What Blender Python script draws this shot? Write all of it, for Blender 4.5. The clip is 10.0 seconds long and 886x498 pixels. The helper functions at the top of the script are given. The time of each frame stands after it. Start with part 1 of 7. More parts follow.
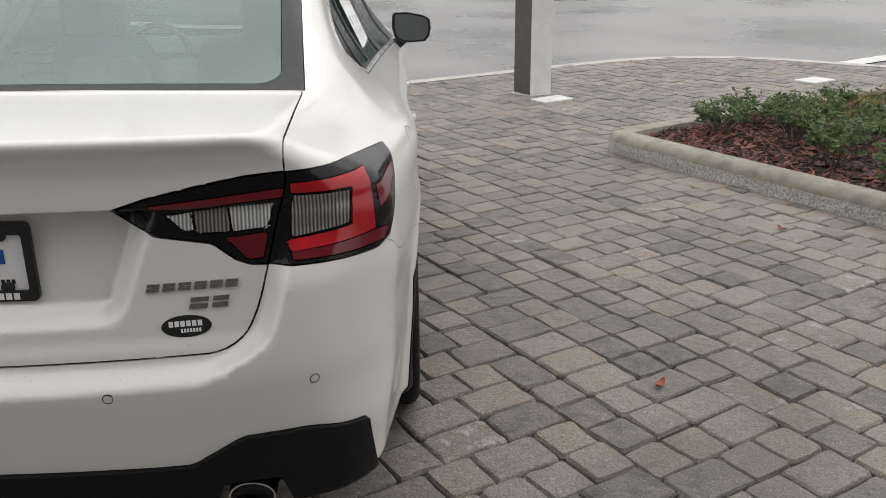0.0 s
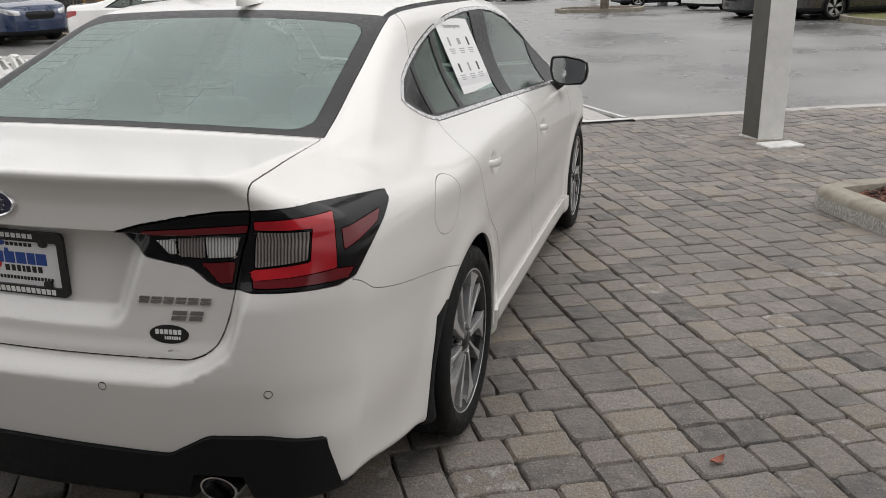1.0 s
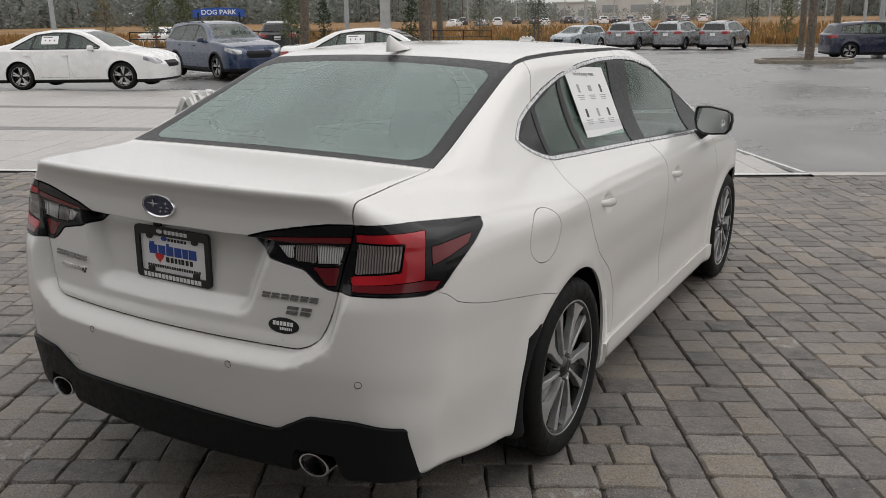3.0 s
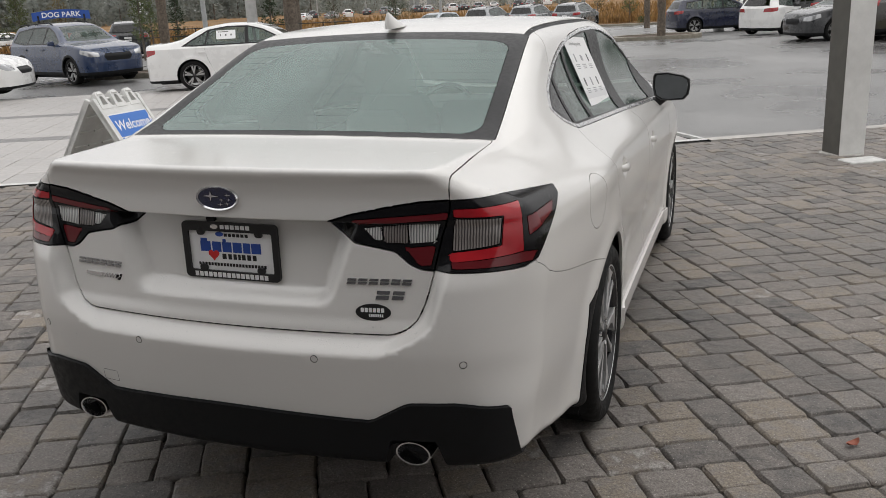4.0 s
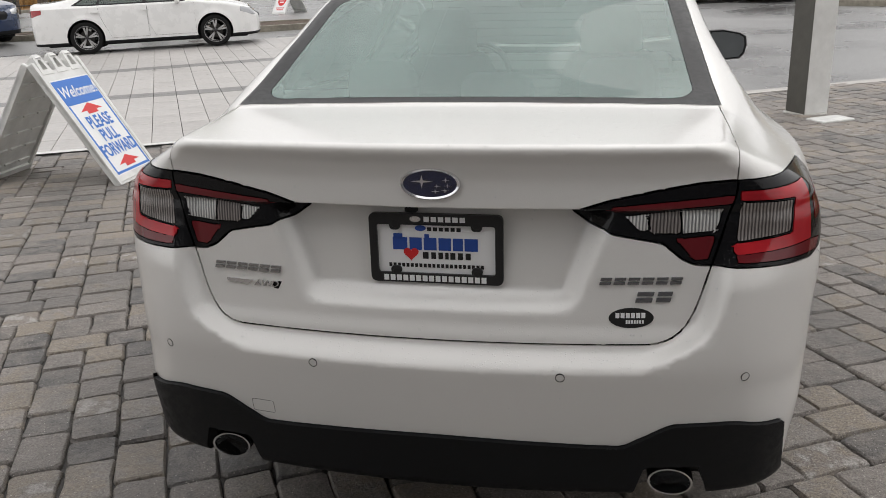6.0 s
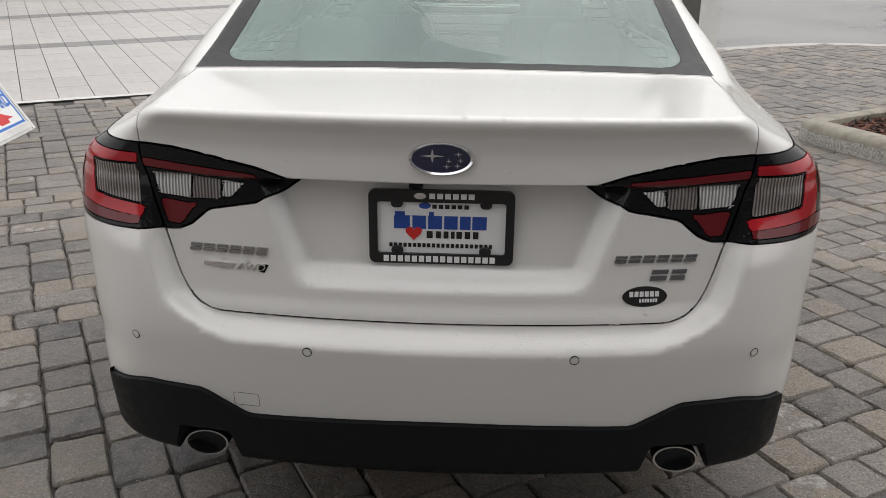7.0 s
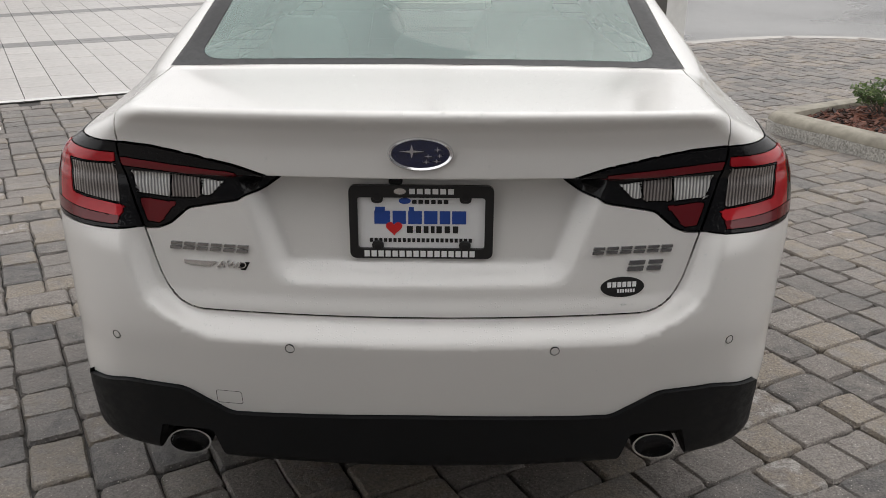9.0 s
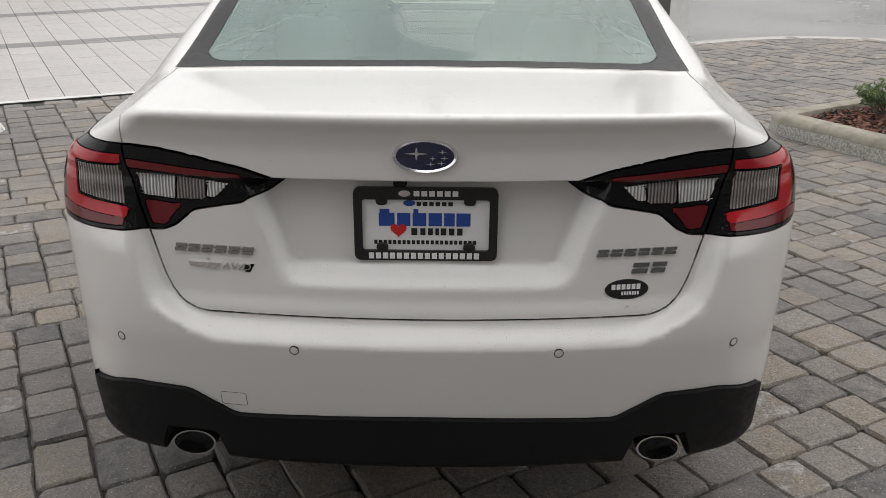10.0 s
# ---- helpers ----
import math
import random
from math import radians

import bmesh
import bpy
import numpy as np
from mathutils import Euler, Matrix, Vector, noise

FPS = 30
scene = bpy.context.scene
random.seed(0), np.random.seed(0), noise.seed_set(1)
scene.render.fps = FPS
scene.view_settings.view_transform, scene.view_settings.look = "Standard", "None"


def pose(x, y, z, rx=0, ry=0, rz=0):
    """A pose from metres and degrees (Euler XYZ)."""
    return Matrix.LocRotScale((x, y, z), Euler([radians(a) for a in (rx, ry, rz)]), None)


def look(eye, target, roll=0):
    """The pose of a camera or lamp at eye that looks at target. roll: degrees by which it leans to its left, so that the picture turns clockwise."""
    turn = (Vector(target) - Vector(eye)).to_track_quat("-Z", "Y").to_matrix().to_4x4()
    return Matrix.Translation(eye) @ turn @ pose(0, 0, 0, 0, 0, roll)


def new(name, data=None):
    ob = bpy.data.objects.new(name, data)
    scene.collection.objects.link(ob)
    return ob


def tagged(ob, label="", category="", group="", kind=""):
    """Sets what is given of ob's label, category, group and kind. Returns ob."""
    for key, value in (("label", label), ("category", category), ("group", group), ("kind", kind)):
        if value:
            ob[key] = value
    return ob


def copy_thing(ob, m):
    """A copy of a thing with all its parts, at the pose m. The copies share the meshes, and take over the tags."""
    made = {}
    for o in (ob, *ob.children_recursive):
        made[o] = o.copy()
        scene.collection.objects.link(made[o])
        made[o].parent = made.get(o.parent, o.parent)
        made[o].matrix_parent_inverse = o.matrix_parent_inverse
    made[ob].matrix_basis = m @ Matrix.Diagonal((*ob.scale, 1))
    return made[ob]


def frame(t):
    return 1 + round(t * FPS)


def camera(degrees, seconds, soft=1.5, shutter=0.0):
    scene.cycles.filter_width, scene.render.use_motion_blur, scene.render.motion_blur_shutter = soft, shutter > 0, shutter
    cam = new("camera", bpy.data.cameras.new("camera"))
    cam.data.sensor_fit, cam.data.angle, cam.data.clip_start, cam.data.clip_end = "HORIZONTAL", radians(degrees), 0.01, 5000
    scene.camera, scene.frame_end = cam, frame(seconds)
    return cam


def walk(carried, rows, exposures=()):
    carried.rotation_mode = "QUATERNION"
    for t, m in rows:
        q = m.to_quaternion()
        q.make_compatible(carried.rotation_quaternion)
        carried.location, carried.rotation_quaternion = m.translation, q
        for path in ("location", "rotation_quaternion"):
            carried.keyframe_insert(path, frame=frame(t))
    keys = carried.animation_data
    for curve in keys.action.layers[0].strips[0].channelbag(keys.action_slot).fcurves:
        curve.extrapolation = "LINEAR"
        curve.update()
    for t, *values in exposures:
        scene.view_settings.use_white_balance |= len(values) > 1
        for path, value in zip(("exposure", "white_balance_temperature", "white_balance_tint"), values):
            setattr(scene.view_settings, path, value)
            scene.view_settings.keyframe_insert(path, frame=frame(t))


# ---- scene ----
cam = camera(55.5, 10.0, soft=0.85)
SLOPE = pose(0, 0, 0, -1.6, 0.6, 0)          # the paved forecourt falls away from the building
PATH = [
    (0, (0.906, -2.595, 1.517), (0.997, -0.73, 0.802), -0.8),
    (0.1, (0.989, -2.621, 1.506), (0.998, -0.734, 0.844), -1.7),
    (0.2, (1.068, -2.657, 1.508), (1.001, -0.764, 0.866), -2.0),
    (0.3, (1.149, -2.689, 1.523), (1.0, -0.801, 0.883), -2.1),
    (0.5, (1.296, -2.715, 1.576), (0.986, -0.854, 0.911), -2.0),
    (0.7, (1.44, -2.685, 1.563), (1.021, -0.848, 0.892), -2.3),
    (1, (1.631, -2.608, 1.596), (1.086, -0.795, 0.949), -1.5),
    (1.5, (1.948, -2.6, 1.61), (1.178, -0.865, 0.979), -1.3),
    (1.7, (2.053, -2.619, 1.622), (1.21, -0.909, 1.015), -1.1),
    (2, (2.117, -2.656, 1.621), (1.228, -0.947, 1.083), -1.5),
    (2.5, (2.133, -2.705, 1.62), (1.193, -1.02, 1.094), -2.2),
    (3, (1.969, -2.748, 1.614), (1.017, -1.074, 1.072), -0.9),
    (3.2, (1.822, -2.756, 1.595), (0.876, -1.081, 1.048), -1.1),
    (4.3, (1.234, -3.046, 1.568), (0.64, -1.222, 1.001), -3.1),
    (4.5, (1.107, -3.082, 1.578), (0.518, -1.239, 1.071), -2.2),
    (4.7, (0.949, -3.1, 1.577), (0.399, -1.228, 1.137), -1.4),
    (5, (0.743, -3.083, 1.582), (0.223, -1.197, 1.164), -3.0),
    (5.2, (0.661, -3.058, 1.588), (0.19, -1.172, 1.116), -3.0),
    (5.5, (0.574, -2.96, 1.565), (0.136, -1.09, 1.008), -2.4),
    (5.7, (0.517, -2.877, 1.555), (0.082, -1.021, 0.951), -2.6),
    (6.8, (0.131, -2.698, 1.549), (-0.016, -0.852, 0.793), -0.7),
    (7, (0.096, -2.693, 1.556), (0.006, -0.845, 0.794), -0.1),
    (7.5, (0.077, -2.705, 1.559), (0.054, -0.858, 0.794), 0.2),
    (8, (0.077, -2.72, 1.56), (0.057, -0.872, 0.794), -0.3),
    (8.5, (0.079, -2.717, 1.56), (0.06, -0.871, 0.791), -0.3),
    (9, (0.078, -2.712, 1.559), (0.055, -0.866, 0.789), -0.3),
    (9.5, (0.074, -2.711, 1.565), (0.049, -0.866, 0.794), -0.4),
    (10, (0.074, -2.712, 1.564), (0.045, -0.866, 0.794), -0.3),
]
walk(cam, [(t, look(eye, target, roll)) for t, eye, target, roll in PATH], exposures=[(0.0, 0.36), (0.8, 0.24), (1.6, 0.06), (2.5, -0.04), (3.2, 0.0), (4.5, 0.12), (5.0, 0.0), (5.5, 0.17), (7.0, 0.33), (10.0, 0.35)])

# ---- world and light ----
GRID = 29.2                                    # the paving's courses, turned in plan


def paved(u, v, z=0.0, turn=0.0):
    """A pose on the sloping forecourt, by its paving grid."""
    c, s = math.cos(radians(GRID)), math.sin(radians(GRID))
    return SLOPE @ pose(u * c - v * s, u * s + v * c, z, 0, 0, GRID + turn)


LOT = -0.19                                    # the car park's level by the forecourt


def far_fall(y):
    """How far the car park has dropped, towards the field."""
    return 0.022 * np.clip(np.asarray(y, float) - 26, 0, 40)


def ground_height(x, y):
    plane = -0.02793 * y - 0.01047 * x
    plane = np.minimum(plane, 0.25)
    d = plane - LOT
    return LOT + 0.5 * (d + np.sqrt(d * d + 0.0016)) - far_fall(y)


def lot_height(y):
    return float(LOT - far_fall(y))


world = bpy.data.worlds.new("overcast_sky")
scene.world = world
world.use_nodes = True
wn = world.node_tree
wn.nodes.clear()
w_out = wn.nodes.new("ShaderNodeOutputWorld")
w_bg = wn.nodes.new("ShaderNodeBackground")
w_sky = wn.nodes.new("ShaderNodeTexSky")
w_sky.sky_type = "NISHITA"
w_sky.sun_disc = False
w_sky.sun_elevation, w_sky.sun_rotation = radians(42), radians(150)
w_sky.air_density, w_sky.dust_density, w_sky.ozone_density = 1.0, 6.0, 1.0
w_co = wn.nodes.new("ShaderNodeTexCoord")
w_up = wn.nodes.new("ShaderNodeSeparateXYZ")
w_grade = wn.nodes.new("ShaderNodeMapRange")       # an overcast dome: brightest overhead
w_grade.inputs["To Min"].default_value, w_grade.inputs["To Max"].default_value = 0.46, 1.0
w_dome = wn.nodes.new("ShaderNodeMix")
w_dome.data_type, w_dome.blend_type = "RGBA", "MULTIPLY"
w_dome.inputs["Factor"].default_value = 1.0
w_dome.inputs["A"].default_value = (15.5, 15.3, 15.3, 1)
w_mix = wn.nodes.new("ShaderNodeMix")
w_mix.data_type = "RGBA"
w_mix.inputs["Factor"].default_value = 0.95
wn.links.new(w_co.outputs["Generated"], w_up.inputs["Vector"])
wn.links.new(w_up.outputs["Z"], w_grade.inputs["Value"])
wn.links.new(w_grade.outputs["Result"], w_dome.inputs["B"])
wn.links.new(w_sky.outputs["Color"], w_mix.inputs["A"])
wn.links.new(w_dome.outputs["Result"], w_mix.inputs["B"])
wn.links.new(w_mix.outputs["Result"], w_bg.inputs["Color"])
w_bg.inputs["Strength"].default_value = 0.09
wn.links.new(w_bg.outputs["Background"], w_out.inputs["Surface"])

sun_data = bpy.data.lights.new("sun", "SUN")
sun_data.energy, sun_data.angle, sun_data.color = 0.5, radians(55), (1.0, 0.97, 0.93)
sun = new("sun", sun_data)
sun.matrix_world = look((6, 7, 14), (0, 0, 0))


# ---- mesh helpers ----
def material(name, base=(0.5, 0.5, 0.5), rough=0.5, metal=0.0, coat=0.0, spec=0.5):
    m = bpy.data.materials.new(name)
    m.use_nodes = True
    b = m.node_tree.nodes["Principled BSDF"]
    b.inputs["Base Color"].default_value = (*base, 1)
    b.inputs["Roughness"].default_value = rough
    b.inputs["Metallic"].default_value = metal
    b.inputs["Coat Weight"].default_value = coat
    b.inputs["Specular IOR Level"].default_value = spec
    return m


def mesh_of(name, verts, faces, mat=None, smooth=False, normals=None):
    me = bpy.data.meshes.new(name)
    verts = np.asarray(verts, dtype=np.float64)
    faces = [list(map(int, f)) for f in faces]
    me.from_pydata(verts.tolist(), [], faces)
    if mat:
        me.materials.append(mat)
    if smooth:
        me.polygons.foreach_set("use_smooth", [True] * len(me.polygons))
    me.update()
    if normals is not None:
        me.normals_split_custom_set_from_vertices(np.asarray(normals).tolist())
    return me


def part_mesh(name, me, parent=None, m=None, label=""):
    ob = new(name, me)
    if m is not None:
        ob.matrix_basis = m
    if parent is not None:
        ob.parent = parent
    if label:
        ob["label"] = label
    return ob


def thing(name, m, label, category, group="", kind=""):
    ob = new(name)
    ob.matrix_basis = m
    return tagged(ob, label, category, group, kind)


# ---- materials ----
def nodes_of(m):
    t = m.node_tree
    return t.nodes, t.links, t.nodes["Principled BSDF"]


def socket(node, name, value):
    node.inputs[name].default_value = value
    return node


def textured(name, dark, light, scale=8.0, rough=(0.5, 0.7), bump=0.0, bump_scale=60.0, metal=0.0, coat=0.0, patch=0.0, patch_scale=0.7, vary=0.0, space="Object", depth=0.004):
    """A surface with grain between two colours, large stains, uneven gloss, fine relief, and a shade of its own for each piece."""
    m = material(name, light, rough[0], metal, coat)
    ns, ln, b = nodes_of(m)
    co = ns.new("ShaderNodeTexCoord")
    grain = ns.new("ShaderNodeTexNoise")
    socket(grain, "Scale", scale), socket(grain, "Detail", 8.0), socket(grain, "Roughness", 0.62)
    ln.new(co.outputs[space], grain.inputs["Vector"])
    ramp = ns.new("ShaderNodeMapRange")
    socket(ramp, "From Min", 0.32), socket(ramp, "From Max", 0.68)
    ln.new(grain.outputs["Fac"], ramp.inputs["Value"])
    mix = ns.new("ShaderNodeMix")
    mix.data_type = "RGBA"
    mix.inputs["A"].default_value, mix.inputs["B"].default_value = (*dark, 1), (*light, 1)
    ln.new(ramp.outputs["Result"], mix.inputs["Factor"])
    colour = mix.outputs["Result"]
    gloss = ramp.outputs["Result"]
    if patch:
        big = ns.new("ShaderNodeTexNoise")
        socket(big, "Scale", patch_scale), socket(big, "Detail", 4.0), socket(big, "Roughness", 0.55)
        ln.new(co.outputs[space], big.inputs["Vector"])
        r2 = ns.new("ShaderNodeMapRange")
        socket(r2, "From Min", 0.35), socket(r2, "From Max", 0.65), socket(r2, "To Min", 1 - patch), socket(r2, "To Max", 1 + patch * 0.5)
        ln.new(big.outputs["Fac"], r2.inputs["Value"])
        sc = ns.new("ShaderNodeMix")
        sc.data_type, sc.blend_type = "RGBA", "MULTIPLY"
        sc.inputs["Factor"].default_value = 1.0
        ln.new(colour, sc.inputs["A"]), ln.new(r2.outputs["Result"], sc.inputs["B"])
        colour, gloss = sc.outputs["Result"], big.outputs["Fac"]
    if vary:
        info = ns.new("ShaderNodeObjectInfo")
        hue = ns.new("ShaderNodeMapRange")
        socket(hue, "To Min", 1 - vary), socket(hue, "To Max", 1 + vary)
        ln.new(info.outputs["Random"], hue.inputs["Value"])
        sc = ns.new("ShaderNodeMix")
        sc.data_type, sc.blend_type = "RGBA", "MULTIPLY"
        sc.inputs["Factor"].default_value = 1.0
        ln.new(colour, sc.inputs["A"]), ln.new(hue.outputs["Result"], sc.inputs["B"])
        colour = sc.outputs["Result"]
    ln.new(colour, b.inputs["Base Color"])
    rr = ns.new("ShaderNodeMapRange")
    socket(rr, "From Min", 0.3), socket(rr, "From Max", 0.7), socket(rr, "To Min", rough[0]), socket(rr, "To Max", rough[1])
    ln.new(gloss, rr.inputs["Value"])
    ln.new(rr.outputs["Result"], b.inputs["Roughness"])
    if bump:
        fine = ns.new("ShaderNodeTexNoise")
        socket(fine, "Scale", bump_scale), socket(fine, "Detail", 6.0), socket(fine, "Roughness", 0.7)
        ln.new(co.outputs[space], fine.inputs["Vector"])
        bp = ns.new("ShaderNodeBump")
        socket(bp, "Strength", bump), socket(bp, "Distance", depth)
        ln.new(fine.outputs["Fac"], bp.inputs["Height"])
        ln.new(bp.outputs["Normal"], b.inputs["Normal"])
    return m


def beaded(m, size=0.0045, share=0.30, strength=0.6, upward=0.35):
    """Adds rain beads, as relief, to the faces that look up."""
    ns, ln, b = nodes_of(m)
    co = ns.new("ShaderNodeTexCoord")
    cell = ns.new("ShaderNodeTexVoronoi")
    socket(cell, "Scale", 1 / size), socket(cell, "Randomness", 1.0)
    ln.new(co.outputs["Object"], cell.inputs["Vector"])
    wet = ns.new("ShaderNodeTexNoise")
    socket(wet, "Scale", 7.0), socket(wet, "Detail", 5.0)
    ln.new(co.outputs["Object"], wet.inputs["Vector"])
    tell = ns.new("ShaderNodeSeparateColor")
    ln.new(cell.outputs["Color"], tell.inputs["Color"])
    drop = ns.new("ShaderNodeMapRange")
    drop.interpolation_type = "SMOOTHSTEP"
    socket(drop, "From Min", 0.42), socket(drop, "From Max", 0.12)
    ln.new(cell.outputs["Distance"], drop.inputs["Value"])
    some = ns.new("ShaderNodeMath")
    some.operation = "LESS_THAN"
    ln.new(tell.outputs["Red"], some.inputs[0])
    lim = ns.new("ShaderNodeMapRange")
    socket(lim, "From Min", 0.35), socket(lim, "From Max", 0.7), socket(lim, "To Min", share * 0.2), socket(lim, "To Max", share * 1.6)
    ln.new(wet.outputs["Fac"], lim.inputs["Value"])
    ln.new(lim.outputs["Result"], some.inputs[1])
    geo = ns.new("ShaderNodeNewGeometry")
    up = ns.new("ShaderNodeSeparateXYZ")
    ln.new(geo.outputs["Normal"], up.inputs["Vector"])
    face = ns.new("ShaderNodeMapRange")
    socket(face, "From Min", upward - 0.35), socket(face, "From Max", upward + 0.35), socket(face, "To Min", 0.12)
    ln.new(up.outputs["Z"], face.inputs["Value"])
    m1, m2 = ns.new("ShaderNodeMath"), ns.new("ShaderNodeMath")
    m1.operation = m2.operation = "MULTIPLY"
    ln.new(drop.outputs["Result"], m1.inputs[0]), ln.new(some.outputs["Value"], m1.inputs[1])
    ln.new(m1.outputs["Value"], m2.inputs[0]), ln.new(face.outputs["Result"], m2.inputs[1])
    bp = ns.new("ShaderNodeBump")
    socket(bp, "Strength", strength), socket(bp, "Distance", 0.0012)
    ln.new(m2.outputs["Value"], bp.inputs["Height"])
    ln.new(bp.outputs["Normal"], b.inputs["Normal"])
    ln.new(bp.outputs["Normal"], b.inputs["Coat Normal"])
    return m


def glass(name, tint, gloss=0.02, ior=1.5, mist=(0.0, 0.0), damp=(0.66, 0.78, 0.73), drops=0.0):
    """A thin pane: light goes straight through, tinted, and mirrors off its face; mist and drops scatter some of it."""
    m = bpy.data.materials.new(name)
    m.use_nodes = True
    ns, ln = m.node_tree.nodes, m.node_tree.links
    ns.remove(ns["Principled BSDF"])
    out = ns["Material Output"]
    clear = ns.new("ShaderNodeBsdfTransparent")
    clear.inputs["Color"].default_value = (*tint, 1)
    body = clear.outputs["BSDF"]
    co = ns.new("ShaderNodeTexCoord")
    bump = ns.new("ShaderNodeBump")
    socket(bump, "Strength", drops), socket(bump, "Distance", 0.0015)
    cell = ns.new("ShaderNodeTexVoronoi")
    socket(cell, "Scale", 130.0)
    ln.new(co.outputs["Object"], cell.inputs["Vector"]), ln.new(cell.outputs["Distance"], bump.inputs["Height"])
    if mist[1] > 0:
        haze = ns.new("ShaderNodeBsdfDiffuse")
        haze.inputs["Color"].default_value = (*damp, 1)
        glow = ns.new("ShaderNodeBsdfTranslucent")
        glow.inputs["Color"].default_value = (*damp, 1)
        film_mix = ns.new("ShaderNodeMixShader")
        socket(film_mix, "Fac", 0.06)
        ln.new(haze.outputs["BSDF"], film_mix.inputs[1]), ln.new(glow.outputs["BSDF"], film_mix.inputs[2])
        run = ns.new("ShaderNodeMapping")
        run.inputs["Scale"].default_value = (1.0, 0.35, 0.35)
        ln.new(co.outputs["Object"], run.inputs["Vector"])
        cloud = ns.new("ShaderNodeTexNoise")
        socket(cloud, "Scale", 3.0), socket(cloud, "Detail", 2.0), socket(cloud, "Roughness", 0.4)
        ln.new(run.outputs["Vector"], cloud.inputs["Vector"])
        amount = ns.new("ShaderNodeMapRange")
        socket(amount, "From Min", 0.35), socket(amount, "From Max", 0.65), socket(amount, "To Min", mist[0]), socket(amount, "To Max", mist[1])
        ln.new(cloud.outputs["Fac"], amount.inputs["Value"])
        misted = ns.new("ShaderNodeMixShader")
        ln.new(amount.outputs["Result"], misted.inputs["Fac"])
        ln.new(body, misted.inputs[1]), ln.new(film_mix.outputs["Shader"], misted.inputs[2])
        body = misted.outputs["Shader"]
    mirror = ns.new("ShaderNodeBsdfGlossy")
    socket(mirror, "Roughness", gloss)
    fr = ns.new("ShaderNodeFresnel")
    socket(fr, "IOR", ior)
    if drops:
        ln.new(bump.outputs["Normal"], mirror.inputs["Normal"])
    mix = ns.new("ShaderNodeMixShader")
    ln.new(fr.outputs["Fac"], mix.inputs["Fac"])
    ln.new(body, mix.inputs[1]), ln.new(mirror.outputs["BSDF"], mix.inputs[2])
    ln.new(mix.outputs["Shader"], out.inputs["Surface"])
    return m


paint = beaded(material("pearl_white_paint", (0.73, 0.715, 0.688), 0.32, 0.0, 1.0), 0.005, 0.34, 0.5)
socket(nodes_of(paint)[2], "Coat Roughness", 0.11)
black_gloss = beaded(material("gloss_black", (0.005, 0.005, 0.006), 0.09, 0.0, 0.08, 0.25), 0.005, 0.8, 0.7, 0.2)
black_plastic = textured("black_plastic", (0.006, 0.0065, 0.007), (0.010, 0.0105, 0.012), 40, (0.45, 0.58), 0.35, 900, depth=0.0006)
socket(nodes_of(black_plastic)[2], "Specular IOR Level", 0.2)
frame_black = textured("window_frame_black", (0.012, 0.012, 0.013), (0.02, 0.02, 0.021), 60, (0.3, 0.42), 0.1, 400, depth=0.0005)
socket(nodes_of(frame_black)[2], "Specular IOR Level", 0.25)
chrome = material("chrome", (0.78, 0.78, 0.79), 0.12, 1.0)
satin = textured("satin_trim", (0.66, 0.66, 0.67), (0.74, 0.74, 0.75), 70, (0.24, 0.32), 0.0, 500, 1.0, depth=0.0006)
screen_glass = glass("green_glass", (0.80, 0.93, 0.89), 0.03, 1.55, (0.20, 0.27), (0.60, 0.85, 0.78))
front_glass = glass("windscreen_glass", (0.93, 0.97, 0.95), 0.02, 1.5)
side_glass = glass("side_glass", (0.52, 0.70, 0.63), 0.02, 1.5, (0.10, 0.20), (0.42, 0.58, 0.51), 0.12)
lamp_red = material("red_lens", (0.42, 0.008, 0.012), 0.12, 0.0, 0.25, 0.4)
lamp_dark = material("dark_red_lens", (0.13, 0.008, 0.012), 0.12, 0.0, 0.25, 0.4)
nn, ll, bb = nodes_of(lamp_red)
r_tex, r_co, r_map = nn.new("ShaderNodeTexNoise"), nn.new("ShaderNodeTexCoord"), nn.new("ShaderNodeMix")
socket(r_tex, "Scale", 14.0), socket(r_tex, "Detail", 2.0)
r_map.data_type = "RGBA"
r_map.inputs["A"].default_value, r_map.inputs["B"].default_value = (0.24, 0.006, 0.012, 1), (0.56, 0.018, 0.026, 1)
ll.new(r_co.outputs["Object"], r_tex.inputs["Vector"]), ll.new(r_tex.outputs["Fac"], r_map.inputs["Factor"]), ll.new(r_map.outputs["Result"], bb.inputs["Base Color"])


def ribbed(name, low, high, metal):
    """A ribbed reflector behind a lens."""
    m = material(name, high, 0.16, metal, 0.6)
    ns, ln, b = nodes_of(m)
    co, wave, bp, mix = ns.new("ShaderNodeTexCoord"), ns.new("ShaderNodeTexWave"), ns.new("ShaderNodeBump"), ns.new("ShaderNodeMix")
    wave.bands_direction = "X"
    socket(wave, "Scale", 42.0), socket(wave, "Distortion", 1.0)
    socket(bp, "Strength", 0.6), socket(bp, "Distance", 0.002)
    mix.data_type = "RGBA"
    mix.inputs["A"].default_value, mix.inputs["B"].default_value = (*low, 1), (*high, 1)
    ln.new(co.outputs["Object"], wave.inputs["Vector"]), ln.new(wave.outputs["Fac"], bp.inputs["Height"])
    ln.new(bp.outputs["Normal"], b.inputs["Normal"]), ln.new(wave.outputs["Fac"], mix.inputs["Factor"]), ln.new(mix.outputs["Result"], b.inputs["Base Color"])
    return m


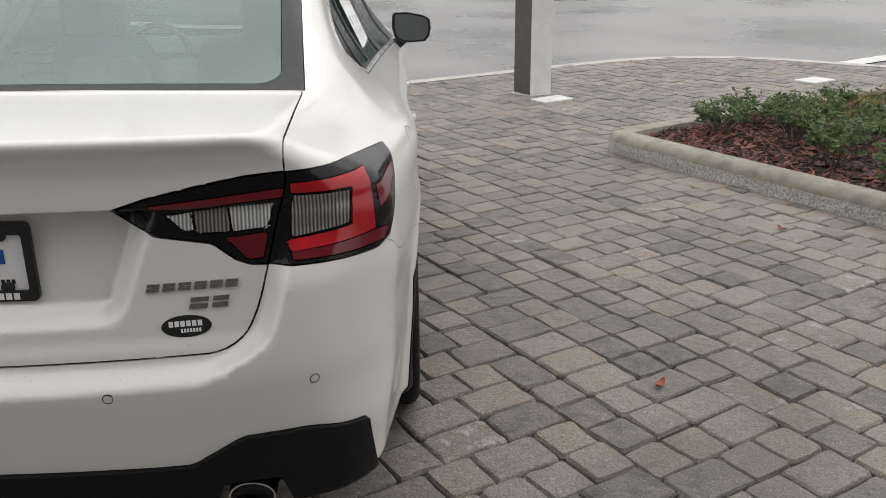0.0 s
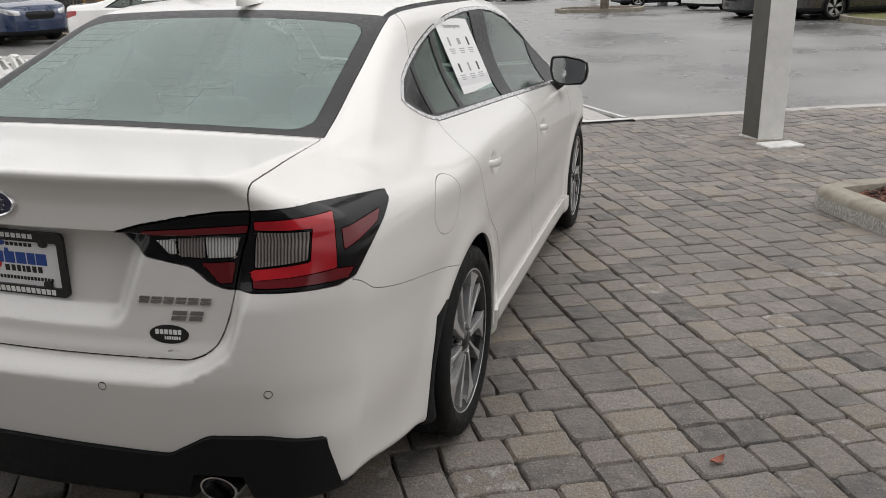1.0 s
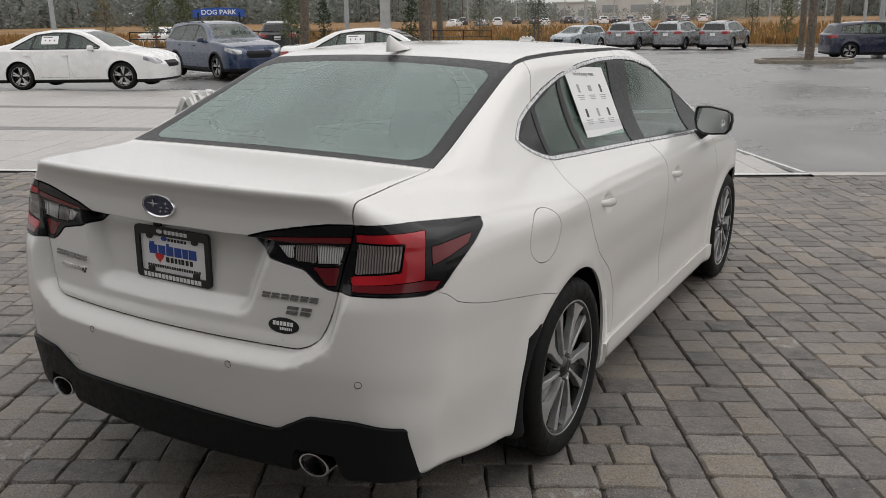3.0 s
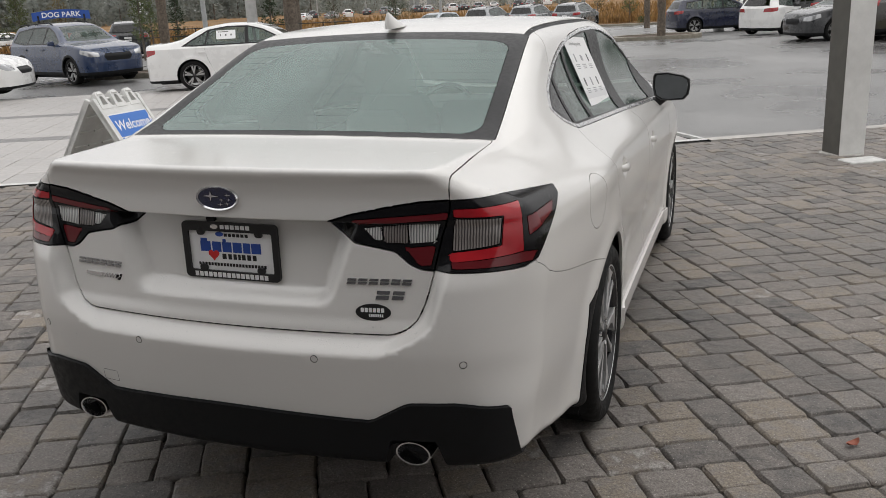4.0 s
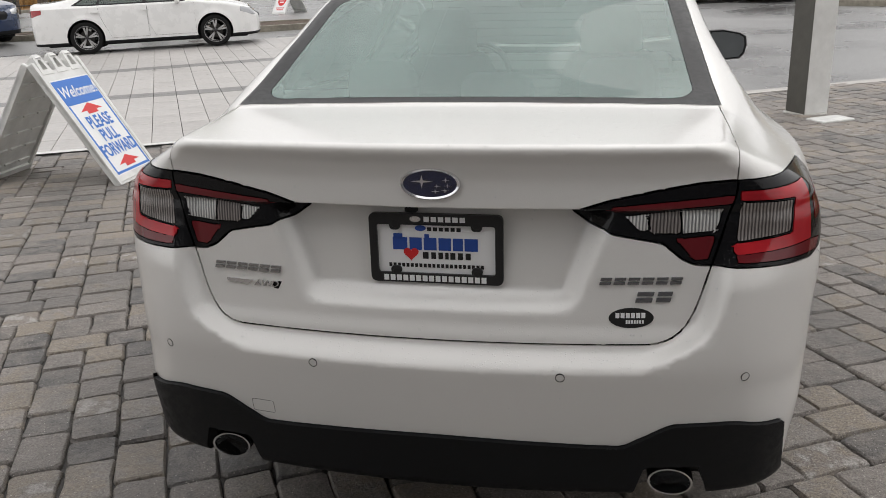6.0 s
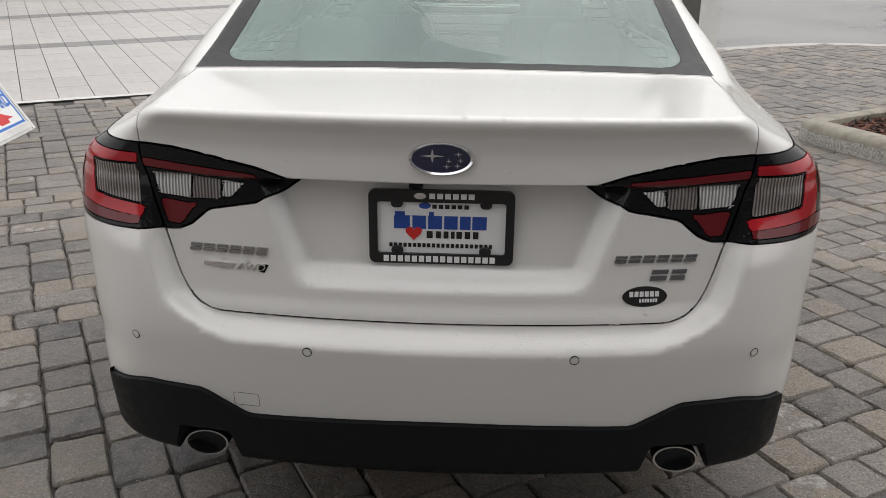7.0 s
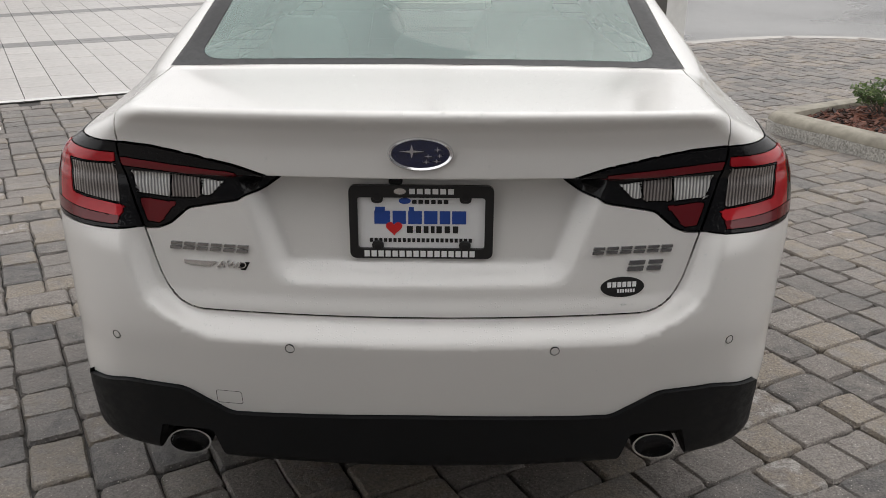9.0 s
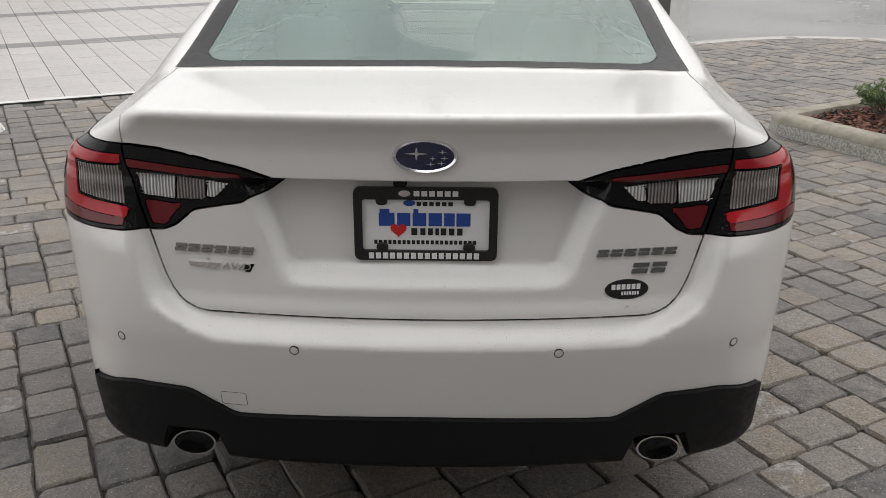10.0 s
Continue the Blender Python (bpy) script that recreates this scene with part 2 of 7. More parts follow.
lamp_clear = ribbed("ribbed_clear_lens", (0.22, 0.22, 0.22), (0.80, 0.80, 0.78), 0.35)
lamp_smoke = ribbed("smoked_ribbed_lens", (0.05, 0.042, 0.04), (0.32, 0.29, 0.275), 0.3)
badge_chrome = material("badge_chrome", (0.40, 0.40, 0.41), 0.14, 1.0)
rubber = textured("tyre_rubber", (0.005, 0.005, 0.005), (0.010, 0.010, 0.010), 30, (0.6, 0.8), 0.4, 200, depth=0.001)
socket(nodes_of(rubber)[2], "Specular IOR Level", 0.2)
alloy = textured("machined_alloy", (0.44, 0.44, 0.44), (0.54, 0.54, 0.54), 25, (0.34, 0.46), 0.1, 300, 0.7, depth=0.0004)
alloy_black = material("black_alloy", (0.012, 0.012, 0.013), 0.25, 0.2, 0.4)
cabin_cloth = textured("dark_cloth", (0.028, 0.029, 0.029), (0.055, 0.056, 0.057), 60, (0.8, 0.95), 0.3, 500)
plate_white = material("plate_white", (0.82, 0.82, 0.82), 0.3)
plate_black = material("plate_frame_black", (0.012, 0.012, 0.013), 0.35)
ink_blue = material("ink_blue", (0.02, 0.07, 0.33), 0.4)
ink_red = material("ink_red", (0.62, 0.02, 0.02), 0.4)
ink_black = material("ink_black", (0.01, 0.01, 0.01), 0.4)
emblem_blue = material("emblem_blue", (0.008, 0.014, 0.06), 0.1, 0.2, 1.0)
mirror_glass = material("mirror_glass", (0.62, 0.66, 0.66), 0.02, 1.0)
paper = material("paper", (0.80, 0.80, 0.80), 0.6)


# ---- the sedan's outer surface, as a smooth implicit form ----
def spline(xs, ys):
    """A smooth curve through points (monotone cubic), held flat past its ends."""
    xs, ys = np.array(xs, float), np.array(ys, float)
    h, d = np.diff(xs), np.diff(ys) / np.diff(xs)
    m = np.concatenate(([d[0]], np.where(d[1:] * d[:-1] > 0, 2 * d[1:] * d[:-1] / (d[1:] + d[:-1] + 1e-12), 0), [d[-1]]))
    m[0] = m[-1] = 0

    def curve(x):
        x = np.clip(x, xs[0], xs[-1])
        i = np.clip(np.searchsorted(xs, x) - 1, 0, len(h) - 1)
        t = (x - xs[i]) / h[i]
        return ((1 + 2 * t) * (1 - t) ** 2 * ys[i] + t * (1 - t) ** 2 * h[i] * m[i]
                + t * t * (3 - 2 * t) * ys[i + 1] + t * t * (t - 1) * h[i] * m[i + 1])
    return curve


def step(a, b, x):
    t = np.clip((x - a) / (b - a), 0, 1)
    return t * t * (3 - 2 * t)


HUB, WHEELBASE = 0.338, 2.75
side_of_height = spline([0.16, 0.24, 0.36, 0.50, 0.68, 0.80, 0.90, 0.985, 1.04, 1.10, 1.20, 1.30, 1.41, 1.52],
                        [0.868, 0.892, 0.892, 0.895, 0.905, 0.915, 0.908, 0.882, 0.840, 0.787, 0.720, 0.672, 0.632, 0.585])
side_taper = spline([-1.15, -0.95, -0.75, -0.45, -0.10, 0.45, 1.4, 2.3, 2.75, 3.1, 3.4, 3.75],
                    [-0.075, -0.045, -0.022, -0.006, 0.006, 0.0, 0.0, 0.003, 0.008, -0.03, -0.11, -0.3])
rear_of_height = spline([0.24, 0.30, 0.40, 0.46, 0.56, 0.64, 0.70, 0.80, 0.95, 0.974, 0.988, 1.04, 1.085, 1.108, 1.124],
                        [-1.02, -1.036, -1.050, -1.059, -1.072, -1.080, -1.078, -1.068, -1.054, -1.050, -1.052, -1.050, -1.060, -1.071, -1.075])
lid_side = spline([0.62, 0.70, 0.76, 0.86, 0.95, 1.034, 1.114, 1.2], [0.50, 0.560, 0.590, 0.618, 0.640, 0.660, 0.660, 0.655])
roof_line = spline([-1.12, -1.075, -1.03, -0.80, -0.60, -0.50, -0.20, 0.10, 0.22, 0.35, 0.60, 0.95, 1.30, 1.60, 1.80, 2.20, 2.62, 2.75, 3.2, 3.5, 3.72],
                   [1.120, 1.129, 1.130, 1.136, 1.142, 1.168, 1.290, 1.412, 1.448, 1.474, 1.498, 1.506, 1.504, 1.488, 1.454, 1.270, 1.045, 0.995, 0.90, 0.80, 0.66])
arch_flare = 0.014


def round_max(a, b, r):
    return np.minimum(np.maximum(a, b), -r) + np.hypot(np.maximum(a + r, 0), np.maximum(b + r, 0))


def lid_distance(a, z):
    """How far outside the boot lid's outline, seen from behind."""
    return round_max(a - lid_side(z), 0.674 - z, 0.05)


def body_form(x, y, z):
    """Below 0 inside the sedan, above 0 outside, in metres."""
    a = np.abs(x)
    near_wheel = np.minimum(np.hypot(y, z - HUB), np.hypot(y - WHEELBASE, z - HUB))
    flare = arch_flare * np.exp(-((near_wheel - 0.395) / 0.055) ** 2)
    # waist crease and the hollow of the lower doors
    hollow = 0.014 * np.exp(-((z - 0.47) / 0.10) ** 2) * step(0.35, 0.75, y) * step(2.35, 1.95, y)
    hips = 0.02 * np.exp(-((y + 0.15) / 0.45) ** 2) * np.exp(-((z - 0.97) / 0.07) ** 2)
    cabin = 0.035 * step(1.12, 1.42, z) * step(0.25, -0.45, y) - 0.012 * step(1.1, 1.4, z) * step(0.9, 1.6, y)
    shoulder = 0.075 * step(1.0, 1.13, z) * step(-0.25, -0.85, y)
    flank = 0.024 * step(1.06, 0.95, z) * step(-0.85, -0.10, y) - 0.008 * step(-0.4, -0.95, y) * step(0.55, 0.75, z) - 0.022 * step(0.54, 0.28, z) * step(-0.25, -0.60, y)
    width = side_of_height(z) + side_taper(y) + flare - hollow + hips - cabin - shoulder + flank
    # cups behind the door handles
    cup = np.minimum(np.hypot((y - 0.36) / 0.075, (z - 0.905) / 0.045), np.hypot((y - 1.42) / 0.075, (z - 0.868) / 0.045))
    width = width - 0.014 * step(1.0, 0.35, cup)
    # rear face: plate recess, bumper standing out round the lid, bowed in plan
    wall = 0.385 - 0.36 * (0.975 - z)
    recess = 0.046 * step(wall + 0.030, wall - 0.035, a) * step(0.735, 0.79, z) * step(0.985, 0.975, z)
    bow = 0.16 * a ** 2 + 0.10 * np.maximum(a - 0.55, 0) ** 2
    bumper = 0.044 * step(0.003, 0.058, lid_distance(a, z)) * step(0.93, 0.80, z) * (1 - 0.6 * step(0.62, 0.85, a))
    rear = rear_of_height(z) + bow + recess - bumper
    rear = rear + 0.010 * step(0.985, 0.975, z) * step(0.68, 0.72, z) * step(0.64, 0.60, a)
    crown = 0.016 * (a / 0.6) ** 2 * step(0.2, 0.6, y) + 0.008 * (a / 0.7) ** 2
    top = roof_line(y) - crown
    front = 3.74 - 0.35 * a ** 2 - 0.5 * np.maximum(z - 0.6, 0) ** 2
    f = round_max(a - width, rear - y, 0.05 + 0.05 * step(1.05, 0.75, z) + 0.05 * step(1.12, 1.0, z) - 0.05 * step(0.58, 0.42, z))
    f = round_max(f, y - front, 0.25)
    edge = 0.018 + 0.05 * np.maximum(step(-0.95, -0.3, y), step(0.63, 0.75, a))
    f = round_max(f, z - top, edge)
    low = 0.19 + 0.04 * step(-0.34, -0.44, y) + 0.058 * step(-0.50, -0.85, y)
    return round_max(f, low - z, 0.03)


def surface_net(form, xs, ys, zs):
    """The form's zero surface as triangles with normals."""
    X, Y, Z = np.meshgrid(xs, ys, zs, indexing="ij")
    f = form(X, Y, Z)
    inside = f < 0
    corner = [inside[i:len(xs) - 1 + i, j:len(ys) - 1 + j, k:len(zs) - 1 + k] for i in (0, 1) for j in (0, 1) for k in (0, 1)]
    count = sum(c.astype(np.int8) for c in corner)
    active = (count > 0) & (count < 8)
    index = -np.ones(active.shape, int)
    cells = np.argwhere(active)
    index[active] = np.arange(len(cells))
    ci, cj, ck = cells.T
    total, number = np.zeros((len(cells), 3)), np.zeros(len(cells))
    for axis in range(3):
        for p in (0, 1):
            for q in (0, 1):
                o = [p, q]
                o.insert(axis, 0)
                e = [p, q]
                e.insert(axis, 1)
                ia, ib = (ci + o[0], cj + o[1], ck + o[2]), (ci + e[0], cj + e[1], ck + e[2])
                fa, fb = f[ia], f[ib]
                cross = (fa < 0) != (fb < 0)
                t = np.where(cross, fa / (fa - fb + 1e-15), 0)
                pa = np.stack((xs[ia[0]], ys[ia[1]], zs[ia[2]]), 1)
                pb = np.stack((xs[ib[0]], ys[ib[1]], zs[ib[2]]), 1)
                total += np.where(cross[:, None], pa + t[:, None] * (pb - pa), 0)
                number += cross
    V = total / number[:, None]

    def slope(P):
        h = 0.0015
        g = np.stack([form(*(P + d).T) - form(*(P - d).T) for d in np.eye(3) * h], 1) / (2 * h)
        return g
    for _ in range(4):
        g = slope(V)
        V = V - np.clip(form(*V.T) / np.maximum((g * g).sum(1), 0.2), -0.006, 0.006)[:, None] * g
    N = slope(V)
    N /= np.linalg.norm(N, axis=1)[:, None] + 1e-12
    quads = []
    for axis in range(3):
        b, c = [(1, 2), (2, 0), (0, 1)][axis]
        n = [len(xs), len(ys), len(zs)]
        sl = [slice(1, n[0] - 1), slice(1, n[1] - 1), slice(1, n[2] - 1)]
        sl[axis] = slice(0, n[axis] - 1)
        A = inside[tuple(sl)]
        s2 = list(sl)
        s2[axis] = slice(1, n[axis])
        B = inside[tuple(s2)]
        at = np.argwhere(A != B)
        if not len(at):
            continue
        lead = A[tuple(at.T)]
        base = at + np.array([0 if d == axis else 1 for d in range(3)])
        ring = []
        for db, dc in ((0, 0), (-1, 0), (-1, -1), (0, -1)):
            o = base.copy()
            o[:, b] += db
            o[:, c] += dc
            ring.append(index[tuple(o.T)])
        q = np.stack(ring, 1)
        q[~lead] = q[~lead][:, ::-1]
        quads.append(q)
    Q = np.concatenate(quads)
    # split along the shorter diagonal
    d1 = np.linalg.norm(V[Q[:, 0]] - V[Q[:, 2]], axis=1)
    d2 = np.linalg.norm(V[Q[:, 1]] - V[Q[:, 3]], axis=1)
    s = d1 < d2
    F = np.concatenate((Q[s][:, [0, 1, 2]], Q[s][:, [0, 2, 3]], Q[~s][:, [0, 1, 3]], Q[~s][:, [1, 2, 3]]))
    return V, N, F


def spaced(*runs):
    """Grid lines: runs of (start, end, gap)."""
    out = []
    for a, b, g in runs:
        n = max(1, round((b - a) / g))
        out += [a + (b - a) * i / n for i in range(n)]
    return np.array(out + [runs[-1][1]])


# ---- cutting a surface into panels ----
def polygon_distance(p, q, points):
    """Signed distance of (p, q) from a closed outline: below 0 inside."""
    P = np.array(points, float)
    A, B = P, np.roll(P, -1, 0)
    best, inside = np.full(p.shape, 1e9), np.zeros(p.shape, bool)
    for (ax, ay), (bx, by) in zip(A, B):
        dx, dy = bx - ax, by - ay
        t = np.clip(((p - ax) * dx + (q - ay) * dy) / (dx * dx + dy * dy + 1e-12), 0, 1)
        best = np.minimum(best, np.hypot(p - ax - t * dx, q - ay - t * dy))
        cross = (ay > q) != (by > q)
        inside ^= cross & (p < ax + (q - ay) * dx / (dy if abs(dy) > 1e-9 else 1e-9))
    return np.where(inside, -best, best)


def cut(V, N, F, field):
    """Split the triangles along field(V) = 0."""
    d = field(V)
    d = np.where(np.abs(d) < 4e-4, 0.0, d)
    s = np.sign(d)[F]
    mixed = (s.min(1) < 0) & (s.max(1) > 0)
    if not mixed.any():
        return V, N, F
    keep, T = F[~mixed], F[mixed]
    edges = np.sort(np.concatenate((T[:, [0, 1]], T[:, [1, 2]], T[:, [2, 0]])), 1)
    edges = np.unique(edges, axis=0)
    e = edges[np.sign(d[edges[:, 0]]) * np.sign(d[edges[:, 1]]) < 0]
    t = (d[e[:, 0]] / (d[e[:, 0]] - d[e[:, 1]]))[:, None]
    NV = V[e[:, 0]] * (1 - t) + V[e[:, 1]] * t
    NN = N[e[:, 0]] * (1 - t) + N[e[:, 1]] * t
    NN /= np.linalg.norm(NN, axis=1)[:, None]
    found = {(int(a), int(b)): len(V) + i for i, (a, b) in enumerate(e)}
    out = []
    for a, b, c in T.tolist():
        ring = []
        for i, j in ((a, b), (b, c), (c, a)):
            ring.append(i)
            k = found.get((i, j) if i < j else (j, i))
            if k is not None:
                ring.append(k)
        if len(ring) == 4:                      # one corner lies on the line
            m = [n for n, v in enumerate(ring) if v >= len(V)][0]
            r = ring[m:] + ring[:m]
            out += [(r[0], r[1], r[2]), (r[0], r[2], r[3])]
        else:                                   # two new points
            m = [n for n in range(5) if ring[n] >= len(V) and ring[(n + 2) % 5] >= len(V)][0]
            r = ring[m:] + ring[:m]
            out += [(r[0], r[1], r[2]), (r[0], r[2], r[3]), (r[0], r[3], r[4])]
    return np.concatenate((V, NV)), np.concatenate((N, NN)), np.concatenate((keep, np.array(out, int)))


def panel(name, V, N, F, mat, parent, gap=0.0015, depth=0.012, lift=0.0, label=""):
    """One panel: its outer skin, drawn in by the gap, with edges turned inwards."""
    used, F = np.unique(F, return_inverse=True)
    F = F.reshape(-1, 3)
    V, N = V[used].copy(), N[used]
    e = np.concatenate((F[:, [0, 1]], F[:, [1, 2]], F[:, [2, 0]]))
    key = np.sort(e, 1)
    _, first, count = np.unique(key, axis=0, return_index=True, return_counts=True)
    rim = e[first[count == 1]]
    pull = np.zeros_like(V)
    along = V[rim[:, 1]] - V[rim[:, 0]]
    for k in range(2):
        np.add.at(pull, rim[:, k], np.cross(N[rim[:, k]], along))
    at = np.unique(rim)
    p = pull[at] - N[at] * (pull[at] * N[at]).sum(1)[:, None]
    V[at] += gap * p / (np.linalg.norm(p, axis=1)[:, None] + 1e-9)
    V += lift * N
    n = len(V)
    number = {int(a): i for i, a in enumerate(at)}
    inner = V[at] - (depth + lift) * N[at]
    top, low = n, n + len(at)
    VV = np.concatenate((V, V[at], inner))
    outward = -p / (np.linalg.norm(p, axis=1)[:, None] + 1e-9)
    NN = np.concatenate((N, outward, outward))
    faces = F.tolist() + [[top + number[int(b)], top + number[int(a)], low + number[int(a)], low + number[int(b)]] for a, b in rim]
    return part_mesh(name, mesh_of(name, VV, faces, mat, True, NN), parent, None, label)


# ---- shapes ----
def grid_faces(n, m, wrap_n=False, wrap_m=False):
    out = []
    for i in range(n if wrap_n else n - 1):
        for j in range(m if wrap_m else m - 1):
            a, b = i * m + j, ((i + 1) % n) * m + j
            c, d = ((i + 1) % n) * m + (j + 1) % m, i * m + (j + 1) % m
            out.append((a, b, c, d))
    return out


def lathe(profile, steps=48, axis="x"):
    """A profile of (radius, along) turned round an axis."""
    P = np.array(profile, float)
    t = np.arange(steps) * 2 * np.pi / steps
    R, A = P[:, 0], P[:, 1]
    c, s = np.cos(t)[:, None] * R, np.sin(t)[:, None] * R
    al = np.broadcast_to(A, c.shape)
    V = {"x": np.stack((al, c, s), -1), "z": np.stack((c, s, al), -1), "y": np.stack((s, al, c), -1)}[axis].reshape(-1, 3)
    F = grid_faces(steps, len(P), True)
    return V, F


def loft(rings, closed=True, caps=True):
    """Rings of equal length, joined in order."""
    R = np.array(rings, float)
    n, m = R.shape[:2]
    F = grid_faces(n, m, False, closed)
    if caps and closed:
        F += [tuple(range(m))[::-1], tuple((n - 1) * m + i for i in range(m))]
    return R.reshape(-1, 3), F


def rounded_rect(w, h, r, n=4):
    """Outline points of a rectangle with round corners, about 0."""
    out = []
    for cx, cy, a0 in ((w / 2 - r, h / 2 - r, 0), (-w / 2 + r, h / 2 - r, 90), (-w / 2 + r, -h / 2 + r, 180), (w / 2 - r, -h / 2 + r, 270)):
        for i in range(n + 1):
            a = radians(a0 + 90 * i / n)
            out.append((cx + r * math.cos(a), cy + r * math.sin(a)))
    return out


def slab(outline, z0, z1, bevel=0.0):
    """A flat outline made thick along z, its upper and lower edges eased."""
    P = np.array(outline, float)
    c = P.mean(0)

    def ring(shrink, z):
        d = P - c
        l = np.linalg.norm(d, axis=1)[:, None] + 1e-9
        Q = c + d * (1 - shrink / np.maximum(l, shrink * 1.01))
        return [(x, y, z) for x, y in Q]
    if bevel:
        rings = [ring(bevel, z0), ring(0, z0 + bevel), ring(0, z1 - bevel), ring(bevel, z1)]
    else:
        rings = [ring(0, z0), ring(0, z1)]
    return loft(rings)


def join(*pieces):
    """Several (verts, faces) as one."""
    V, F, n = [], [], 0
    for v, f in pieces:
        v = np.asarray(v, float)
        V.append(v)
        F += [tuple(i + n for i in q) for q in f]
        n += len(v)
    return np.concatenate(V), F


def moved(piece, m):
    V, F = piece
    V = np.asarray(V, float)
    M = np.array(m)
    return V @ M[:3, :3].T + M[:3, 3], F


def brick(sx, sy, sz, bevel=0.01, r=None):
    """A block standing on z = 0 with eased edges."""
    return slab(rounded_rect(sx, sy, r or bevel, 2), 0, sz, bevel)


def tube(points, radius, sides=10, caps=True):
    """A round bar along points; radius a number or one for each point."""
    P = [Vector(p) for p in points]
    R = radius if hasattr(radius, "__len__") else [radius] * len(P)
    rings, side = [], None
    for i, p in enumerate(P):
        d = (P[min(i + 1, len(P) - 1)] - P[max(i - 1, 0)]).normalized()
        if side is None:
            side = d.orthogonal().normalized()
        side = (side - d * side.dot(d)).normalized()
        up = d.cross(side)
        rings.append([p + (side * math.cos(2 * math.pi * k / sides) + up * math.sin(2 * math.pi * k / sides)) * R[i] for k in range(sides)])
    return loft(rings, True, caps)


def shaped(name, piece, mat, parent=None, m=None, smooth=False, label=""):
    me = mesh_of(name, piece[0], piece[1], mat, smooth)
    if smooth:
        me.set_sharp_from_angle(angle=radians(40))
    return part_mesh(name, me, parent, m, label)


def lettering(name, words, size, mat, parent, m, depth=0.0, squeeze=1.0, align="CENTER", shear=0.0, heavy=0.0):
    """Writing in the built-in font, as a mesh in the xy plane of m."""
    cu = bpy.data.curves.new(name, "FONT")
    cu.body, cu.size, cu.align_x, cu.align_y, cu.extrude, cu.shear, cu.offset = words, size, align, "CENTER", depth, shear, heavy
    cu.resolution_u = 3
    tmp = bpy.data.objects.new(name, cu)
    scene.collection.objects.link(tmp)
    bpy.context.view_layer.update()
    me = bpy.data.meshes.new_from_object(tmp.evaluated_get(bpy.context.evaluated_depsgraph_get()))
    bpy.data.objects.remove(tmp)
    me.transform(Matrix.Diagonal((squeeze, 1, 1, 1)))
    me.materials.clear()
    me.materials.append(mat)
    return part_mesh(name, me, parent, m)


def wheel(parent, hub, tyre_r, rim_r, width, sign, spoke_fn, mats, name="wheel"):
    """A road wheel; sign is the side that its face looks to."""
    tyre_m, face_m, dark_m, disc_m = mats
    w = new(name)
    w.parent = parent
    w.matrix_basis = Matrix.Translation(hub) @ Matrix.Diagonal((sign, 1, 1, 1))
    h = width / 2
    prof = [(rim_r - 0.004, -h * 0.86), (rim_r + 0.012, -h * 0.93), (tyre_r - 0.05, -h * 1.0), (tyre_r - 0.022, -h * 0.97), (tyre_r - 0.006, -h * 0.86), (tyre_r, -h * 0.70)]
    for g in (-0.40, 0.0, 0.40):
        prof += [(tyre_r, h * g - 0.007), (tyre_r - 0.008, h * g - 0.005), (tyre_r - 0.008, h * g + 0.005), (tyre_r, h * g + 0.007)]
    prof += [(tyre_r, h * 0.70), (tyre_r - 0.006, h * 0.86), (tyre_r - 0.022, h * 0.97), (tyre_r - 0.05, h * 1.0), (rim_r + 0.03, h * 0.99), (rim_r + 0.012, h * 0.94), (rim_r - 0.002, h * 0.86)]
    shaped("tyre", lathe(prof, 64), tyre_m, w, None, True)
    rim = [(rim_r - 0.004, -h * 0.86), (rim_r - 0.02, -h * 0.5), (rim_r - 0.028, h * 0.3), (rim_r - 0.018, h * 0.78), (rim_r, h * 0.90), (rim_r + 0.004, h * 0.86)]
    shaped("rim", lathe(rim, 64), dark_m, w, None, True)
    shaped("rim_edge", lathe([(rim_r - 0.003, h * 0.86), (rim_r - 0.001, h * 0.905), (rim_r + 0.004, h * 0.90), (rim_r + 0.005, h * 0.84)], 64), face_m, w, None, True)
    shaped("brake_disc", lathe([(0.001, -0.01), (0.15, -0.01), (0.15, 0.012), (0.001, 0.012)], 32), disc_m, w, None, True)
    spoke_fn(w, rim_r, h)
    return w


def ring_point(r, deg):
    return (r * math.sin(radians(deg)), r * math.cos(radians(deg)))


def blade(points, x0, x1, bevel=0.003):
    """A wheel spoke: outline (side, up) in the wheel's plane, thick along x."""
    V, F = slab(points, x0, x1, bevel)
    return V[:, [2, 0, 1]], F


# ---- ground: forecourt, lanes, car park, field ----
CG, SG = math.cos(radians(GRID)), math.sin(radians(GRID))


def plan(u, v):
    """World x, y of a place on the paving grid."""
    return u * CG - v * SG, u * SG + v * CG


